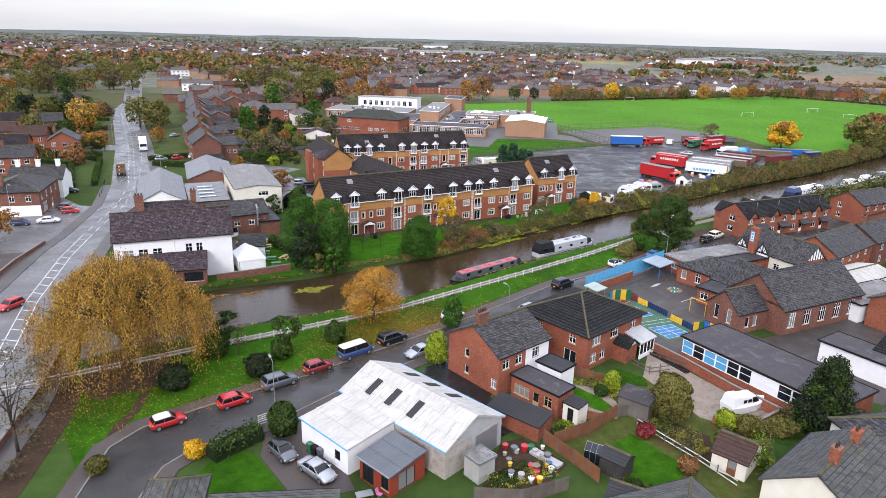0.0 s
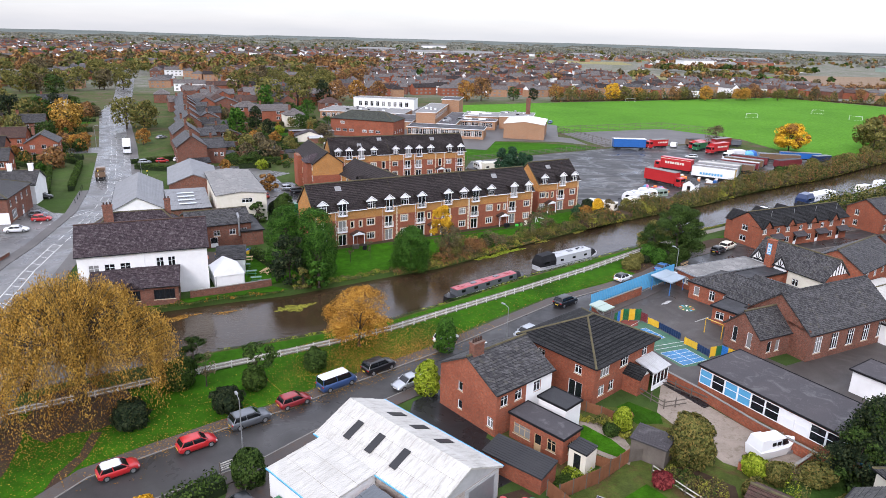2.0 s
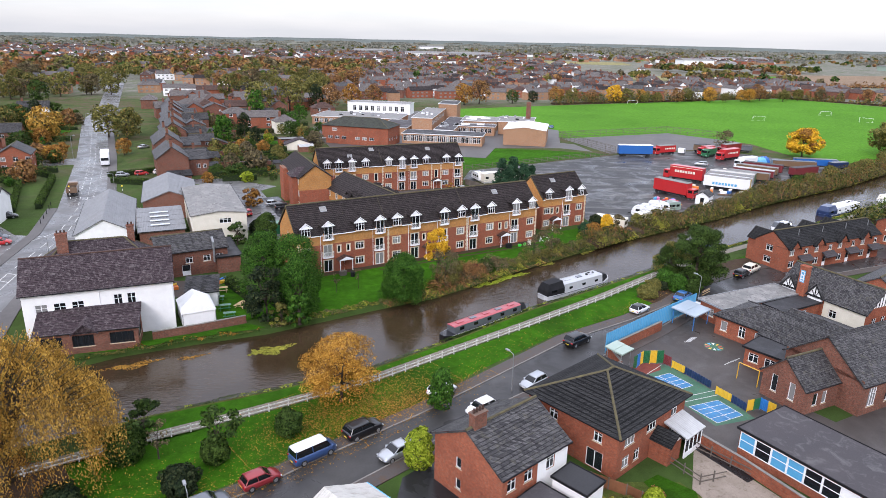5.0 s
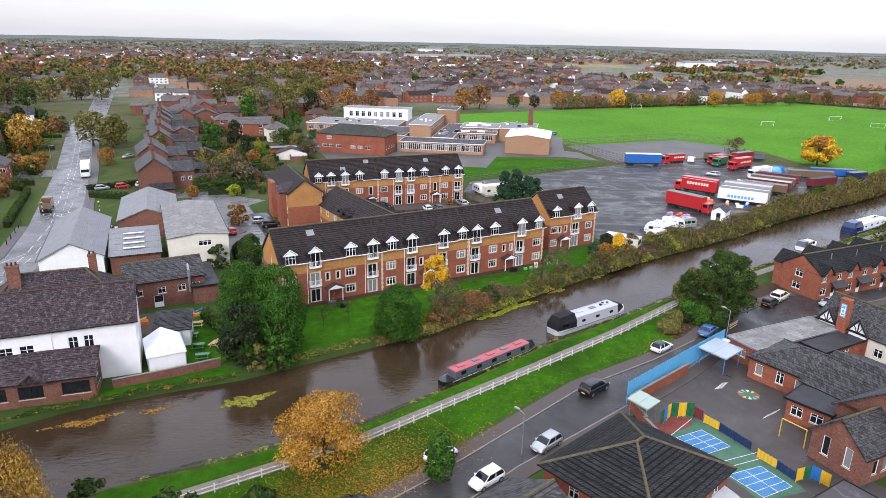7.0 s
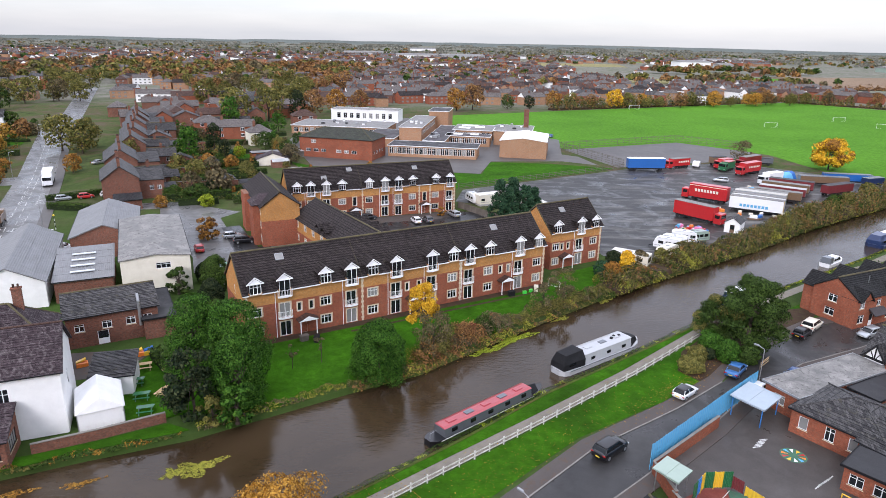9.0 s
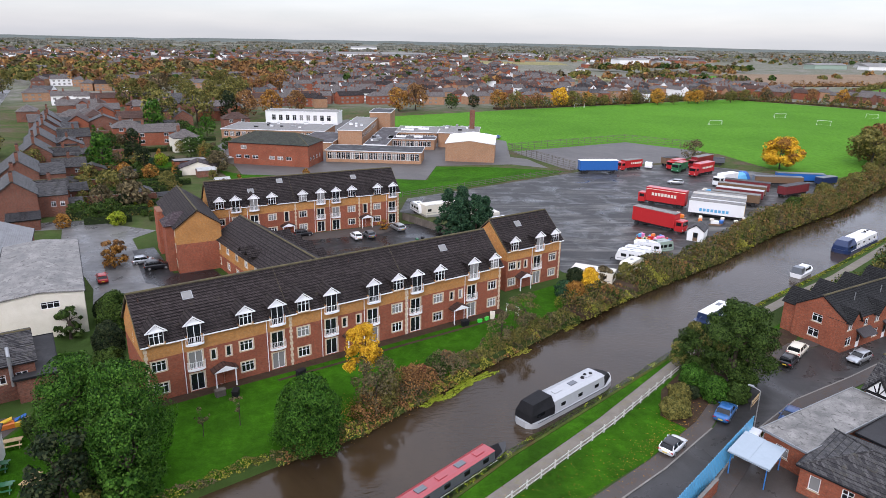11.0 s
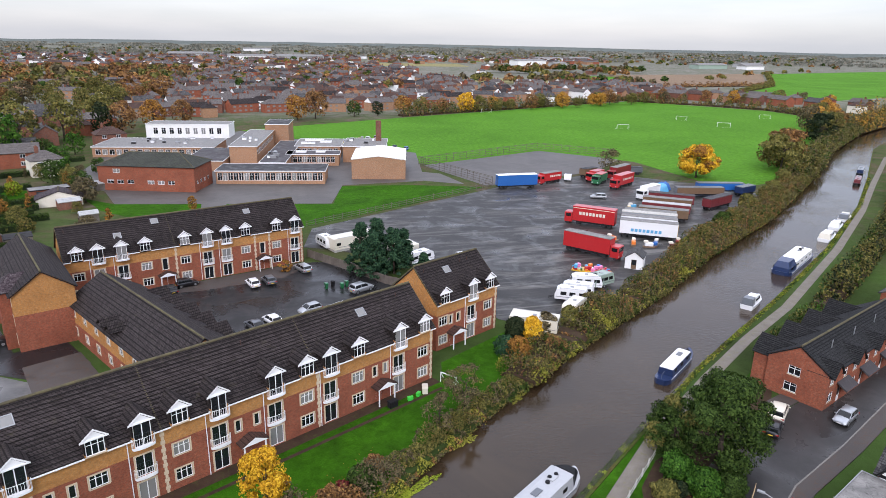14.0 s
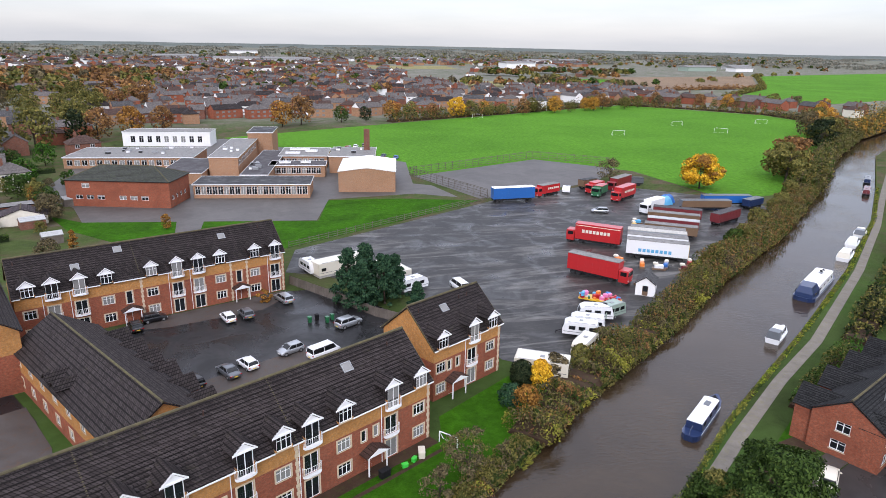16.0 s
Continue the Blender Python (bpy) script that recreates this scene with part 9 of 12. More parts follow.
def narrowboat(x, y, yaw, ln, w, hull, cabin, roof, label, cover=None, hatches=3, name="narrowboat"):
    """A canal boat along x, its bow at +x."""
    e = thing(name, x, y, WATER_Z, yaw, label, "boat", "boats on the canal")
    a, h = ln / 2, w / 2
    sec = lambda t, k, top: [(t, -h * k, top), (t, -h * k, -0.3), (t, h * k, -0.3), (t, h * k, top)]  # noqa: E731
    part("hull", Mesh().loft([sec(-a, 0.45, 0.75), sec(-a + 0.5, 0.85, 0.7), sec(-a + 1.1, 1.0, 0.68), sec(a - 2.4, 1.0, 0.68), sec(a - 1.0, 0.75, 0.8), sec(a - 0.3, 0.35, 0.98), sec(a, 0.08, 1.1)]), hull, e)
    c0, c1 = -a + (4.2 if cover else 1.8), a - 2.8
    top = 2.1 if cover else 1.72
    q = lambda k, zz: [(c0, -h * k, zz), (c1, -h * k, zz), (c1, h * k, zz), (c0, h * k, zz)]  # noqa: E731
    part("cabin", Mesh().loft([q(0.93, 0.69), q(0.8, top)]), cabin, e)
    part("cabin_roof", Mesh().loft([[(c0 - 0.08, -h * 0.84, top), (c1 + 0.08, -h * 0.84, top), (c1 + 0.08, h * 0.84, top), (c0 - 0.08, h * 0.84, top)], [(c0, -h * 0.5, top + 0.13), (c1, -h * 0.5, top + 0.13), (c1, h * 0.5, top + 0.13), (c0, h * 0.5, top + 0.13)]]), roof, e)
    part("rubbing_strake", Mesh().box(-a + 1.2, a - 2.4, -h - 0.03, -h + 0.02, 0.55, 0.64).box(-a + 1.2, a - 2.4, h - 0.02, h + 0.03, 0.55, 0.64), "white" if hull != "boat_grey" else "grey", e)
    n = max(3, int((c1 - c0) / 2.6))
    for sy in (-1, 1):
        for i in range(n):
            px = c0 + (c1 - c0) * (i + 0.5) / n
            if hatches == 0:
                part("porthole", Mesh().tube((px, sy * h * 0.84, 1.25), (px, sy * h * 0.9, 1.22), 0.2, 0.2, 10), "glass_car", e)
            else:
                part("window", Mesh().soft_box(px - 0.4, px + 0.4, sy * h * 0.86 - 0.05, sy * h * 0.86 + 0.05, 1.05, 1.5, 0.01), "glass_car", e)
    for i in range(max(hatches, 1)):
        px = c0 + (c1 - c0) * (i + 0.6) / (max(hatches, 1) + 0.2)
        part("solar_panel" if i % 2 else "roof_hatch", Mesh().soft_box(px - 0.6, px + 0.6, -0.34, 0.34, top + 0.135, top + 0.23, 0.02), "grey" if i % 2 else roof, e)
    part("tiller", Mesh().tube((-a + 0.4, 0, 0.7), (-a + 0.4, 0, 1.3), 0.03, 0.03, 5).tube((-a + 0.4, 0, 1.3), (-a + 1.3, 0, 1.4), 0.025, 0.025, 5), "metal_grey", e)
    if cover:
        part("bow_cover", Mesh().loft([[(c1 + 0.09, -h * 0.9, 0.7), (a - 0.5, -h * 0.4, 0.95), (a - 0.5, h * 0.4, 0.95), (c1 + 0.09, h * 0.9, 0.7)], [(c1 + 0.09, -h * 0.8, top), (a - 0.8, -h * 0.3, 1.5), (a - 0.8, h * 0.3, 1.5), (c1 + 0.09, h * 0.8, top)], [(c1 + 0.09, -h * 0.4, top + 0.16), (a - 1.0, -h * 0.1, 1.65), (a - 1.0, h * 0.1, 1.65), (c1 + 0.09, h * 0.4, top + 0.16)]]), cover, e, "dark canvas cover over the bow")
        for i in range(3):
            part("roof_vent", Mesh().tube((c1 - 1.2 - 0.8 * i, 0.25 * (i % 2), top + 0.12), (c1 - 1.2 - 0.8 * i, 0.25 * (i % 2), top + 0.32), 0.26, 0.2, 10), "black", e, "round black roof vent")
    else:
        part("front_cratch", Mesh().loft([[(c1, -h * 0.8, 0.7), (c1, h * 0.8, 0.7), (c1, 0, 1.75)], [(a - 1.2, -h * 0.6, 0.8), (a - 1.2, h * 0.6, 0.8), (a - 1.2, 0, 1.5)]]), "black", e, "black fabric cover over the bow")
    if cover:
        part("stern_cover", Mesh().loft([[(-a + 0.3, -h * 0.8, 0.7), (c0 - 0.09, -h * 0.97, 0.7), (c0 - 0.09, h * 0.97, 0.7), (-a + 0.3, h * 0.8, 0.7)], [(-a + 0.4, -h * 0.78, 1.5), (c0 - 0.09, -h * 0.95, 1.7), (c0 - 0.09, h * 0.95, 1.7), (-a + 0.4, h * 0.78, 1.5)], [(-a + 0.9, -h * 0.55, 2.65), (c0 - 0.2, -h * 0.6, 2.8), (c0 - 0.2, h * 0.6, 2.8), (-a + 0.9, h * 0.55, 2.65)]]), cover, e, "black canvas cover over the stern")
        for sy in (-1, 1):
            part("cover_window", Mesh().box(-a + 1.2, -a + 2.4, sy * h * 0.885 - 0.03, sy * h * 0.885 + 0.03, 1.2, 1.6), "glass_car", e)
    return e


narrowboat(8.1, 82.1, 39.5, 18.6, 2.1, "black_car", "grey", "boat_red", "long dark narrowboat with a faded red roof moored at the towpath", hatches=5)
narrowboat(24.8, 97.2, 35, 16.6, 3.1, "boat_grey", "boat_grey", "boat_grey", "grey wide-beam canal boat with a black stern cover", cover="black", hatches=3, name="wide_beam_boat")
narrowboat(55.8, 120.5, 37, 11.6, 2.2, "navy", "navy", "render_white", "navy narrowboat with a white roof", hatches=2)
motor_boat(83.2, 138.8, 35, 7.0, "white", "white", "small white river cruiser with a dark hood", "grey")
narrowboat(107.0, 155.8, 33.5, 19.0, 3.8, "navy", "white", "render_white", "large navy and white wide-beam boat with a navy stern cover", cover="navy", hatches=2, name="wide_beam_boat")
motor_boat(129.8, 170.6, 36, 9.5, "white", "white", "white motor cruiser moored at the towpath", "cream", wide=1.5)
motor_boat(139.5, 178.0, 37, 8.0, "white", "white", "white motor cruiser in a line of moored boats", "white", wide=1.4)
motor_boat(148.6, 184.4, 38, 8.0, "white", "cream", "pale motor cruiser with a grey hood", "grey", wide=1.4)
narrowboat(193.0, 223.6, 41, 13.0, 2.1, "black_car", "maroon", "maroon", "dark red narrowboat far along the canal", hatches=2)
narrowboat(209.0, 238.0, 41, 13.0, 2.1, "black_car", "navy", "grey", "dark narrowboat far along the canal", hatches=2)
motor_boat(34.6, 34.6, 20, 5.6, "white", "white", "white speedboat hull under covers on the gravel yard", "white", z=0.35, dock="boat on land")
e = thing("trailer_cradle", 34.6, 34.6, 0.0, 20, "low steel cradle under the stored boat", "trailer")
part("cradle", Mesh().box(-2.2, 2.0, -0.9, -0.8, 0, 0.35).box(-2.2, 2.0, 0.8, 0.9, 0, 0.35).box(-2.2, -2.1, -0.8, 0.8, 0, 0.2), "metal_grey", e)


# ---- street and garden furniture ----
def street_lamp(x, y, yaw, h=6.5, label="grey steel street lamp beside the road"):
    e = thing("street_lamp", x, y, 0.05, yaw, label, "street lamp", "street lamps")
    part("column", Mesh().tube((0, 0, 0), (0, 0, 1.2), 0.09, 0.08, 8).tube((0, 0, 1.2), (0, 0, h), 0.06, 0.045, 8), "metal_grey", e)
    part("arm", Mesh().tube((0, 0, h), (0.8, 0, h + 0.25), 0.035, 0.035, 6), "metal_grey", e)
    part("lantern", Mesh().soft_box(0.7, 1.35, -0.13, 0.13, h + 0.18, h + 0.34, 0.04), "metal_grey", e)


for px, py, yw, hh in ((-20.6, 34.0, 120, 5.5), (-47.8, 31.0, 150, 8.5), (-93.0, 105.0, -30, 8.5), (9.3, 60.2, 130, 5.0), (42.6, 87.2, 130, 5.5), (-77.0, 146.5, 200, 8), (-108, 204, 200, 8), (-116.5, 204, 20, 8), (-140, 262, 20, 8), (-66.5, 98, 200, 7)):
    street_lamp(px, py, yw, hh)


def wheelie_bin(x, y, yaw, colour, label):
    e = thing("wheelie_bin", x, y, 0.04, yaw, label, "bin", "wheelie bins")
    part("bin_body", Mesh().loft([[(-0.2, -0.22, 0.05), (0.2, -0.22, 0.05), (0.2, 0.22, 0.05), (-0.2, 0.22, 0.05)], [(-0.27, -0.3, 0.98), (0.27, -0.3, 0.98), (0.27, 0.34, 0.98), (-0.27, 0.34, 0.98)]]), colour, e)
    part("lid", Mesh().soft_box(-0.29, 0.29, -0.32, 0.36, 0.983, 1.08, 0.03), colour, e)
    part("wheel", Mesh().tube((-0.24, 0.3, 0.1), (0.24, 0.3, 0.1), 0.1, 0.1, 8), "tyre", e)


for i in range(4):
    wheelie_bin(-14.6 + 0.75 * i, 26.4 - 0.65 * i, -41, "black" if i % 2 else "grey", "dark wheelie bin against the white shed")
for px, py, c in ((11.4, 159.9, "green"), (14.1, 159.3, "green"), (12.6, 160.6, "black"), (-12.6, 166.9, "black"), (15.0, 160.2, "green")):
    wheelie_bin(px, py, 20, c, "wheelie bin at the parking court's edge")
e = thing("green_container", -33.8, 126.6, 0.03, 25, "green steel storage container beside the flats", "container")
part("body", Mesh().soft_box(-3, 3, -1.2, 1.2, 0, 2.4, 0.05), "green", e)
for i in range(10):
    part("rib", Mesh().box(-2.8 + 0.6 * i, -2.6 + 0.6 * i, -1.23, 1.23, 0.15, 2.25), "green", e)
for px, py, c in ((-14.6, 100.4, "black"), (-7.4, 104.8, "black"), (-16.4, 100.6, "timber_grey"), (17.8, 119.4, "lime"), (19.0, 120.2, "lime"), (20.0, 120.9, "cream"), (15.4, 118.4, "black")):
    e = thing("garden_item", px, py, 0.03, (px * 31) % 90, "bright plastic garden toy by the wall" if c == "lime" else "garden box standing by the wall of the flats", "garden item", "things along the flats")
    k = 0.55 if c == "lime" else 1.0
    part("box", Mesh().soft_box(-0.6 * k, 0.6 * k, -0.35 * k, 0.35 * k, 0, 0.75 * k, 0.08 * k), c, e)
    part("lid", Mesh().soft_box(-0.64 * k, 0.64 * k, -0.38 * k, 0.38 * k, 0.755 * k, 0.85 * k, 0.03 * k), c, e)
goal_frame(22.6, 123.0, -50, 2.4, 1.4, "white_upvc", "small white garden goal on the lawn", 0.8)
for px, py, yw in ((177.0, 356.0, -2), (233.0, 388.7, -5), (238.0, 358.5, -38), (291.0, 390.5, -20), (130.5, 437.0, 4), (187.0, 470.0, 10)):
    goal_frame(px, py, yw, 6.5, 2.4, "white_upvc", "white football goal on the playing field", 1.6)

# fences and walls of the gardens
post_fence("garden_fence", [(10.6, 26.5), (14.9, 29.0), (18.8, 32.4)], 1.7, 1.9, "timber", "orange-brown boarded garden fence with pale posts")
post_fence("garden_fence", [(18.8, 32.4), (21.4, 33.1), (24.8, 34.2)], 1.4, 1.9, "timber_grey", "weathered grey boarded garden fence")
post_fence("garden_fence", [(15.0, 42.8), (18.0, 40.9), (20.3, 38.9)], 1.3, 1.9, "timber", "boarded fence between the back gardens")
post_fence("garden_fence", [(14.2, 32.4), (16.6, 31.2), (18.6, 32.2)], 1.2, 1.8, "timber", "low orange-brown garden fence")
post_fence("garden_fence", [(20.7, 30.8), (22.8, 27.5), (25.1, 24.1), (27.4, 20.0)], 1.1, 2.0, "fence_white", "pale post and rail garden fence", (0.35, 0.85), None, False)
post_fence("garden_fence", [(9.6, 27.1), (12.1, 23.5), (14.0, 20.4)], 1.7, 1.9, "timber", "brown fence of the shed yard")
post_fence("garden_fence", [(1.6, 17.6), (6.2, 17.4), (10.8, 19.4)], 1.6, 1.9, "timber_grey", "grey-green boarded fence behind the shed yard")
post_fence("garden_fence", [(27.3, 48.8), (31.4, 43.9)], 1.2, 2.0, "timber_grey", "wooden railings along the path", (0.35, 0.9), None, False)
post_fence("garden_fence", [(23.8, 46.0), (25.8, 42.7), (28.8, 43.6)], 1.2, 2.0, "timber_grey", "wooden railings round the front lawn", (0.35, 0.9), None, False)
post_fence("court_fence", [(9.4, 178.5), (17.6, 167.0), (22.0, 160.0), (30.6, 151.6)], 1.7, 2.2, "timber_grey", "boarded fence round the parking court")
post_fence("court_fence", [(69.0, 237.5), (54.6, 275.5), (110.0, 300.5), (133.0, 281.0)], 2.8, 3.2, "timber_grey", "tall mesh fence round the sports court", (0.3, 1.0, 1.7, 2.4, 2.75), None, False)
post_fence("school_fence", [(10.6, 201.2), (38, 217.8), (69, 236.5)], 1.5, 2.6, "timber_grey", "low railings between the yard and the school lawn", (0.3, 0.8, 1.3), None, False)
post_fence("drive_gate", [(-21.6, 29.8), (-18.6, 32.2)], 1.1, 3.4, "fence_white", "white barred gate by the driveway", (0.25, 0.5, 0.75, 1.0), None, False)
post_fence("path_barrier", [(45.4, 92.4), (47.6, 94.4)], 1.0, 2.8, "timber_pale", "wooden barrier at the path end", (0.3, 0.7, 0.95), None, False)
brick_wall("bridge_parapet", [(-55.8, 56.0), (-51.2, 45.5), (-48.6, 36.5), (-46.2, 24.0), (-43.5, 10)], 1.0, "low red brick wall beside the main road", "brick_old")
brick_wall("corner_wall", [(-79.0, 92.0), (-78.0, 80.0), (-76.0, 70.0), (-73.0, 60)], 0.7, "low wall at the junction corner", "brick_old")
brick_wall("yard_wall", [(38.2, 33.2), (33.0, 29.6), (29.6, 31.6)], 1.0, "brick wall round the gravel yard", "brick_house")
flat("gravel_yard", [(28.0, 50.0), (24.8, 42.0), (28.6, 32.6), (32.4, 30.2), (38.2, 32.6), (34.2, 38.4), (30.6, 45.0)], 0.0, 0.03, "gravel", "pale gravel yard", "yard")
flat("garden_lawn", [(14.9, 25.5), (19.6, 29.0), (23.6, 23.4), (21.9, 20.6), (19.6, 19.8), (16.5, 21.8)], 0.0, 0.03, "lawn", "bright green back garden lawn", "lawn")
flat("garden_lawn", [(14.4, 38.4), (15.7, 39.1), (18.1, 36.4), (19.1, 34.4), (18.1, 33.1), (16.5, 34.2), (14.5, 36.2)], 0.0, 0.036, "lawn", "curved back garden lawn", "lawn")
flat("garden_path", [(13.6, 39.8), (16.6, 40.4), (19.4, 37.2), (19.9, 34.3), (18.8, 32.0), (17.3, 32.7), (15.9, 33.8), (13.8, 36.2)], 0.0, 0.03, "gravel", "sandy garden path round the lawn", "path")
flat("garden_lawn", [(20.3, 43.0), (22.1, 44.2), (25.0, 41.6), (24.7, 39.6), (21.7, 39.5)], 0.0, 0.03, "lawn", "front lawn of the brick pair", "lawn")
flat("garden_lawn", [(10.0, 28.3), (13.6, 32.8), (16.5, 31.0), (11.6, 27.0)], 0.0, 0.032, "grass", "rough weedy back garden grass", "lawn")
flat("garden_lawn", [(33.0, 23.2), (35.1, 28.4), (38.9, 29.1), (37.0, 23.8)], 0.0, 0.03, "grass", "rough grass under a dark evergreen", "lawn")
flat("garden_bed", [(21.4, 31.6), (24.8, 31.8), (28.2, 28.8), (27.0, 24.0), (25.1, 24.2), (22.9, 27.6)], 0.0, 0.03, "soil", "leaf-strewn garden bed beside the railings", "garden bed")
flat("garden_path", [(28.6, 52.2), (32.4, 44.0), (30.7, 43.0), (27.2, 49.1)], 0.0, 0.05, "asphalt_dark", "dark tarmac path along the school wall", "path")
flat("shed_yard", [(5.0, 27.0), (7.4, 28.0), (11.6, 23.6), (8, 19), (2.6, 19.6)], 0.0, 0.026, "soil", "cluttered earth yard behind the shed", "yard")
flat("driveway", [(-20.6, 30.4), (-18.4, 32.6), (-12.4, 25.6), (-9.6, 19.0), (-14.6, 17.0), (-19.8, 24.0)], 0.0, 0.03, "paving", "paved driveway", "driveway")
flat("front_lawn", [(-23.2, 26.4), (-20.2, 24.0), (-15.2, 17.4), (-20.6, 15.4), (-25.6, 20.0)], 0.0, 0.03, "lawn", "front garden lawn", "lawn")
flat("back_gardens", [(5.0, 36.0), (8.0, 29.4), (13, 24), (20, 17.6), (30, 18), (32, 29), (24, 43), (14, 43)], 0.0, 0.018, "verge", "rough back gardens", "garden")
rng = random.Random(3)
for i in range(34):
    px, py = rng.uniform(4.2, 9.6), rng.uniform(20.4, 26.2)
    if (px - 1.9) * 0.77 - (py - 21.2) * 0.63 < 3.4 and px < 5:
        continue
    e = thing("yard_clutter", px, py, 0.026, rng.uniform(0, 180), "bucket, crate or pot in the cluttered yard", "clutter", "yard clutter")
    s = rng.uniform(0.15, 0.4)
    c = rng.choice(["white", "grey", "tarp_blue", "brown_van", "red", "yellow", "concrete", "green"])
    part("tub", Mesh().tube((0, 0, 0), (0, 0, s * 1.6), s * 0.8, s, 9), c, e)
    part("rim", Mesh().tube((0, 0, s * 1.6), (0, 0, s * 1.75), s * 1.08, s * 1.08, 9), c, e)
e = thing("sheet_stack", 9.4, 24.2, 0.03, -46, "stack of corrugated sheets leaning in the yard", "building material")
part("sheet", Mesh().box(-1.8, 1.8, -0.5, 0.5, 0, 0.3), "sheet_pale", e)
e = thing("garden_table", -8.6, 17.6, 0.03, 20, "grey garden table outside the garden room", "table")
part("tabletop", Mesh().soft_box(-0.8, 0.8, -0.45, 0.45, 0.68, 0.74, 0.02), "metal_grey", e)
for sx in (-1, 1):
    for sy in (-1, 1):
        part("leg", Mesh().tube((sx * 0.7, sy * 0.35, 0), (sx * 0.65, sy * 0.32, 0.68), 0.025, 0.025, 5), "metal_grey", e)
e = thing("garden_chair", -7.2, 17.9, 0.03, 60, "pink folding garden chair", "chair")
part("seat", Mesh().box(-0.22, 0.22, -0.22, 0.22, 0.42, 0.46), "pink", e)
part("backrest", Mesh().loft([[(-0.22, 0.2, 0.44), (0.22, 0.2, 0.44), (0.22, 0.24, 0.44), (-0.22, 0.24, 0.44)], [(-0.22, 0.36, 0.95), (0.22, 0.36, 0.95), (0.22, 0.4, 0.95), (-0.22, 0.4, 0.95)]]), "pink", e)
for sx in (-1, 1):
    for sy in (-1, 1):
        part("leg", Mesh().tube((sx * 0.2, -sy * 0.2, 0), (sx * 0.2, sy * 0.2, 0.43), 0.015, 0.015, 5), "metal_grey", e)


# crossing beacons and bollards on the main road
def beacon(x, y):
    e = thing("crossing_beacon", x, y, 0.1, 0, "black and white crossing post with an amber globe", "beacon", "crossing beacons")
    for i in range(6):
        part("post_band", Mesh().tube((0, 0, 0.5 * i), (0, 0, 0.5 * i + 0.5), 0.07, 0.07, 8), "black" if i % 2 else "plate_white", e)
    part("globe", Mesh().loft([[(0.22 * math.sin(k) * math.cos(a), 0.22 * math.sin(k) * math.sin(a), 3.22 - 0.22 * math.cos(k)) for a in (0.63 * i for i in range(10))] for k in (0.3, 0.9, 1.57, 2.2, 2.85)]), "plate_yellow", e, "amber globe", smooth=True)


beacon(-79.0, 154.6)
beacon(-91.6, 153.2)
for px, py in ((-92.6, 146.0), (-91.2, 142.6), (-89.6, 138.6), (-88.0, 134.4), (-86.6, 130.6), (-70.6, 128.0), (-71.6, 132.0)):
    e = thing("bollard", px, py, 0.1, 0, "dark metal bollard on the pavement edge", "bollard", "roadside bollards")
    part("post", Mesh().tube((0, 0, 0), (0, 0, 0.95), 0.09, 0.08, 8), "black", e)
    part("cap", Mesh().tube((0, 0, 0.95), (0, 0, 1.08), 0.1, 0.03, 8), "black", e)


# low dark lean-to behind the brick house, bins and planting
building("lean_to_store", 3.9, 31.4, -40, 6.6, 2.8, 1.9, 2.4, "brick_house", "felt_dark", "low dark-roofed lean-to store beside the house", "outhouse", "lean", over=0.15, gutter=None)
for px, py, c in ((-14.9, 24.9, "green"), (-14.3, 24.4, "black"), (-13.7, 24.0, "grey")):
    wheelie_bin(px, py, 50, c, "wheelie bin standing by the shed wing")
for i, (line, w, h, lf, mx) in enumerate((([(3.0, 19.8), (6.5, 21.6), (9.4, 22.8)], 3.2, 0.6, "leaf_hedge", ("leaf_weed", "leaf_bramble")), ([(22.0, 30.6), (24.6, 27.6), (26.4, 25.0)], 2.8, 0.9, "leaf_olive", ("leaf_hedge", "leaf_bramble", "leaf_weed")), ([(10.6, 28.4), (14.0, 31.6)], 2.2, 0.35, "leaf_hedge", ("leaf_lime",)), ([(14.4, 40.6), (17.6, 39.4), (20.0, 36.4)], 0.9, 0.7, "leaf_hedge", ("leaf_olive", "leaf_weed")), ([(33.4, 29.6), (37.0, 31.0), (40.4, 33.0)], 2.2, 1.4, "leaf_bare", ("leaf_olive", "leaf_bramble")), ([(29.6, 21.6), (32.2, 24.0), (33.0, 27.0)], 1.8, 1.5, "leaf_hedge", ("leaf_lime", "leaf_olive")), ([(14.8, 24.4), (15.8, 21.6), (18.6, 19.2)], 0.7, 0.6, "leaf_hedge", ("leaf_bramble",)))):
    thicket("garden_planting", line, w, h, lf, "mixed low garden plants turning in autumn", 420, 0.085, 700 + i, rough=1.0, mound=False, mixes=mx)


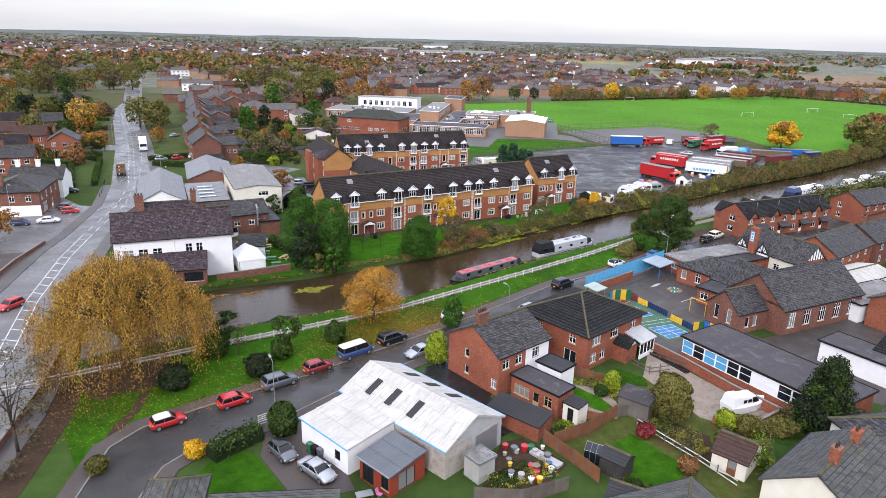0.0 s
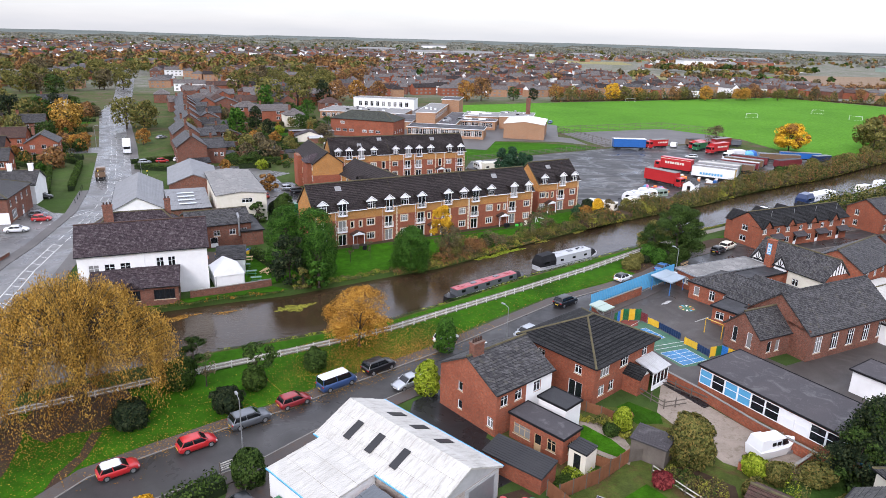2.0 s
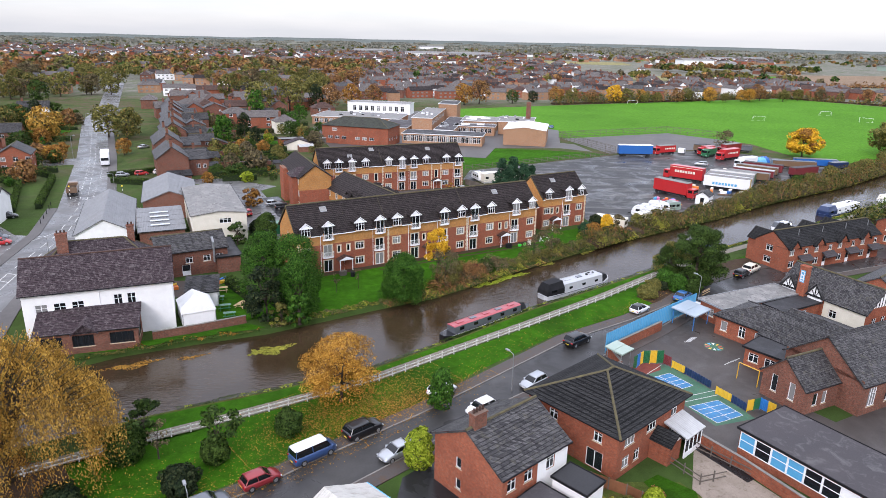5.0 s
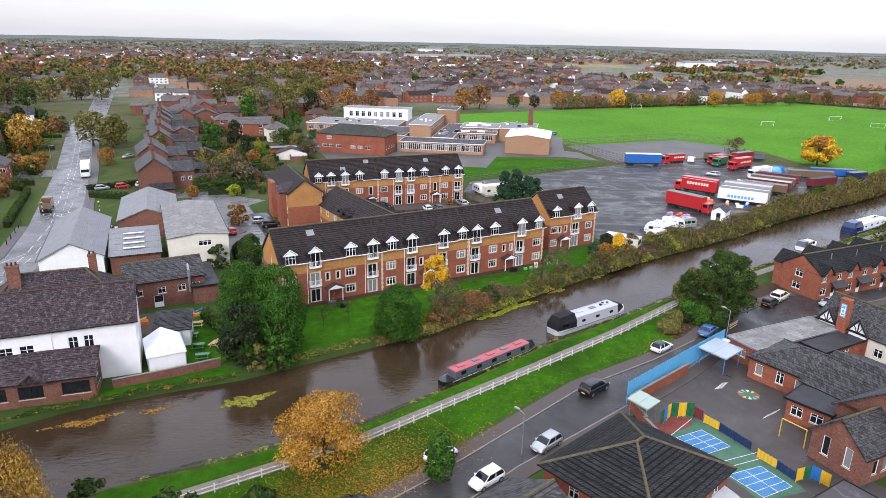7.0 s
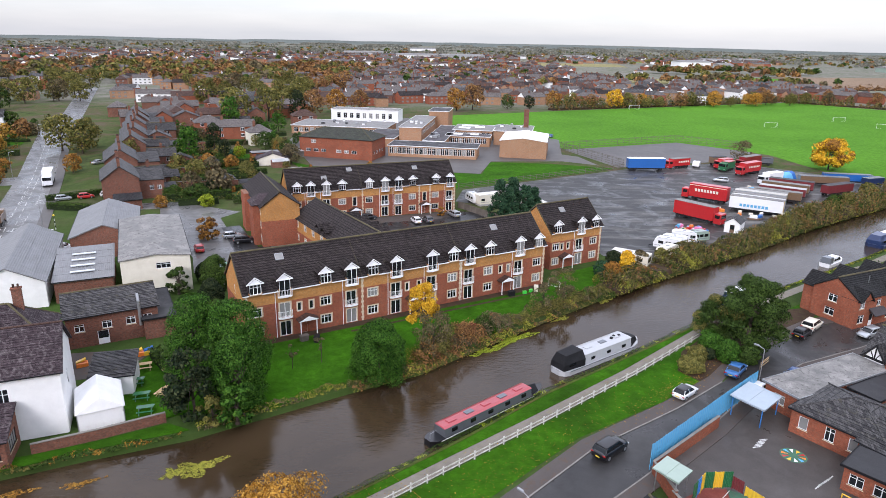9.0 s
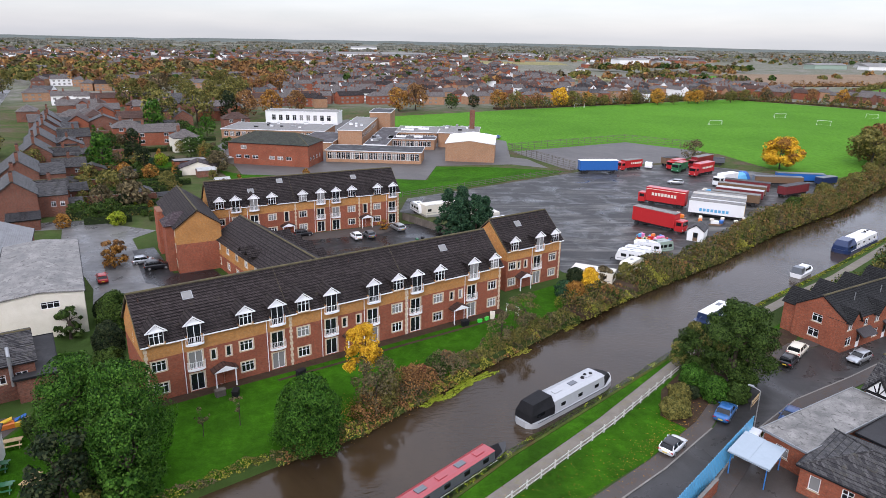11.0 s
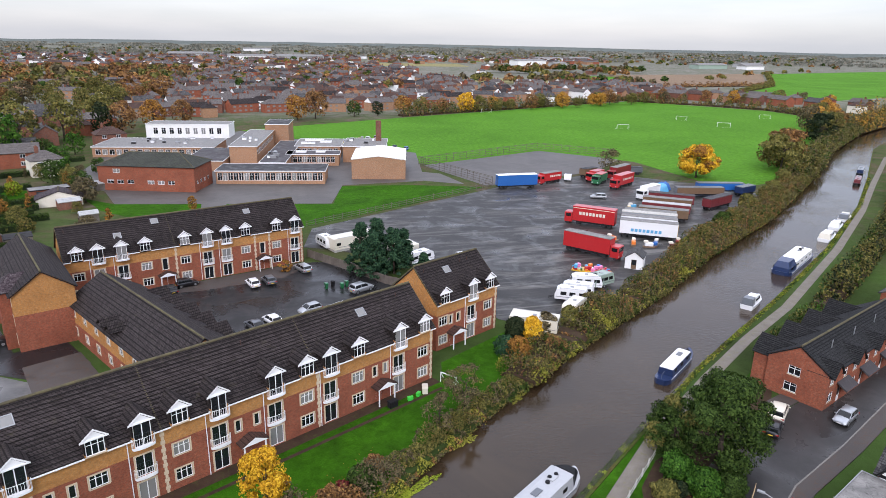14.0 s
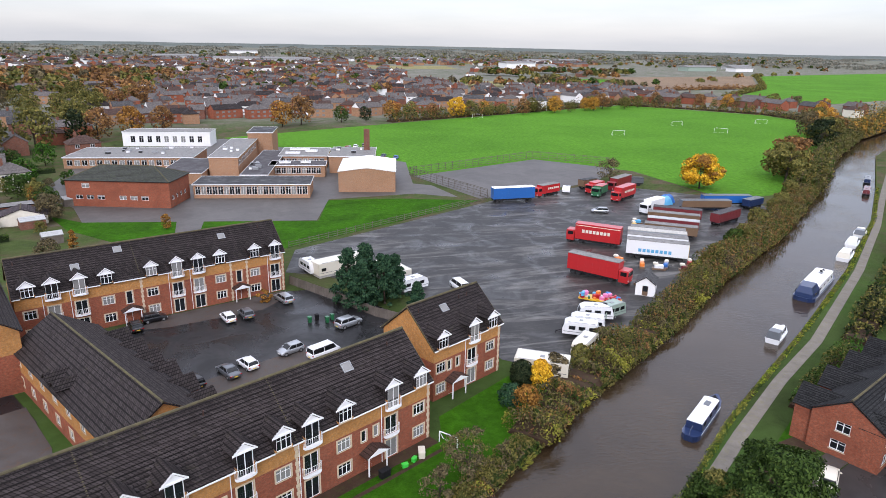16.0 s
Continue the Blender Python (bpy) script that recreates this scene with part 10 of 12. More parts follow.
# ---- trees, hedges and bank plants ----
def willow(x, y, h, r, seed=4):
    """A weeping willow: boughs that arch out, hung with long leafy strands."""
    rng = np.random.default_rng(seed)
    e = thing("willow", x, y, 0, 0, "huge weeping willow in ochre autumn leaf by the road bend", "tree")
    wood = Mesh().tube((0, 0, -0.1), (0.2, 0.1, 2.2), 0.75, 0.6, 10).tube((0.2, 0.1, 2.2), (0.1, 0.4, 4.4), 0.6, 0.45, 9)
    for i in range(26):
        a = 2 * math.pi * i / 26 + rng.uniform(-0.2, 0.2)
        reach = r * rng.uniform(0.3, 0.85)
        top = h * 0.94 * math.sqrt(1 - 0.62 * (reach / r) ** 2)
        p0 = Vector((0.15, 0.25, rng.uniform(2.4, 4.4)))
        p1 = Vector((math.cos(a) * reach * 0.45, math.sin(a) * reach * 0.45, top * 0.8))
        p2 = Vector((math.cos(a) * reach, math.sin(a) * reach, top))
        wood.tube(p0, p1, 0.3, 0.17, 7).tube(p1, p2, 0.17, 0.07, 6)
    part("trunk", wood, "bark", e, smooth=True)
    n = 5000
    a = rng.uniform(0, 2 * math.pi, n)
    q = np.sqrt(rng.uniform(0.0, 1.0, n))
    edge = 1 + 0.16 * np.sin(3 * a + 1.0) + 0.12 * np.sin(5 * a + 2.2) + 0.09 * np.sin(11 * a) + 0.05 * np.sin(23 * a + 1)
    rad = r * q * edge * 0.95
    lump = 0.5 + 0.5 * np.sin(2.1 * rad + 4 * np.sin(3 * a)) * np.cos(4 * a + 0.6 * rad)
    top = h * np.sqrt(1 - 0.72 * q ** 2) * (0.84 + 0.16 * lump) + rng.normal(size=n) * 0.45
    inner = rng.uniform(0, 1, n) < 0.3
    top = np.where(inner, top * rng.uniform(0.35, 0.85, n), top)
    src = np.stack([rad * np.cos(a), rad * np.sin(a), top], 1)
    fall = np.minimum(top * 0.96, rng.uniform(0.7, 2.2, n) + np.clip(q - 0.5, 0, 1) * h * 0.5 * rng.uniform(0.2, 1.1, n))
    pts, twig = [], Mesh()
    for i in range(n):
        if lump[i] < 0.27 and q[i] > 0.4:
            continue
        m = int(9 + fall[i] * 4.2)
        t = (np.arange(m) + rng.uniform(0, 1, m)) / m
        out = src[i, :2] / (rad[i] + 0.6)
        p = np.empty((m, 3))
        p[:, :2] = src[i, :2] + out * (np.sqrt(t) * 1.5)[:, None] + rng.normal(size=(m, 2)) * 0.30
        p[:, 2] = src[i, 2] - fall[i] * t
        pts.append(p)
        if i % 6 == 0:
            twig.tube(src[i], src[i] + np.array([out[0], out[1], -fall[i] * 0.9]), 0.02, 0.01, 3)
        elif i % 9 == 1 and not inner[i]:
            twig.tube(src[i] * np.array([0.72, 0.72, 0.86]), src[i] + np.array([out[0] * 0.6, out[1] * 0.6, 0.35]), 0.06, 0.02, 4)
    pts = np.concatenate(pts)
    bright = (pts[:, 2] < h * 0.42) & (np.sin(pts[:, 0] * 0.9) * np.cos(pts[:, 1] * 0.8) > 0.1)
    for sel, lf in ((~bright, "leaf_willow"), (bright, "leaf_fallen")):
        v, f = leaf_quads(pts[sel], 0.13, rng, droop=2.4, narrow=0.36)
        put("crown", cloud_mesh("crown", v, f), lf, e)
    part("bare_twig", twig, "leaf_bare", e)
    return e


willow(-41.2, 42.4, 15.0, 9.0)
tree(-11.2, 57.6, 8.8, 4.4, "round", "leaf_amber", "orange-leaved autumn tree on the canal bank", n=15000, size=0.105, lumps=60, seed=8, low=0.12, trunk=0.2, dense=0.25)
tree(-20.8, 82.6, 9.6, 3.4, "egg", "leaf_conifer", "dense green cypress beside the canal", "conifer", n=13000, size=0.12, lumps=64, seed=3, low=0.02, trunk=0.3, dense=0.3)
tree(-21.9, 87.4, 11.8, 4.3, "egg", "leaf_conifer", "tall green cypress in a clump", "conifer", n=17000, size=0.12, lumps=80, seed=13, low=0.02, trunk=0.3, dense=0.3)
tree(-27.6, 88.9, 12.0, 3.7, "egg", "leaf_conifer", "broad green cypress next to the beer garden", "conifer", n=15000, size=0.12, lumps=64, seed=23, low=0.02, trunk=0.3, dense=0.3)
tree(-25.2, 80.4, 8.8, 3.4, "egg", "leaf_dark", "dark thinning shrub tree on the canal bank", n=3400, size=0.2, lumps=50, seed=33, low=0.05, trunk=0.18)
tree(-20.2, 79.4, 4.6, 2.0, "egg", "leaf_conifer", "small green conifer at the water's edge", "conifer", n=2200, size=0.2, lumps=30, seed=34, low=0.02)
tree(-22.8, 79.0, 3.4, 1.6, "round", "leaf_olive", "yellowing shrub at the water's edge", "shrub", n=1300, size=0.18, lumps=20, seed=35, low=0.05, trunk=0.08)
tree(-5.2, 90.0, 7.9, 3.7, "egg", "leaf_conifer", "large rounded evergreen bush on the lawn's edge", "conifer", n=15000, size=0.115, lumps=80, seed=43, low=0.02, trunk=0.25, dense=0.6)
tree(0.4, 98.4, 9.9, 2.2, "egg", "leaf_yellow", "small bright yellow autumn tree on the bank", n=8000, size=0.12, lumps=38, seed=15, low=0.44, trunk=0.14, dense=0.12)
tree(46.8, 99.0, 11.0, 4.7, "round", "leaf_green", "large spreading green tree by the towpath", n=26000, size=0.14, lumps=48, seed=16, low=0.06, trunk=0.35, dense=0.12)
tree(43.4, 102.2, 6.6, 3.4, "round", "leaf_green", "yellowing lower tree leaning over the towpath", n=10000, size=0.13, lumps=30, seed=17, low=0.05, trunk=0.2, mix="leaf_olive", dense=0.1)
tree(49.5, 103.5, 7.4, 3.6, "round", "leaf_green", "green tree by the towpath", n=8000, size=0.14, lumps=18, seed=7, low=0.12, trunk=0.22)
for i, (px, py, h, r, lf, lb) in enumerate(((41.1, 98.0, 2.9, 1.7, "leaf_conifer", "clipped round green bush by the fence"), (42.2, 95.0, 3.1, 1.8, "leaf_conifer", "round green bush beside the fence"), (36.0, 92.2, 2.1, 1.8, "leaf_olive", "rounded golden bush on the bank"), (38.2, 95.6, 1.9, 1.4, "leaf_olive", "small golden bush on the bank"), (44.6, 94.4, 2.6, 1.6, "leaf_green", "green bush beside the street"), (39.8, 96.0, 1.2, 1.2, "leaf_dark", "low dark shrub on the bank"),
                                       (-32.9, 112.6, 4.6, 2.2, "leaf_dark", "dark shrub beside the flats' gable"), (-34.4, 119.4, 6.4, 2.4, "leaf_hedge", "leafy garden tree beside the flats' gable"), (-31.0, 107.0, 3.4, 2.0, "leaf_hedge", "green shrub beside the flats"), (-37.2, 124.6, 3.6, 2.2, "leaf_dark", "dark evergreen shrub by the car park"), (-24.2, 41.2, 2.7, 1.8, "leaf_dark", "dark round bush on the grass bank"), (-22.4, 46.0, 2.6, 1.5, "leaf_hedge", "green bush under a small tree"), (-16.0, 50.8, 3.0, 1.5, "leaf_green", "green bush behind the parked cars"), (-31.3, 46.0, 3.6, 2.0, "leaf_hedge", "green shrub near the willow"), (-33.5, 37.8, 2.8, 2.0, "leaf_dark", "dark shrub under the willow"), (0.6, 56.4, 5.2, 1.5, "leaf_conifer", "narrow dark fir beside the street"),
                                       (-1.8, 45.4, 4.4, 1.6, "leaf_lime", "yellow-green conical bush by the brick house"), (-18.4, 28.4, 3.8, 1.7, "leaf_green", "tall green shrub at the driveway"), (25.0, 32.6, 5.6, 2.5, "leaf_bramble", "dull green bushy garden tree"), (19.8, 38.6, 2.6, 1.1, "leaf_lime", "bright green rounded shrub"), (18.2, 37.4, 1.2, 0.9, "leaf_green", "low clipped garden shrub"), (20.6, 40.2, 1.4, 0.8, "leaf_rust", "small rust-leaved shrub by the path"), (21.0, 28.8, 1.5, 1.0, "leaf_red", "crimson-leaved garden shrub by the lawn"),
                                       (28.4, 23.6, 1.7, 1.2, "leaf_olive", "overgrown olive-green garden shrub"), (23.6, 22.8, 1.4, 1.1, "leaf_rust", "pink-brown faded hydrangea bush"), (29.2, 27.2, 1.9, 1.2, "leaf_bramble", "tangled brown autumn garden shrub"), (32.6, 29.6, 2.2, 1.3, "leaf_bramble", "tangled autumn shrub by the wall"), (36.5, 29.6, 2.2, 1.6, "leaf_bramble", "shrub against the yard wall"), (31.0, 31.0, 1.8, 1.4, "leaf_lime", "golden shrub at the yard corner"), (36.6, 25.0, 1.8, 1.2, "leaf_olive", "olive-green garden shrub by the wall"), (44.6, 30.6, 2.6, 2.0, "leaf_bare", "bare twiggy shrub in a garden"), (39.0, 132.0, 4.0, 1.6, "leaf_yellow", "golden shrub at the flats' gable"), (36.8, 133.2, 3.6, 1.7, "leaf_dark", "dark conifer shrub at the flats' gable"), (-35.0, 21.4, 1.6, 1.1, "leaf_bramble", "low dry shrub at the verge"), (-26.4, 24.0, 1.8, 1.1, "leaf_yellow", "yellow-leaved shrub at the garden corner"))):
    tree(px, py, h, r, "egg" if h > 3.4 else "round", lf, lb, "shrub", n=int(1200 + 760 * r * r), size=0.11 + 0.015 * r, lumps=34, seed=200 + i, low=0.04, trunk=0.09, dense=0.0 if lf == "leaf_bare" else 0.8)
tree(41.2, 30.0, 9.6, 3.7, "cone", "leaf_dark", "dark dense evergreen tree in a garden", "conifer", n=13000, size=0.14, lumps=170, seed=51, low=0.02, trunk=0.25, mix="leaf_green")
tree(-30.4, 48.6, 5.0, 2.0, "round", "leaf_green", "slender green tree on the bank", n=1300, size=0.17, lumps=20, seed=52, low=0.3, trunk=0.1)
tree(-22.2, 47.2, 5.4, 2.2, "round", "leaf_green", "young green tree on the bank", n=1400, size=0.17, lumps=20, seed=53, low=0.35, trunk=0.1)
tree(-28.2, 46.2, 4.6, 1.6, "round", "leaf_bare", "bare young tree on the bank", n=350, size=0.12, lumps=14, seed=54, low=0.35, trunk=0.09)
tree(-43.8, 23.5, 12.0, 4.0, "round", "leaf_bare", "bare twiggy tree beside the main road", n=3200, size=0.1, lumps=70, seed=55, low=0.3, trunk=0.18)
tree(-88.0, 92.0, 8.0, 4.2, "round", "leaf_orange", "amber-leaved street tree at the junction", n=3000, size=0.24, lumps=40, seed=56, low=0.25, trunk=0.2)
for i, (px, py, h, r) in enumerate(((18.6, 166.6, 9.4, 3.0), (21.8, 168.0, 9.8, 3.2), (24.6, 165.2, 9.0, 3.0), (20.6, 164.0, 8.2, 2.8), (29.0, 159.4, 5.4, 1.8), (26.8, 167.6, 7.6, 2.4))):
    tree(px, py, h * 1.08, r * 1.08, "cone", "leaf_fir", "dark spiky conifer between the court and the yard", "conifer", n=7000, size=0.2, lumps=130, seed=60 + i, low=0.04, trunk=0.18, group="conifers by the yard", droop=0.5)
tree(140.6, 237.6, 10.4, 6.6, "round", "leaf_yellow", "round golden-orange tree at the field's edge", n=5000, size=0.34, lumps=60, seed=70, low=0.16, trunk=0.3, mix="leaf_orange")
tree(176.0, 240.0, 13.0, 8.0, "round", "leaf_olive", "large olive-brown tree by the canal hedge", n=5200, size=0.45, lumps=60, seed=71, low=0.12, trunk=0.4)
tree(186.0, 250.0, 13.5, 7.5, "round", "leaf_rust", "large rust-brown tree by the canal hedge", n=5200, size=0.45, lumps=60, seed=72, low=0.12, trunk=0.4)
tree(249.0, 300.0, 13.0, 7.0, "round", "leaf_dark", "dark tree where the canal bends", n=3600, size=0.5, lumps=50, seed=73, low=0.1, trunk=0.4)
tree(257.0, 309.0, 11.0, 6.0, "round", "leaf_olive", "olive tree where the canal bends", n=3000, size=0.5, lumps=50, seed=74, low=0.1, trunk=0.3)
tree(118.0, 254.0, 7.0, 5.0, "round", "leaf_bare", "bare shrubby tree by the sports court", n=1500, size=0.22, lumps=40, seed=75, low=0.15, trunk=0.15)
tree(-40.0, 118.0, 4.5, 2.2, "round", "leaf_green", "green bush beside the container", "shrub", n=1500, size=0.2, lumps=24, seed=76, low=0.05)
tree(-44.5, 148.5, 4.0, 2.2, "round", "leaf_orange", "orange-leaved shrubs beside the flats' drive", "shrub", n=1400, size=0.2, lumps=24, seed=77, low=0.05)
tree(-46.5, 154.0, 3.4, 2.0, "round", "leaf_rust", "rust-leaved shrubs beside the flats' drive", "shrub", n=1400, size=0.2, lumps=24, seed=78, low=0.05)
tree(4.6, 170.6, 2.2, 1.3, "round", "leaf_orange", "orange shrub beside the porch", "shrub", n=800, size=0.16, lumps=16, seed=79, low=0.05)
for i, (px, py, h) in enumerate(((-13.0, 94.0, 4.4), (-16.5, 92.2, 3.6))):
    tree(px, py, h, 0.9, "round", "leaf_bare", "thin bare sapling on the lawn", n=160, size=0.1, lumps=10, seed=80 + i, low=0.4, trunk=0.05)

# banks and hedges
INLAND = [tuple(Vector(p) + Vector((-0.6, 0.8)) * 2.4) for p in FAR_BANK]
thicket("bramble_bank", [(32.6, 121.0), INLAND[11], INLAND[12], INLAND[13]], 6.6, 1.7, "leaf_bramble", "tangled autumn bramble bank along the canal", 560, 0.15, 1, rough=1.0, mixes=("leaf_rust", "leaf_hedge", "leaf_olive", "leaf_bare", "leaf_bramble", "leaf_weed"))
thicket("bramble_bank", [INLAND[13], INLAND[14], INLAND[15]], 8.0, 2.1, "leaf_bramble", "tangled bramble and scrub bank along the yard", 400, 0.19, 2, rough=1.0, mixes=("leaf_hedge", "leaf_rust", "leaf_bramble", "leaf_olive", "leaf_bare"))
thicket("bramble_bank", [INLAND[15], INLAND[16], INLAND[17]], 9.0, 3.2, "leaf_bramble", "scrubby canal bank beside the playing field", 170, 0.36, 3, rough=1.0, mixes=("leaf_olive", "leaf_bare", "leaf_hedge", "leaf_bramble"))
thicket("bramble_bank", [INLAND[17], INLAND[18]], 12.0, 7.0, "leaf_olive", "scrub and trees where the canal bends", 110, 0.5, 33, rough=1.0, mixes=("leaf_bramble", "leaf_amber", "leaf_bare"))
thicket("scrub_bank", [(0.5, 94.8), (6.0, 99.8), (13.0, 105.8)], 3.0, 1.5, "leaf_bare", "bare brown scrub on the bank below the flats", 300, 0.12, 4, rough=1.0, mound=False)
gb = random.Random(5)
for i in range(16):
    a, b = INLAND[11 + i // 4], INLAND[12 + i // 4]
    t = (i % 4 + gb.uniform(0.1, 0.7)) / 4
    r = gb.uniform(1.1, 2.0) + 0.25 * (i // 4)
    px, py = a[0] + (b[0] - a[0]) * t - 1.6 + gb.uniform(-1.4, 0.6), a[1] + (b[1] - a[1]) * t + 1.8 + gb.uniform(-0.6, 1.4)
    if 58 < px < 84:
        continue
    lf = gb.choice(["leaf_bramble", "leaf_olive", "leaf_hedge", "leaf_bramble", "leaf_bare"])
    tree(px, py, r * 1.5 + 0.6, r, "round", lf, {"leaf_olive": "olive scrub bush growing through the brambles", "leaf_hedge": "green scrub bush growing through the brambles", "leaf_bare": "bare brown bush growing through the brambles"}.get(lf, "arching bramble clump on the canal bank"), "shrub", n=int(700 + 330 * r * r), size=0.17 + 0.02 * (i // 4), lumps=26, seed=500 + i, low=0.02, trunk=0.06, dense=0.5)
thicket("scrub_bank", [(-0.5, 93.8), (5.0, 98.6), (9.5, 102.4)], 3.2, 1.6, "leaf_rust", "brown and green scrub on the bank below the flats", 260, 0.13, 5, rough=1.0, mound=False)
thicket("scrub_bank", [(14.6, 106.6), (20, 111.4), (27, 117.0)], 1.6, 0.7, "leaf_olive", "low weeds on the bank below the flats", 170, 0.13, 6, rough=1.0, mound=False)
for i, (px, py, h, r, lf, lb) in enumerate(((9.6, 104.0, 2.6, 1.7, "leaf_green", "leafy green shrub on the bank"), (6.4, 101.8, 2.2, 1.5, "leaf_rust", "rusty twiggy shrub on the bank"), (11.2, 106.6, 1.7, 1.1, "leaf_rust", "purple-brown shrub below the flats"), (7.6, 103.4, 1.6, 0.8, "leaf_red", "small crimson shrub on the bank"), (3.2, 97.4, 2.8, 1.6, "leaf_olive", "thinning olive shrub on the bank"), (35.0, 127.0, 3.4, 1.8, "leaf_orange", "orange-leaved shrub at the bramble bank"), (33.4, 128.6, 3.0, 1.6, "leaf_fir", "dark evergreen shrub at the bramble bank"))):
    tree(px, py, h, r, "round", lf, lb, "shrub", n=int(700 + 420 * r * r), size=0.14, lumps=26, seed=300 + i, low=0.05, trunk=0.06, dense=0.5)
tree(1.8, 96.6, 6.4, 2.8, "round", "leaf_bare", "bare twiggy tree on the canal bank", n=2200, size=0.13, lumps=40, seed=91, low=0.15, trunk=0.12, mix="leaf_olive")
tree(23.6, 115.6, 6.2, 2.4, "round", "leaf_bare", "bare twiggy tree beside the water", n=1800, size=0.12, lumps=40, seed=92, low=0.15, trunk=0.12, mix="leaf_olive")
tree(19.6, 112.4, 4.6, 2.0, "round", "leaf_bare", "bare shrub beside the water", "shrub", n=1300, size=0.12, lumps=30, seed=93, low=0.1, trunk=0.1)
thicket("reed_edge", [(-9.2, 88.0), (-20, 80.6), (-24.4, 78.2)], 1.6, 0.55, "leaf_bramble", "yellowing reeds and grass at the water's edge", 130, 0.1, 7, mound=False, rough=1.0, mixes=("leaf_weed", "leaf_bare", "leaf_olive"))
thicket("reed_edge", [(-25.5, 77.2), (-34.4, 73.2), (-43, 69.4), (-52, 64.5)], 1.0, 0.35, "leaf_bramble", "dry grasses along the pub bank", 90, 0.1, 8, mound=False, rough=1.0, mixes=("leaf_hedge", "leaf_fallen"))
thicket("bramble_bank", [FAR_BANK[10], FAR_BANK[11], FAR_BANK[12], FAR_BANK[13], FAR_BANK[14], FAR_BANK[15]], 2.4, 0.9, "leaf_bramble", "brambles trailing down to the water", 130, 0.16, 45, z=-0.5, rough=1.0, mound=False, mixes=("leaf_olive", "leaf_hedge", "leaf_bare", "leaf_weed"))
thicket("scrub_bank", [FAR_BANK[7], FAR_BANK[8], FAR_BANK[9], FAR_BANK[10]], 2.0, 0.8, "leaf_bramble", "scrub trailing down to the water below the flats", 160, 0.12, 46, z=-0.4, rough=1.0, mound=False, mixes=("leaf_bare", "leaf_olive", "leaf_rust", "leaf_weed"))
thicket("towpath_verge", [(-30, 55.6), (-20.4, 60.0), (-8, 66.4), (4.3, 76.6), (15.5, 86.6), (28.7, 96.6), (43.5, 108)], 0.7, 0.12, "leaf_hedge", "rough grass edge of the towpath", 130, 0.06, 9, mound=False, rough=0.8, mixes=("leaf_hedge", "leaf_lime", "leaf_hedge"))
thicket("towpath_verge", [(43.8, 107.6), (59.7, 119.7), (88.4, 138.6), (121.5, 161.7), (162.5, 193.0), (201.5, 227.2)], 0.9, 0.14, "leaf_olive", "grass edge of the towpath beyond the tree", 60, 0.09, 10, mound=False, rough=0.8, mixes=("leaf_lime", "leaf_hedge", "leaf_weed"))


def weed_patch(x, y, w, d, yaw, label, n, leaf="leaf_weed", seed=1):
    rng = np.random.default_rng(seed)
    a, r = rng.uniform(0, 2 * math.pi, n), np.sqrt(rng.uniform(0, 1, n))
    wob = 0.75 + 0.35 * np.sin(3 * a + seed) + 0.2 * np.sin(7 * a)
    p = np.column_stack([np.cos(a) * r * w * wob, np.sin(a) * r * d * wob, rng.uniform(0.0, 0.05, n)])
    v, f = leaf_quads(p, 0.14, rng)
    v[:, 2] = np.abs(v[:, 2]) * 0.25 + 0.01
    e = thing("water_weed", x, y, WATER_Z, yaw, label, "water weed", "", "stuff")
    put("leaves", cloud_mesh("leaves", v, f), leaf, e)


weed_patch(-22.4, 72.4, 2.6, 1.5, 30, "yellow-green floating weed on the canal", 1500, seed=1)
weed_patch(-24.6, 71.4, 1.3, 0.9, 10, "floating weed on the canal", 500, seed=2)
weed_patch(13.4, 102.6, 5.2, 1.3, 40, "bright green floating weed along the bank", 2200, "leaf_lime", seed=3)
weed_patch(9.0, 99.0, 2.6, 1.0, 40, "bright green floating weed along the bank", 900, "leaf_lime", seed=4)
weed_patch(22.4, 110.6, 2.0, 0.7, 40, "floating weed at the water's edge", 500, "leaf_weed", seed=5)
weed_patch(-40.0, 67.2, 4.0, 1.0, 26, "fallen willow leaves floating on the canal", 800, "leaf_fallen", seed=6)
weed_patch(-33.0, 69.8, 2.0, 0.6, 26, "fallen leaves floating on the canal", 300, "leaf_fallen", seed=7)
weed_patch(31.5, 118.2, 2.4, 0.7, 38, "floating weed at the water's edge", 500, "leaf_weed", seed=8)


def leaf_litter(name, x, y, w, d, yaw, n, seed, label, z=0.05):
    rng = np.random.default_rng(seed)
    p = np.column_stack([np.clip(rng.normal(size=n), -2.2, 2.2) * w * 0.5, np.clip(rng.normal(size=n), -2.2, 2.2) * d * 0.5, np.zeros(n)])
    v, f = leaf_quads(p, 0.09, rng)
    v[:, 2] = np.abs(v[:, 2]) * 0.3
    e = thing(name, x, y, z, yaw, label, "fallen leaves", "", "stuff")
    put("leaves", cloud_mesh("leaves", v, f), "leaf_fallen", e)


leaf_litter("fallen_leaves", -9.5, 56.0, 13.0, 6.5, 40, 13000, 1, "orange leaves fallen under the autumn tree", 0.07)
leaf_litter("fallen_leaves", -3.0, 57.0, 12.0, 2.4, 40, 4000, 2, "orange leaves along the kerb", 0.12)
leaf_litter("fallen_leaves", -22.0, 39.0, 16.0, 2.2, 37, 2600, 3, "brown leaves along the kerb and pavement", 0.12)
leaf_litter("fallen_leaves", -40.0, 34.0, 10.0, 8.0, 20, 3000, 4, "yellow leaves fallen round the willow", 0.05)
leaf_litter("fallen_leaves", -27.0, 41.0, 22.0, 5.0, 37, 1500, 13, "brown leaves scattered over the grass bank", 0.05)
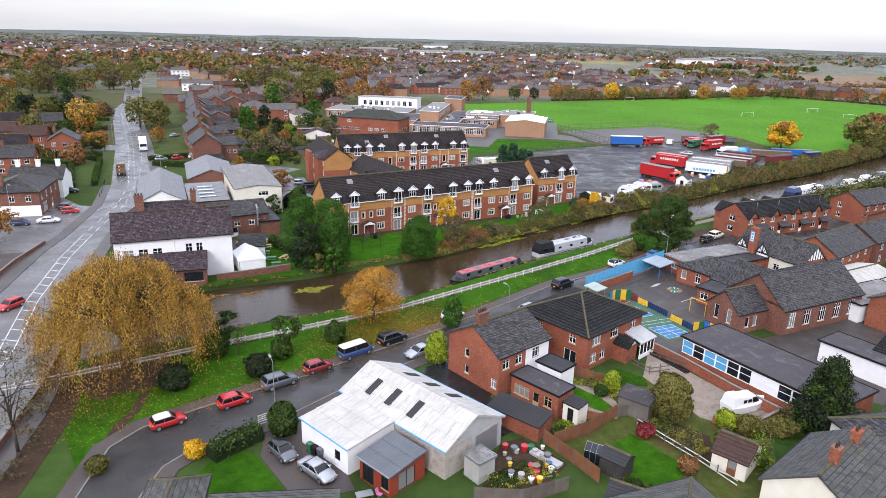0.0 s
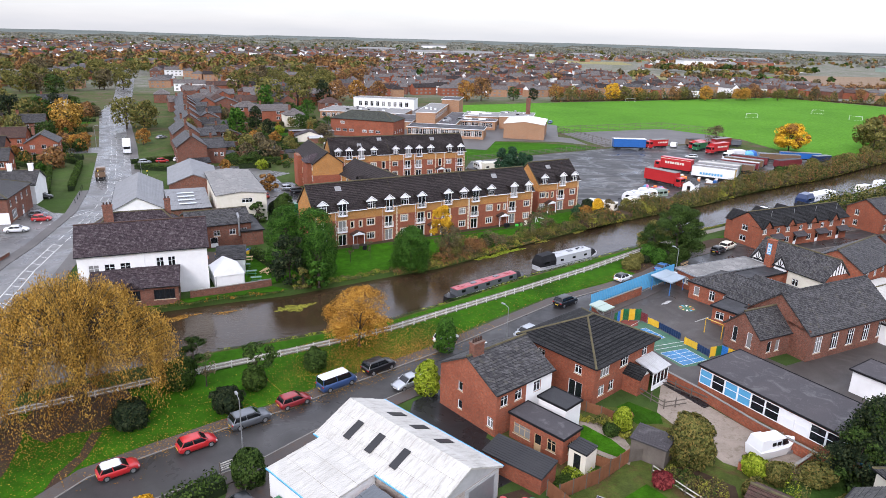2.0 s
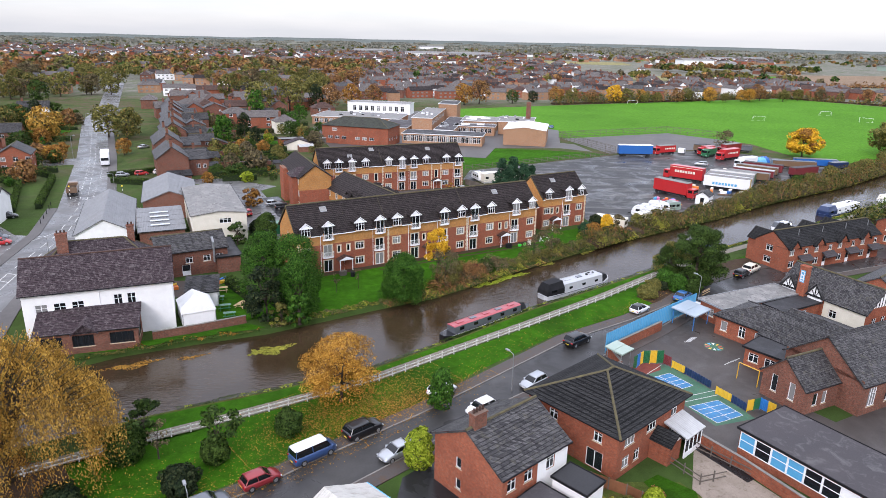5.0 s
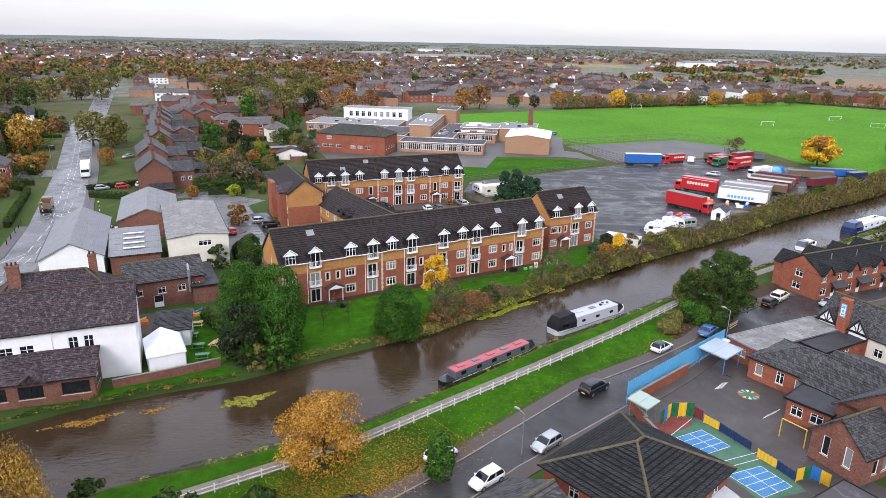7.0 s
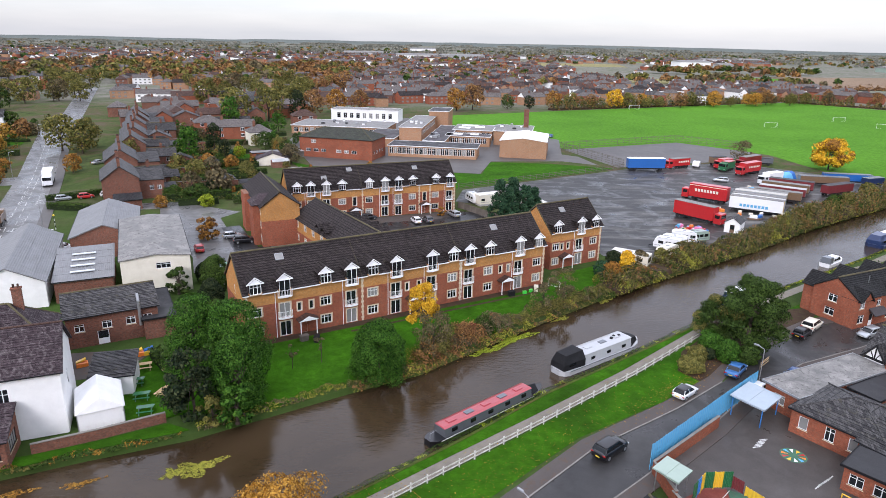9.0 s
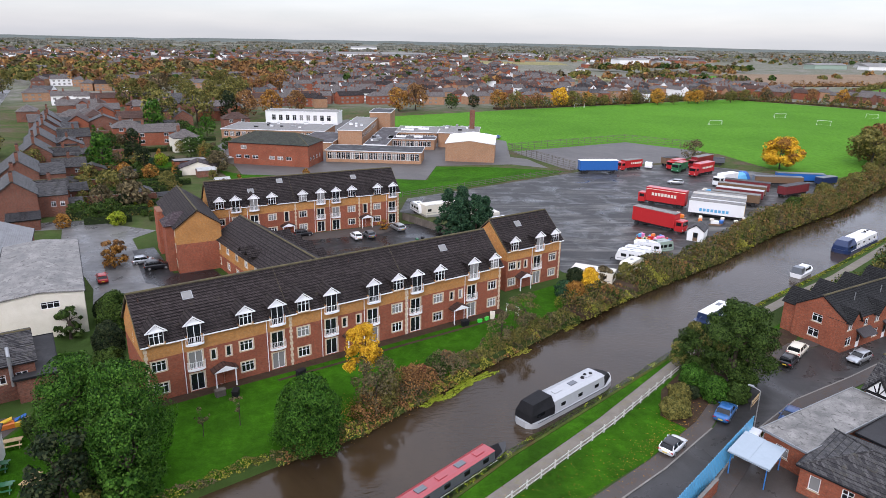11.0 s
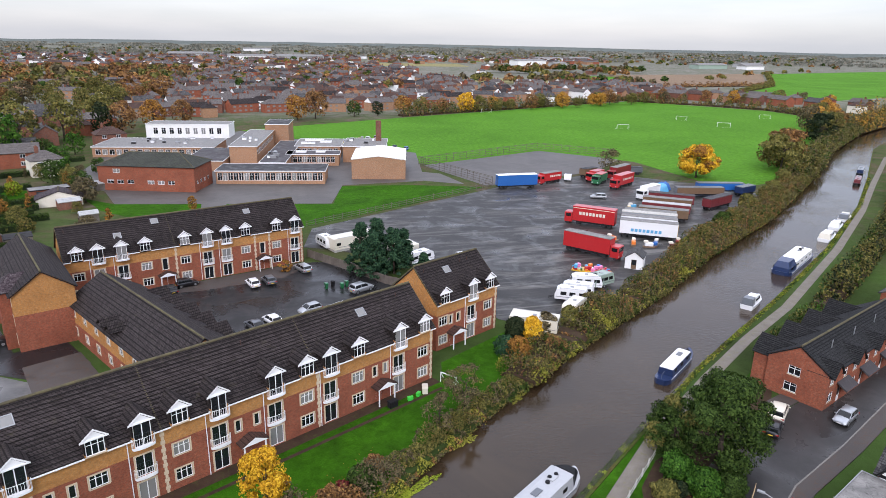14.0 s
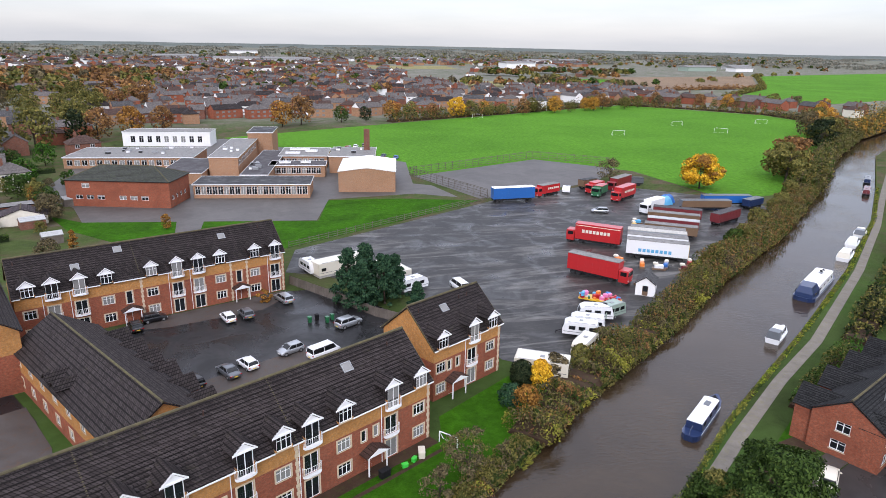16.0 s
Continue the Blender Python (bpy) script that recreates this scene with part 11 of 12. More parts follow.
leaf_litter("fallen_leaves", 12.0, 74.0, 26.0, 4.0, 40, 700, 14, "brown leaves scattered over the grass bank", 0.05)
leaf_litter("fallen_leaves", 4.0, 99.0, 12.0, 4.0, 40, 1600, 15, "yellow and brown leaves under the scrub", 0.06)
leaf_litter("fallen_leaves", -0.5, 96.0, 4.0, 3.0, 30, 700, 5, "yellow leaves under the small tree", 0.06)
leaf_litter("fallen_leaves", 33.0, 88.0, 14.0, 2.0, 40, 700, 6, "leaves along the pavement", 0.12)

for pts, w, h, sd in (([(-24.6, 23.4), (-20.8, 27.6)], 2.4, 1.9, 11), ([(-94, 143), (-108, 176)], 1.6, 1.7, 12), ([(-98, 139.5), (-113, 168)], 1.5, 1.5, 13), ([(-113, 168), (-128, 175)], 1.4, 1.6, 14), ([(-110, 178), (-126, 188)], 1.6, 1.7, 15), ([(-90, 172.5), (-79, 171)], 1.6, 1.8, 16), ([(-94.5, 180), (-81, 191)], 1.4, 1.6, 17), ([(-66, 182), (-55, 185.5), (-50, 187)], 1.8, 2.2, 18), ([(-58, 181), (-53.5, 187)], 2.0, 2.2, 19), ([(-60, 215.5), (-48, 219.5)], 1.6, 1.6, 20), ([(-62, 227), (-53, 230)], 1.6, 1.8, 21), ([(-30, 88.6), (-35.4, 95.4)], 1.6, 1.8, 22), ([(-120, 165), (-135, 166)], 1.4, 1.6, 24)):
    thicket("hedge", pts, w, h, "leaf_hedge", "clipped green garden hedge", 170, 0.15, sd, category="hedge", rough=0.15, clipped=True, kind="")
thicket("garden_shrubs", [(68, 118.6), (78, 124.4), (90, 131)], 2.6, 1.8, "leaf_hedge", "straggling garden shrubs above the towpath", 200, 0.16, 31, rough=1.0, mixes=("leaf_olive", "leaf_hedge", "leaf_conifer"))
thicket("garden_shrubs", [(92, 132.6), (110, 144), (130, 158), (160, 180)], 4.5, 3.0, "leaf_hedge", "garden shrubs and trees above the towpath", 150, 0.25, 32, rough=1.0, mixes=("leaf_olive", "leaf_dark", "leaf_bramble"))
thicket("garden_shrubs", [(163, 182), (205, 216), (252, 256), (300, 292)], 6.0, 4.0, "leaf_olive", "trees and shrubs along the towpath side", 90, 0.42, 34, rough=1.0, mixes=("leaf_dark", "leaf_rust", "leaf_hedge"))


# back gardens each side of the main road
TALL_GARDEN = tree_kind("garden_fir", 10, 3.2, "cone", 1500, 0.24, 44, 0.03, 0.2)
SHRUB = tree_kind("shrub", 10, 5.6, "round", 700, 0.62, 24, 0.02, 0.2)
g = random.Random(77)
for i in range(120):
    y = g.uniform(150, 330)
    rx = -79.5 - (y - 145.7) * 0.435
    side = i % 2
    x = rx - 22 - g.uniform(0, 70) if side else rx + 26 + g.uniform(0, 34)
    if (side == 0 and x > -46 - (y - 190) * 0.1) or (side == 0 and y < 176) or (side and y < 175 and x > -112):
        continue
    if -74 < x < -57 and 238 < y < 256:
        continue
    lf = g.choice(["leaf_green", "leaf_hedge", "leaf_olive", "leaf_green", "leaf_bramble", "leaf_conifer", "leaf_dark", "leaf_orange", "leaf_lime"])
    far_tree("shrub", SHRUB, x, y, g.uniform(1.6, 3.6), lf, {"leaf_orange": "orange-leaved garden shrub near houses", "leaf_lime": "golden green garden shrub near houses", "leaf_bramble": "brown autumn shrub in a garden"}.get(lf, "rounded green garden shrub near houses"), i, "garden shrubs")
for i in range(9):
    y = 186 + 14.6 * i
    rx = -79.5 - (y - 145.7) * 0.435
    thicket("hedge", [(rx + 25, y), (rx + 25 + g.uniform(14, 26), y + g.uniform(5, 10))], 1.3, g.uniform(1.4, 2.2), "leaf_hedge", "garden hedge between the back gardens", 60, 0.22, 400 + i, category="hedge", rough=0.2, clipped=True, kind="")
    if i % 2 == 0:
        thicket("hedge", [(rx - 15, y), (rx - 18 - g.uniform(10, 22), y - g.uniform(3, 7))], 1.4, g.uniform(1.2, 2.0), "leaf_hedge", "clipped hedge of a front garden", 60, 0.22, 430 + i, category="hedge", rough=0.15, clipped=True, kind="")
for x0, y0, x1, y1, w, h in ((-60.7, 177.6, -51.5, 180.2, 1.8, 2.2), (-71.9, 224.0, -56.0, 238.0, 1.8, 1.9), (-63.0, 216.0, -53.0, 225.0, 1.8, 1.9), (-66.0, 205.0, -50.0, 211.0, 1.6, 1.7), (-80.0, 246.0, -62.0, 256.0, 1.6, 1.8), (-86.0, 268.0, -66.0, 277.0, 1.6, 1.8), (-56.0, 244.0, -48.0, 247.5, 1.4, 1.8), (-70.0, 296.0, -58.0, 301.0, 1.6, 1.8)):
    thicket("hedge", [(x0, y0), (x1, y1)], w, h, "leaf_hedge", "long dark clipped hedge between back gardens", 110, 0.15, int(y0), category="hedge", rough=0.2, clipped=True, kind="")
for i in range(15):
    y = 182 + 9.6 * i
    rx = -79.5 - (y - 145.7) * 0.435
    x0 = rx + 27 + g.uniform(0, 5)
    thicket("garden_planting", [(x0, y), (x0 + g.uniform(9, 15), y + g.uniform(2, 6)), (x0 + g.uniform(17, 26), y + g.uniform(5, 10))], g.uniform(2.6, 4.6), g.uniform(0.9, 1.9), "leaf_hedge", "mixed autumn shrubs and borders of a back garden", 95, 0.17, 800 + i, rough=1.0, mound=False, mixes=("leaf_olive", "leaf_bramble", "leaf_dark", "leaf_orange", "leaf_conifer"))
    if i % 2 == 0:
        thicket("garden_planting", [(rx - 17, y), (rx - 30 - g.uniform(0, 8), y - g.uniform(2, 6)), (rx - 50, y - g.uniform(6, 12))], g.uniform(3.0, 5.0), g.uniform(1.2, 2.4), "leaf_hedge", "mixed autumn shrubs in roadside gardens", 95, 0.18, 830 + i, rough=1.0, mound=False, mixes=("leaf_dark", "leaf_bramble", "leaf_olive", "leaf_orange"))
    if i % 2:
        brick_wall("garden_wall", [(x0 - 3, y + 4.5), (x0 + g.uniform(10, 20), y + 10)], 1.7, "old brick wall between back gardens")
for x, y, h, lf, kd in ((-80.0, 241.0, 12, "conifer", TALL_GARDEN), (-63.0, 235.0, 5, "fir", TALL_GARDEN), (-55.0, 192.0, 7, "bare", SHRUB), (-56.0, 267.0, 7, "conifer", TALL_GARDEN), (-64.0, 248.0, 4, "lime", SHRUB), (-70.0, 232.0, 4, "orange", SHRUB), (-58.0, 200.0, 3, "orange", SHRUB), (-75.0, 215.0, 4, "olive", SHRUB)):
    far_tree("g", kd, x, y, h, "leaf_" + lf, {"conifer": "tall dark conifer in a back garden", "fir": "blue-green spruce in a back garden", "bare": "bare brown tree beside the lane"}.get(lf, "autumn shrub in a back garden"), int(x * -3), "trees in back gardens")
for i in range(84):
    y = g.uniform(166, 335)
    rx = -79.5 - (y - 145.7) * 0.435
    x = rx - 15 - g.uniform(0, 62) if i % 5 < 3 else rx + 27 + g.uniform(0, 28)
    if i % 5 >= 3 and x > -50:
        continue
    lf = g.choice(["green", "olive", "rust", "dark", "bare", "hedge", "conifer", "orange"])
    far_tree("g", TALL_GARDEN if lf == "conifer" else SHRUB, x, y, g.uniform(2.5, 5.5) if i % 5 >= 3 else g.uniform(3.0, 7.5), "leaf_" + lf, {"conifer": "dark conifer in a garden", "rust": "rust-brown autumn tree in a garden", "orange": "orange autumn tree in a garden", "bare": "bare brown tree in a garden"}.get(lf, "leafy green bush in a garden"), i, "trees in back gardens")
flat("garden_lawn", [(-73.5, 240.5), (-57.5, 239.5), (-60.5, 253.5), (-75, 255)], 0.0, 0.04, "lawn", "bright lawn of a long back garden", "lawn")
flat("garden_lawn", [(-71, 281), (-64, 284), (-63, 294), (-73, 291)], 0.0, 0.04, "lawn", "bright lawn of a long back garden", "lawn")
brick_wall("garden_wall", [(-96, 262), (-82, 268.5)], 1.9, "old brick wall between back gardens")
brick_wall("garden_wall", [(-88, 236), (-79, 240)], 1.8, "old brick wall between back gardens")
brick_wall("garden_wall", [(-103, 300), (-84, 309)], 2.0, "long brick wall of a garden")
for i in range(12):
    y = 190 + 11 * i
    rx = -79.5 - (y - 145.7) * 0.435
    w = g.uniform(9, 16)
    flat("garden_lawn", [(rx + 26, y), (rx + 26 + w, y + 5), (rx + 24 + w, y + 11), (rx + 23, y + 6.5)], 0.0, 0.03, g.choice(["lawn", "lawn", "grass", "paving", "verge"]), "back garden lawn behind the terraces", "lawn")
    if i % 2:
        flat("garden_lawn", [(rx - 36, y - 8), (rx - 17, y - 1), (rx - 20, y + 7), (rx - 38, y)], 0.0, 0.03, "lawn", "lawn of a roadside garden", "lawn")
# strip of wet soil and slabs along the foot of the flats
o = pose(-0.9, 112.0, 0, 0, 0, 28.5)
flat("path_strip", [tuple((o @ Vector((a, b, 0))).xy) for a, b in ((-26.5, -1.6), (25.8, -1.6), (25.8, -0.02), (-26.5, -0.02))], 0.0, 0.036, "soil", "dark damp border along the flats", "path")
flat("path_strip", [tuple((o @ Vector((a, b, 0))).xy) for a, b in ((-12.0, -3.1), (25.0, -3.1), (25.0, -2.6), (-12.0, -2.6))], 0.0, 0.036, "soil", "worn muddy track across the lawn", "path")

flat("bare_earth", [(-43.2, 12), (-39.8, 14), (-41.2, 24), (-42, 30), (-43.5, 35), (-46.5, 39.5), (-50.5, 41.5), (-48.0, 34.5), (-45.6, 28.4), (-43.6, 19)], 0.0, 0.034, "soil", "bare leafy earth between road and grass", "ground")
flat("bare_earth", [(-41 + 5.4 * math.cos(t * 0.3) * (1 + 0.2 * math.sin(t)), 40.5 + 5.6 * math.sin(t * 0.3) * (1 + 0.15 * math.cos(2 * t))) for t in range(21)], 0.0, 0.028, "soil", "dark bare earth under the willow", "ground")
flat("worn_path", [(-37.0, 36.2), (-36.0, 36.4), (-35.4, 32.0), (-36.0, 28.0), (-35.4, 25.4), (-36.6, 25.0), (-37.0, 29.0), (-36.4, 32.4)], 0.0, 0.032, "soil", "worn earth path across the grass", "path")
for i, (px, py, h) in enumerate(((-45.6, 31.0, 2.2), (-44.0, 26.0, 1.6), (-46.8, 36.0, 2.4), (-42.6, 20.5, 1.4))):
    tree(px, py, h, 1.5, "round", "leaf_bare", "low twiggy bare shrub by the road", "shrub", n=420, size=0.1, lumps=18, seed=500 + i, low=0.03, trunk=0.05)

flat("towpath_lawn", [(60.5, 113.4), (74, 122.4), (90, 131.4), (102, 128.6), (84, 118.6), (68, 112.4)], 0.0, 0.026, "lawn", "grass strip between towpath and terrace gardens", "lawn")

flat("planting_bed", [(34.2, 92.0), (36.0, 89.2), (37.4, 90.2), (42.6, 93.6), (46.6, 96.6), (44.6, 103.0), (40.6, 101.2), (36.8, 97.6)], 0.0, 0.036, "soil", "bare soil planting bed under the tree", "ground")
flat("towpath_verge_grass", [tuple(Vector(p) + Vector((-0.62, 0.78)) * 1.95) for p in FENCE[2:]] + [tuple(Vector(p) + Vector((0.6, -0.8)) * 0.35) for p in NEAR_BANK[4:11][::-1]], 0.0, 0.03, "lawn", "green grass between towpath and water", "lawn")
flat("side_passage", [(-3.4, 43.4), (0.6, 47.4), (6.2, 42.0), (4.6, 36.4), (9.0, 31.0), (5.0, 28.0), (0.6, 33.0), (-4.0, 38.6)], 0.0, 0.03, "asphalt_dark", "dark side passage beside the brick house", "path")

thicket("scrub_bank", [(12.6, 105.6), (22.0, 112.9), (32.6, 121.0)], 2.4, 1.2, "leaf_bramble", "low brown and green scrub along the water below the flats", 240, 0.13, 41, rough=1.0, mound=False, mixes=("leaf_bare", "leaf_olive", "leaf_bramble"))
flat("service_yard", [(-30.5, 139.0), (-24.2, 142.4), (-19.0, 132.4), (-18.2, 129.6), (-26.0, 128.6)], 0.0, 0.05, "paving", "damp brown paved yard beside the link block", "yard")


# ---- the town and country beyond ----
ROUND = tree_kind("round", 10, 4.6, "round", 950, 0.38, 40, 0.12, 0.26)
TALL = tree_kind("tall", 10, 3.0, "egg", 850, 0.35, 36, 0.1, 0.22)
FIR = tree_kind("fir", 10, 2.6, "cone", 1200, 0.3, 50, 0.03, 0.2)
TREE_LABEL = {"leaf_orange": "orange autumn tree among houses", "leaf_rust": "rust-brown autumn tree near houses", "leaf_olive": "olive-leaved tree turning in autumn", "leaf_green": "leafy green tree in a garden", "leaf_dark": "dark evergreen tree among gardens", "leaf_conifer": "dense dark green conifer tree", "leaf_yellow": "bright yellow autumn tree in a garden", "leaf_bare": "bare brown tree without leaves", "leaf_willow": "golden olive tree beside the road", "leaf_amber": "amber-leaved tree beside the canal", "leaf_bramble": "thinning brown tree near the field"}
rng = random.Random(21)


def plant(x, y, h, leaf, kinds, group):
    far_tree("t", kinds, x, y, h, leaf, TREE_LABEL[leaf], rng.randrange(999), group)


# trees that stand out, from the street westward and north
for x, y, h, lf, kd in ((-147, 244, 13, "leaf_willow", ROUND), (-105.5, 216, 6, "leaf_orange", ROUND), (-128, 254, 13, "leaf_olive", ROUND), (-119, 250, 12, "leaf_bramble", ROUND), (-123, 262, 11, "leaf_olive", ROUND), (-78, 238, 12, "leaf_conifer", TALL), (-66, 238, 8, "leaf_dark", TALL), (-86, 318, 15, "leaf_conifer", TALL), (-88, 336, 17, "leaf_olive", ROUND), (-76, 350, 17, "leaf_olive", ROUND), (-64, 362, 15, "leaf_dark", TALL), (-58, 372, 14, "leaf_rust", ROUND), (-48, 392, 13, "leaf_orange", ROUND), (-36, 402, 12, "leaf_rust", ROUND),
                        (-58, 262, 7, "leaf_green", ROUND), (-52, 256, 6, "leaf_olive", ROUND), (-62, 284, 8, "leaf_conifer", ROUND), (-70, 300, 8, "leaf_green", ROUND), (-46, 240, 5, "leaf_bare", ROUND), (-60, 224, 5, "leaf_orange", ROUND), (-53, 214, 5, "leaf_olive", ROUND), (-95, 232, 8, "leaf_olive", ROUND), (-124, 204, 5, "leaf_amber", ROUND), (-57.5, 268, 6, "leaf_conifer", ROUND), (-77.3, 264, 10, "leaf_dark", TALL), (-64, 314, 8, "leaf_conifer", ROUND), (-150, 214, 10, "leaf_olive", ROUND), (-165, 250, 12, "leaf_bramble", ROUND), (-180, 262, 12, "leaf_dark", ROUND), (-196, 282, 13, "leaf_olive", ROUND), (-210, 296, 13, "leaf_bramble", ROUND), (-176, 290, 11, "leaf_dark", TALL),
                        (20, 412, 13, "leaf_orange", ROUND), (30, 418, 15, "leaf_rust", ROUND), (82, 436, 11, "leaf_orange", ROUND), (93, 438, 10, "leaf_olive", ROUND), (106, 440, 9, "leaf_rust", ROUND), (122, 442, 12, "leaf_yellow", ROUND), (131, 444, 10, "leaf_olive", ROUND), (52, 426, 9, "leaf_green", ROUND), (66, 430, 8, "leaf_dark", ROUND), (270, 314, 12, "leaf_olive", ROUND), (282, 330, 11, "leaf_bramble", ROUND), (-130, 130, 7, "leaf_dark", TALL), (-146, 152, 9, "leaf_orange", ROUND), (-160, 140, 9, "leaf_green", ROUND), (-176, 172, 11, "leaf_dark", ROUND), (-195, 205, 12, "leaf_olive", ROUND), (-134, 206, 9, "leaf_green", ROUND)):
    plant(x, y, h, lf, kd, "trees about the town")
# belt along the far side of the playing field
for i in range(26):
    t = i / 25
    x, y = (140 + 215 * t, 448 + 66 * t) if t < 0.75 else (301 + 140 * (t - 0.75) * 4, 497 - 40 * (t - 0.75) * 4)
    plant(x + rng.uniform(-5, 5), y + rng.uniform(-5, 7), rng.uniform(6, 11), rng.choice(["leaf_olive", "leaf_rust", "leaf_bramble", "leaf_bare", "leaf_amber", "leaf_bramble", "leaf_olive"]), ROUND, "trees along the playing field")
# woods to the north-west
for i in range(84):
    x, y = rng.uniform(-330, -60), rng.uniform(390, 560)
    if -214 + (462 - y) * 0.45 < x < -150 + (462 - y) * 0.45:
        continue
    plant(x, y, rng.uniform(10, 16), rng.choice(["leaf_rust", "leaf_bramble", "leaf_bare", "leaf_olive", "leaf_bramble", "leaf_olive"]), ROUND, "woods beyond the main road")
for i in range(46):
    x, y = rng.uniform(-130, -40), rng.uniform(196, 330)
    k = (x + 79) * -0.42 + (y - 177) * -0.2
    if x < -88 - (y - 200) * 0.42 or (x > -70 and y > 240):
        continue
    plant(x + 24, y, rng.uniform(3, 7), rng.choice(["leaf_green", "leaf_olive", "leaf_conifer", "leaf_bare", "leaf_orange"]), rng.choice([ROUND, TALL, FIR]), "trees in back gardens")
for i in range(36):
    x, y = rng.uniform(-330, -140), rng.uniform(190, 420)
    if x > -132 - (y - 190) * 0.48:
        continue
    plant(x, y, rng.uniform(7, 14), rng.choice(["leaf_bramble", "leaf_orange", "leaf_dark", "leaf_olive", "leaf_bare", "leaf_green", "leaf_olive"]), ROUND, "trees west of the main road")


def far_house_meshes(i):
    w, d, ze, zr = ((9, 8, 5, 7.6), (14, 8, 5, 7.8), (11, 8, 4.8, 7.4), (18, 8, 5, 7.6))[i]
    wall, roof = Mesh().box(0, w, 0, d, 0, ze), Mesh()
    if i % 2 == 0:
        roof.slope((-0.3, -0.3, ze), (w + 0.3, -0.3, ze), (w - d / 2, d / 2, zr), (d / 2, d / 2, zr), 4, 0.06).slope((w + 0.3, d + 0.3, ze), (-0.3, d + 0.3, ze), (d / 2, d / 2, zr), (w - d / 2, d / 2, zr), 4, 0.06)
        roof.slope((-0.3, d + 0.3, ze), (-0.3, -0.3, ze), (d / 2, d / 2, zr), (d / 2, d / 2, zr), 4, 0.06).slope((w + 0.3, -0.3, ze), (w + 0.3, d + 0.3, ze), (w - d / 2, d / 2, zr), (w - d / 2, d / 2, zr), 4, 0.06)
    else:
        wall.poly([(0, d, ze), (0, 0, ze), (0, d / 2, zr - 0.1)]).poly([(w, 0, ze), (w, d, ze), (w, d / 2, zr - 0.1)])
        roof.slope((-0.3, -0.3, ze - 0.1), (w + 0.3, -0.3, ze - 0.1), (w + 0.3, d / 2, zr), (-0.3, d / 2, zr), 5, 0.06).slope((w + 0.3, d + 0.3, ze - 0.1), (-0.3, d + 0.3, ze - 0.1), (-0.3, d / 2, zr), (w + 0.3, d / 2, zr), 5, 0.06)
    ch = Mesh().box(w * 0.3 - 0.5, w * 0.3 + 0.5, d / 2 - 0.35, d / 2 + 0.35, zr - 0.8, zr + 1.3).tube((w * 0.3, d / 2, zr + 1.3), (w * 0.3, d / 2, zr + 1.7), 0.14, 0.12, 6)
    win = Mesh().box(-0.75, 0.75, -0.06, 0.0, 0, 0.1).box(-0.75, 0.75, -0.06, 0.0, 1.2, 1.3).box(-0.75, -0.67, -0.06, 0, 0.1, 1.2).box(0.67, 0.75, -0.06, 0, 0.1, 1.2).box(-0.05, 0.05, -0.06, 0, 0.1, 1.2)
    pane = Mesh().box(-0.67, 0.67, -0.03, -0.01, 0.1, 1.2)
    return w, d, wall.mesh("wall"), roof.mesh("roof"), ch.mesh("chimney"), win.mesh("window"), pane.mesh("pane")


FAR = [far_house_meshes(i) for i in range(4)]
far_count = [0]


def far_house(x, y, yaw, windows=True):
    w, d, wall, roof, ch, win, pane = FAR[rng.randrange(4)]
    # paler brick and slate with distance: haze put into the wall and roof colours
    wm = rng.choice(["brick_house", "brick_pink" if y > 480 else "brick_old", "brick_old", "brick_old", "render_cream" if windows or y > 500 else "brick_old", "brick_house", "brick_pink" if y > 520 else "brick_house"])
    rm = rng.choice(["slate_hazed", "tile_brown", "slate", "slate_hazed", "slate_hazed", "tile_brown"])
    e = thing("house", x, y, 0, yaw, {"render_cream": "pale rendered suburban house with a pitched roof", "brick_old": "old brick suburban house with a chimney"}.get(wm, "red brick suburban house with a pitched roof"), "house", "houses of the far estate")
    put("wall", wall, wm, e)
    r = put("roof", roof, rm, e)
    if windows or far_count[0] % 2:
        put("chimney", ch, "brick_old", e)
    if windows:
        for c in (0.27, 0.73):
            for z in (0.9, 3.3):
                f = put("window", win, "white_upvc", e, pose(w * c, 0, z))
                put("pane", pane, "glass", f)
    far_count[0] += 1


def clear(x, y):
    """Whether a far house may stand here: off the field, the school, the roads and the water."""
    if 330 < y < 412 and -70 < x < 75:
        return False
    if x > -10 and y < 446 + 0.31 * max(0, x - 60) and x < 352:
        return False
    rx = -118 - (y - 208) * 0.424
    return abs(x - rx) > 20


ESTATE = []
for j in range(12):
    for i in range(44):
        x, y = -330 + i * 15.5 + (j % 2) * 7 + rng.uniform(-3, 3), 430 + j * 20 + rng.uniform(-3, 3)
        if not clear(x, y) or (x < -70 and y < 560 and rng.random() < 0.75) or rng.random() < 0.08:
            continue
        turn = rng.choice([-8, 14, 24, 105]) + rng.uniform(-6, 6)
        ESTATE.append((x, y, turn))
for x, y in ((-60, 330), (-75, 338), (-96, 300), (-104, 330), (-120, 352), (-86, 286), (-95, 362), (-118, 384), (-228, 330), (-250, 352), (-240, 300), (-262, 322), (-200, 250), (-222, 272), (-240, 250), (-262, 276), (-190, 190), (-210, 212), (-232, 200), (-180, 150), (-205, 165), (-150, 100), (-170, 118), (-132, 92), (-66, 272)):
    far_house(x, y, rng.choice([20, 24, 112]) + rng.uniform(-4, 4))
for i in range(26):
    x, y = -148 + (i % 5) * 17 + rng.uniform(-3, 3), 318 + (i // 5) * 20 + rng.uniform(-3, 3)
    if abs(x + 118 + (y - 208) * 0.424) > 24 and not (x > -95 and y < 345):
        far_house(x, y, rng.choice([20, 24, 112]) + rng.uniform(-4, 4), False)
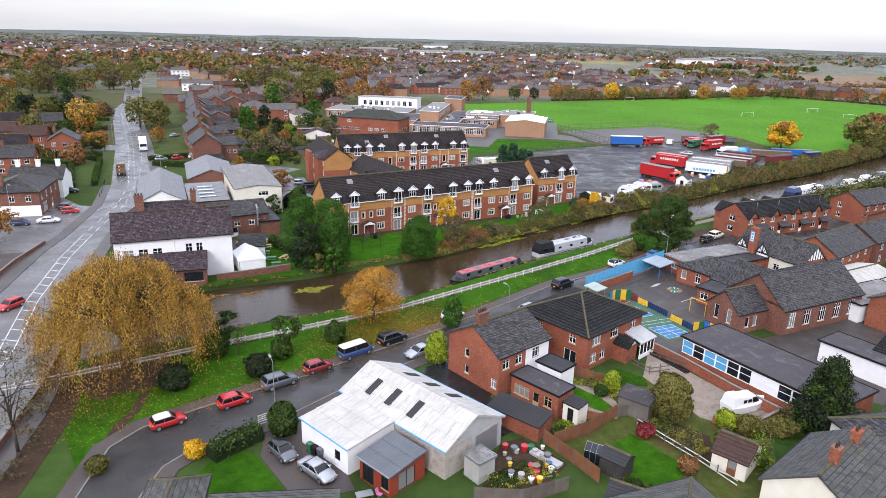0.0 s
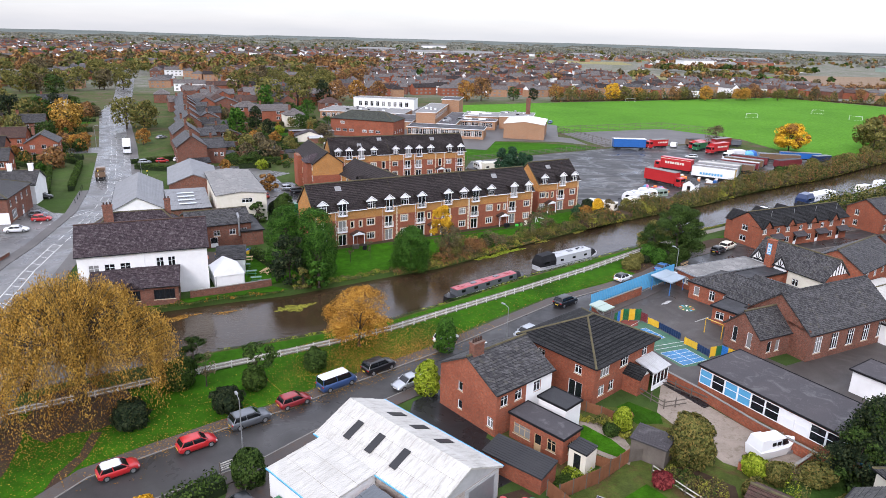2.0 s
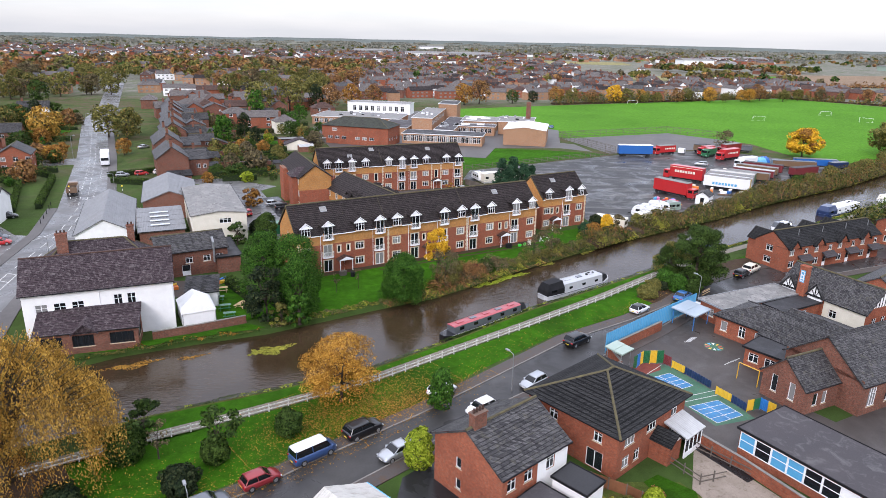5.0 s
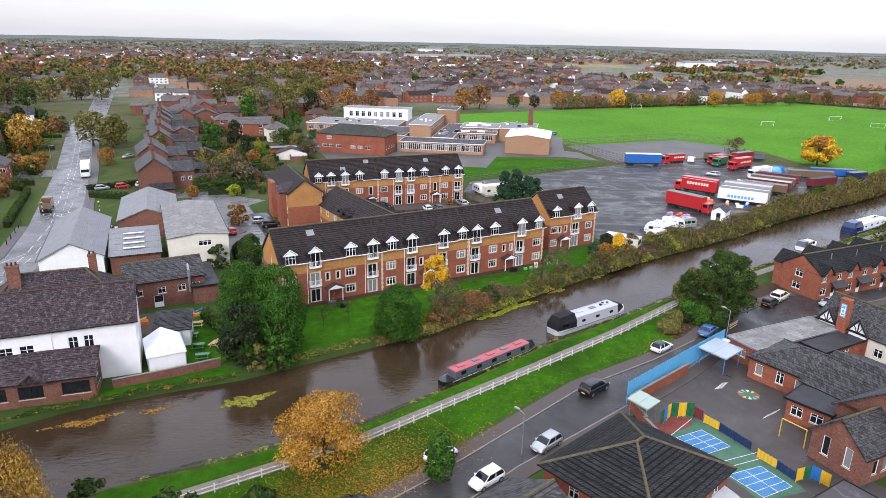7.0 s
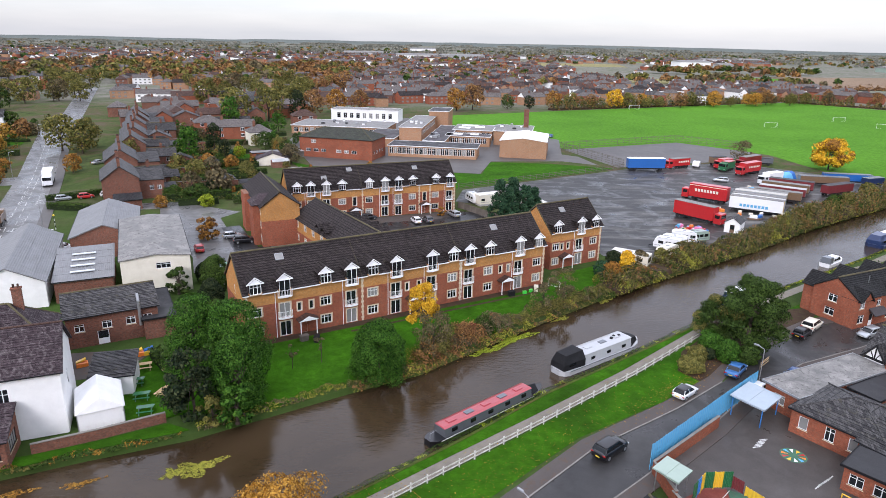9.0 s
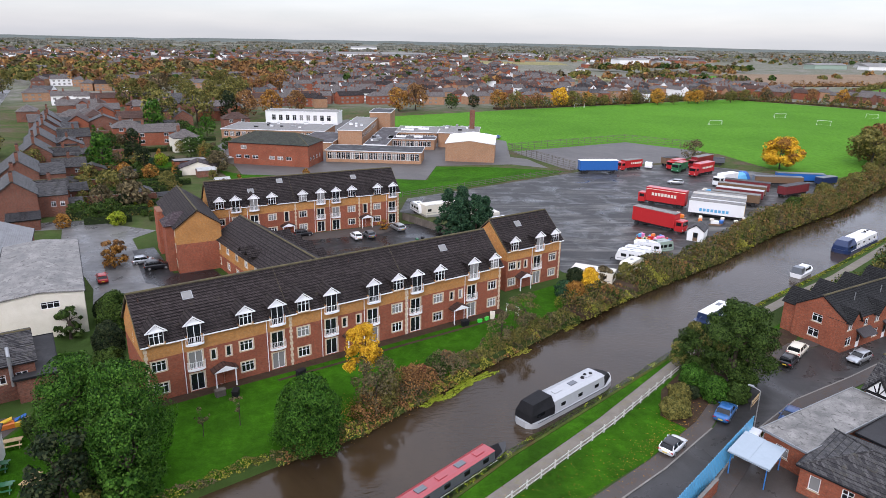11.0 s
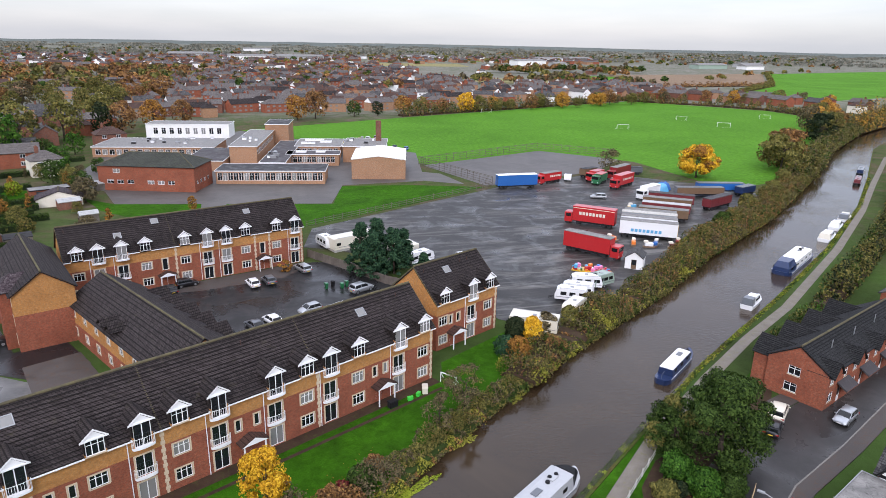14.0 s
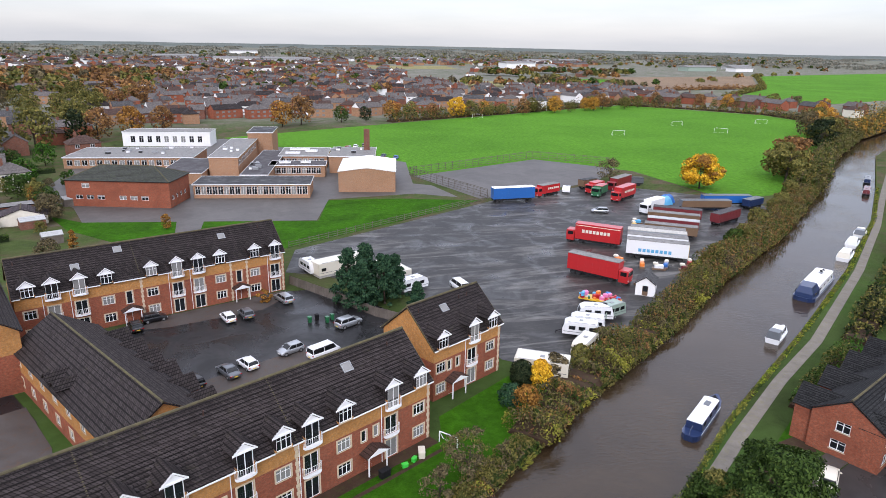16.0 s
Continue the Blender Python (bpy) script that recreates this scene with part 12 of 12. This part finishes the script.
for x, y in ((-58, 205), (-50, 196), (-66, 226), (-48, 228), (-56, 240), (-44, 250), (-40, 214)):
    building("garden_shed", x, y, rng.choice([24, -66]), rng.uniform(3, 6), rng.uniform(2.4, 3.5), 2.0, 2.7, rng.choice(["timber_grey", "brick_old", "timber"]), rng.choice(["felt_pale", "felt_dark", "sheet_pale"]), "small weathered garden shed behind the terraces", "shed", "gable", over=0.1, gutter=None, ridge=None, row=0.6, group="sheds in back gardens")

# the estate farther off, past counting
hw = {"brick_pink": Mesh(), "brick_house": Mesh(), "render_white": Mesh(), "brick_old": Mesh()}
hr = {"slate_hazed": Mesh(), "tile_brown": Mesh(), "slate": Mesh(), "tile_dark": Mesh()}
hc, hg = Mesh(), Mesh()


def estate_house(x, y, turn, w, d, h, near):
    """A small house of the estate: walls, pitched or hipped roof, chimney and, nearer by, its windows."""
    m = pose(x, y, 0, 0, 0, turn)
    # pale picks weigh heavily here, as painted haze over the estate
    hw[rng.choice(["brick_pink"] * 4 + ["brick_house"] * 4 + ["render_white"] * 2 + ["brick_old"] * 2)].box(0, w, 0, d, 0, h, m)
    k, t = hr[rng.choice(["slate_hazed", "tile_brown", "slate", "tile_dark", "slate_hazed", "tile_brown", "slate_hazed"])], h + 2.6
    i = d / 2 if rng.random() < 0.45 else 0.0
    k.quad((-0.3, -0.3, h), (w + 0.3, -0.3, h), (w - i, d / 2, t), (i, d / 2, t), m).quad((w + 0.3, d + 0.3, h), (-0.3, d + 0.3, h), (i, d / 2, t), (w - i, d / 2, t), m)
    if i:
        k.poly([(-0.3, d + 0.3, h), (-0.3, -0.3, h), (i, d / 2, t)], m).poly([(w + 0.3, -0.3, h), (w + 0.3, d + 0.3, h), (w - i, d / 2, t)], m)
    else:
        hw[rng.choice(["brick_pink", "brick_house", "render_white"])].poly([(0, 0, h), (0, d / 2, t), (0, d, h)], m).poly([(w, 0, h), (w, d, h), (w, d / 2, t)], m)
    hc.box(w * 0.35, w * 0.35 + 0.9, d / 2 - 0.4, d / 2 + 0.4, h + 1.5, h + 4.0, m)
    if near:
        for j in range(max(2, int(w / 4))):
            for z in (0.9, 3.2):
                px = 1.2 + j * 3.4
                hg.box(px, px + 1.5, -0.08, 0.0, z, z + 1.0, m)


for x, y, turn in ESTATE:
    estate_house(x, y, turn, rng.choice([8.5, 11, 14, 17]), 7.6, 5.0, True)
for i in range(1900):
    y = 660 + 850 * rng.random() ** 1.3
    x = rng.uniform(-0.62 * y - 60, 0.42 * y + 130)
    if x < -70 and y < 1000 and rng.random() < 0.7:
        continue
    if 200 < x < 960 and 560 < y < 1250 and rng.random() < 0.97:
        continue
    estate_house(x, y, rng.choice([0, 20, 90, 110]) + rng.uniform(-8, 8), rng.uniform(8, 20), rng.uniform(6.5, 8.5), rng.uniform(4.2, 5.4), y < 820)
e = thing("distant_houses", 0, 0, 0, 0, "roofs of a far brick housing estate", "houses", "", "stuff")
for k, mb in hw.items():
    part("walls", mb, k, e)
for k, mb in hr.items():
    part("roofs", mb, k, e)
part("chimneys", hc, "brick_old", e)
part("windows", hg, "glass_curtain", e)


def distant_woods(name, spots, leaf, label, seed, size=1.5, per=60):
    """Far trees and hedgerows as gathered leaf clumps."""
    g = np.random.default_rng(seed)
    pts, faces = [], []
    for x, y, h, r in spots:
        n = int(per * (0.5 + r / 8))
        d = g.normal(size=(n, 3))
        d /= np.linalg.norm(d, axis=1)[:, None]
        d *= (g.uniform(0.4, 1, n) ** 0.5)[:, None]
        d[:, 2] = np.abs(d[:, 2]) - 0.25
        pts.append(np.array([x, y, h * 0.52]) + d * np.array([r, r, h * 0.5]))
        faces.append(d + np.array([0, 0, 0.3]))
    v, f = leaf_quads(np.concatenate(pts), size, g, 0, 0.8, out=np.concatenate(faces))
    e = thing(name, 0, 0, 0, 0, label, "trees", "", "stuff")
    put("leaves", cloud_mesh("leaves", v, f), leaf, e)


woods = {"leaf_rust": [], "leaf_olive": [], "leaf_green": [], "leaf_bramble": [], "leaf_bare": []}
for i in range(1700):
    y = 600 + 1500 * rng.random() ** 1.3
    x = rng.uniform(-0.75 * y - 60, 0.85 * y + 130)
    if 120 < x < 1500 and 560 < y < 1200 and not (abs(y - 0.62 * x - 440) < 12 and x > 340):
        continue
    woods[rng.choice(list(woods))].append((x, y, rng.uniform(5, 11), rng.uniform(3, 6)))
# farthest belts, in leaves whose colour already carries the haze
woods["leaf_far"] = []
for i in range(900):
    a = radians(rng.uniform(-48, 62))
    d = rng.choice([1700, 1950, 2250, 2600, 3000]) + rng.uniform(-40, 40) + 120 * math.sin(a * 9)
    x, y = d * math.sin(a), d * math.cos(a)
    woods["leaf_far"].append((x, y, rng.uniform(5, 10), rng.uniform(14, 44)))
for i in range(420):
    x, y = rng.uniform(-430, -70), rng.uniform(570, 900)
    woods[rng.choice(["leaf_rust", "leaf_olive", "leaf_bare", "leaf_rust", "leaf_bramble"])].append((x, y, rng.uniform(8, 14), rng.uniform(4, 7)))
for x0, y0, x1, y1, n in ((395, 1010, 470, 930, 46), (300, 930, 360, 900, 30), (480, 960, 540, 930, 20), (205, 712, 292, 697, 22), (292, 697, 371, 649, 22), (340, 690, 330, 790, 14), (454, 833, 439, 882, 10)):
    for i in range(n):
        t = rng.random()
        woods[rng.choice(["leaf_olive", "leaf_green", "leaf_bare", "leaf_rust"])].append((x0 + (x1 - x0) * t + rng.uniform(-12, 12), y0 + (y1 - y0) * t + rng.uniform(-12, 12), rng.uniform(7, 13), rng.uniform(4, 7)))
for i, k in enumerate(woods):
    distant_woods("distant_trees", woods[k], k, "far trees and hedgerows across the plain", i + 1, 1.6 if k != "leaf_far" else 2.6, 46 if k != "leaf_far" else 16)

# far sheds and fields
for x, y, w, d, h, c in ((-48, 1290, 76, 40, 8, "render_white"), (34, 1300, 82, 46, 8, "sheet_pale"), (428, 1150, 54, 34, 9, "render_white"), (486, 1128, 24, 22, 6, "sheet_pale"), (492, 985, 26, 16, 5, "sheet_pale"), (524, 995, 30, 18, 5, "render_white"), (560, 1010, 22, 16, 5, "sheet_pale"), (742, 1092, 62, 26, 7, "pale_green"), (830, 1080, 40, 24, 6, "render_white"), (-160, 1420, 80, 40, 8, "sheet_pale"), (-32, 1870, 66, 40, 9, "render_white"), (560, 1380, 60, 30, 7, "render_white"), (660, 1440, 54, 30, 7, "sheet_pale"), (300, 1480, 70, 34, 6, "sheet_pale"), (900, 1180, 50, 26, 6, "sheet_pale")):
    e = thing("industrial_shed", x, y, 0, 5, "long pale industrial shed far across the plain", "warehouse", "industrial sheds")
    part("wall", Mesh().box(0, w, 0, d, 0, h), c, e)
    part("roof", Mesh().loft([[(-1, -1, h + 0.02), (w + 1, -1, h + 0.02), (w + 1, d + 1, h + 0.02), (-1, d + 1, h + 0.02)], [(0, d / 2 - 2, h + 2.5), (w, d / 2 - 2, h + 2.5), (w, d / 2 + 2, h + 2.5), (0, d / 2 + 2, h + 2.5)]]), "felt_pale", e)
flat("field_brown", [(371, 649), (533, 674), (744, 936), (600, 905), (439, 882), (420, 771)], 0.0, 0.05, "field_brown", "ploughed brown field", "field")
flat("field_straw", [(205, 712), (292, 697), (332, 790), (230, 797)], 0.0, 0.05, "field_straw", "stubble field, straw-coloured", "field")
flat("field_green", [(455, 500), (640, 560), (1100, 700), (1500, 1150), (960, 1000), (752, 930), (540, 668), (400, 560)], 0.0, 0.05, "pitch_grass", "far green meadow", "field")
flat("field_green", [(321, 757), (380, 707), (454, 833), (356, 867)], 0.0, 0.055, "pitch_grass", "small green paddock between trees", "field")
flat("field_straw", [(-20, 1120), (330, 1110), (345, 1230), (-30, 1245)], 0.0, 0.05, "field_straw", "rough straw-coloured grass before the sheds", "field")
flat("field_green", [(425, 1330), (445, 1330), (470, 1540), (400, 1530)], 0.0, 0.05, "pitch_grass", "strip of green pasture", "field")
flat("field_bare", [(-380, 1000), (-60, 940), (-40, 1030), (-420, 1100)], 0.0, 0.05, "field_brown", "bare building land beyond the estate", "field")

# hedge and houses along the far side of the playing field
thicket("field_hedge", [(78, 424), (190, 474), (266, 512), (310, 468), (336, 434), (336, 398), (276, 326)], 7.0, 3.6, "leaf_bare", "overgrown brown hedge round the playing field", 90, 0.42, 61, rough=1.0, mixes=("leaf_olive", "leaf_rust", "leaf_hedge", "leaf_bramble"))
thicket("field_hedge", [(400, 560), (536, 668), (748, 933)], 5.0, 3.0, "leaf_olive", "hedgerow between two far fields", 14, 0.8, 62, rough=0.8)
thicket("field_hedge", [(371, 646), (533, 671)], 5.0, 3.0, "leaf_rust", "hedgerow at the ploughed field", 20, 0.7, 63, rough=0.8)
for i in range(11):
    t = i / 10
    x, y = 268 + 122 * t + 12 * math.sin(3 * t), 536 - 126 * t * t
    far_house(x, y, 150 - 60 * t + rng.uniform(-8, 8), i % 2 == 0)
    far_house(x + 24, y + 18, 150 - 60 * t + rng.uniform(-8, 8), False)
    if i % 3 == 0:
        plant(x - 8, y - 6, rng.uniform(7, 11), rng.choice(["leaf_olive", "leaf_rust", "leaf_amber"]), ROUND, "trees along the playing field")
for x, y, h, lf in ((268, 318, 12, "leaf_olive"), (276, 336, 13, "leaf_bare"), (290, 346, 12, "leaf_amber"), (310, 366, 12, "leaf_olive"), (326, 372, 11, "leaf_amber"), (300, 340, 10, "leaf_rust")):
    plant(x, y, h, lf, ROUND, "trees where the canal bends")

# low hills that close the view; their haze is only in the colour
hm = Mesh()
prev = None
for i in range(121):
    a = radians(-70 + 150 * i / 120)
    dx, dy = math.sin(a), math.cos(a)
    top = 9 + 7 * noise.noise((i * 0.13, 3.0, 0)) + 4 * noise.noise((i * 0.47, 8.0, 0))
    cur = [(dx * 3050, dy * 3050, -1), (dx * 3500, dy * 3500, max(2, top * 0.75)), (dx * 3900, dy * 3900, max(3, top)), (dx * 4300, dy * 4300, 0)]
    if prev:
        for j in range(3):
            hm.quad(prev[j], cur[j], cur[j + 1], prev[j + 1])
    prev = cur
solid("backdrop_hills", hm, "country", "low hazy hills along the horizon", "hills", "structure", smooth=True)
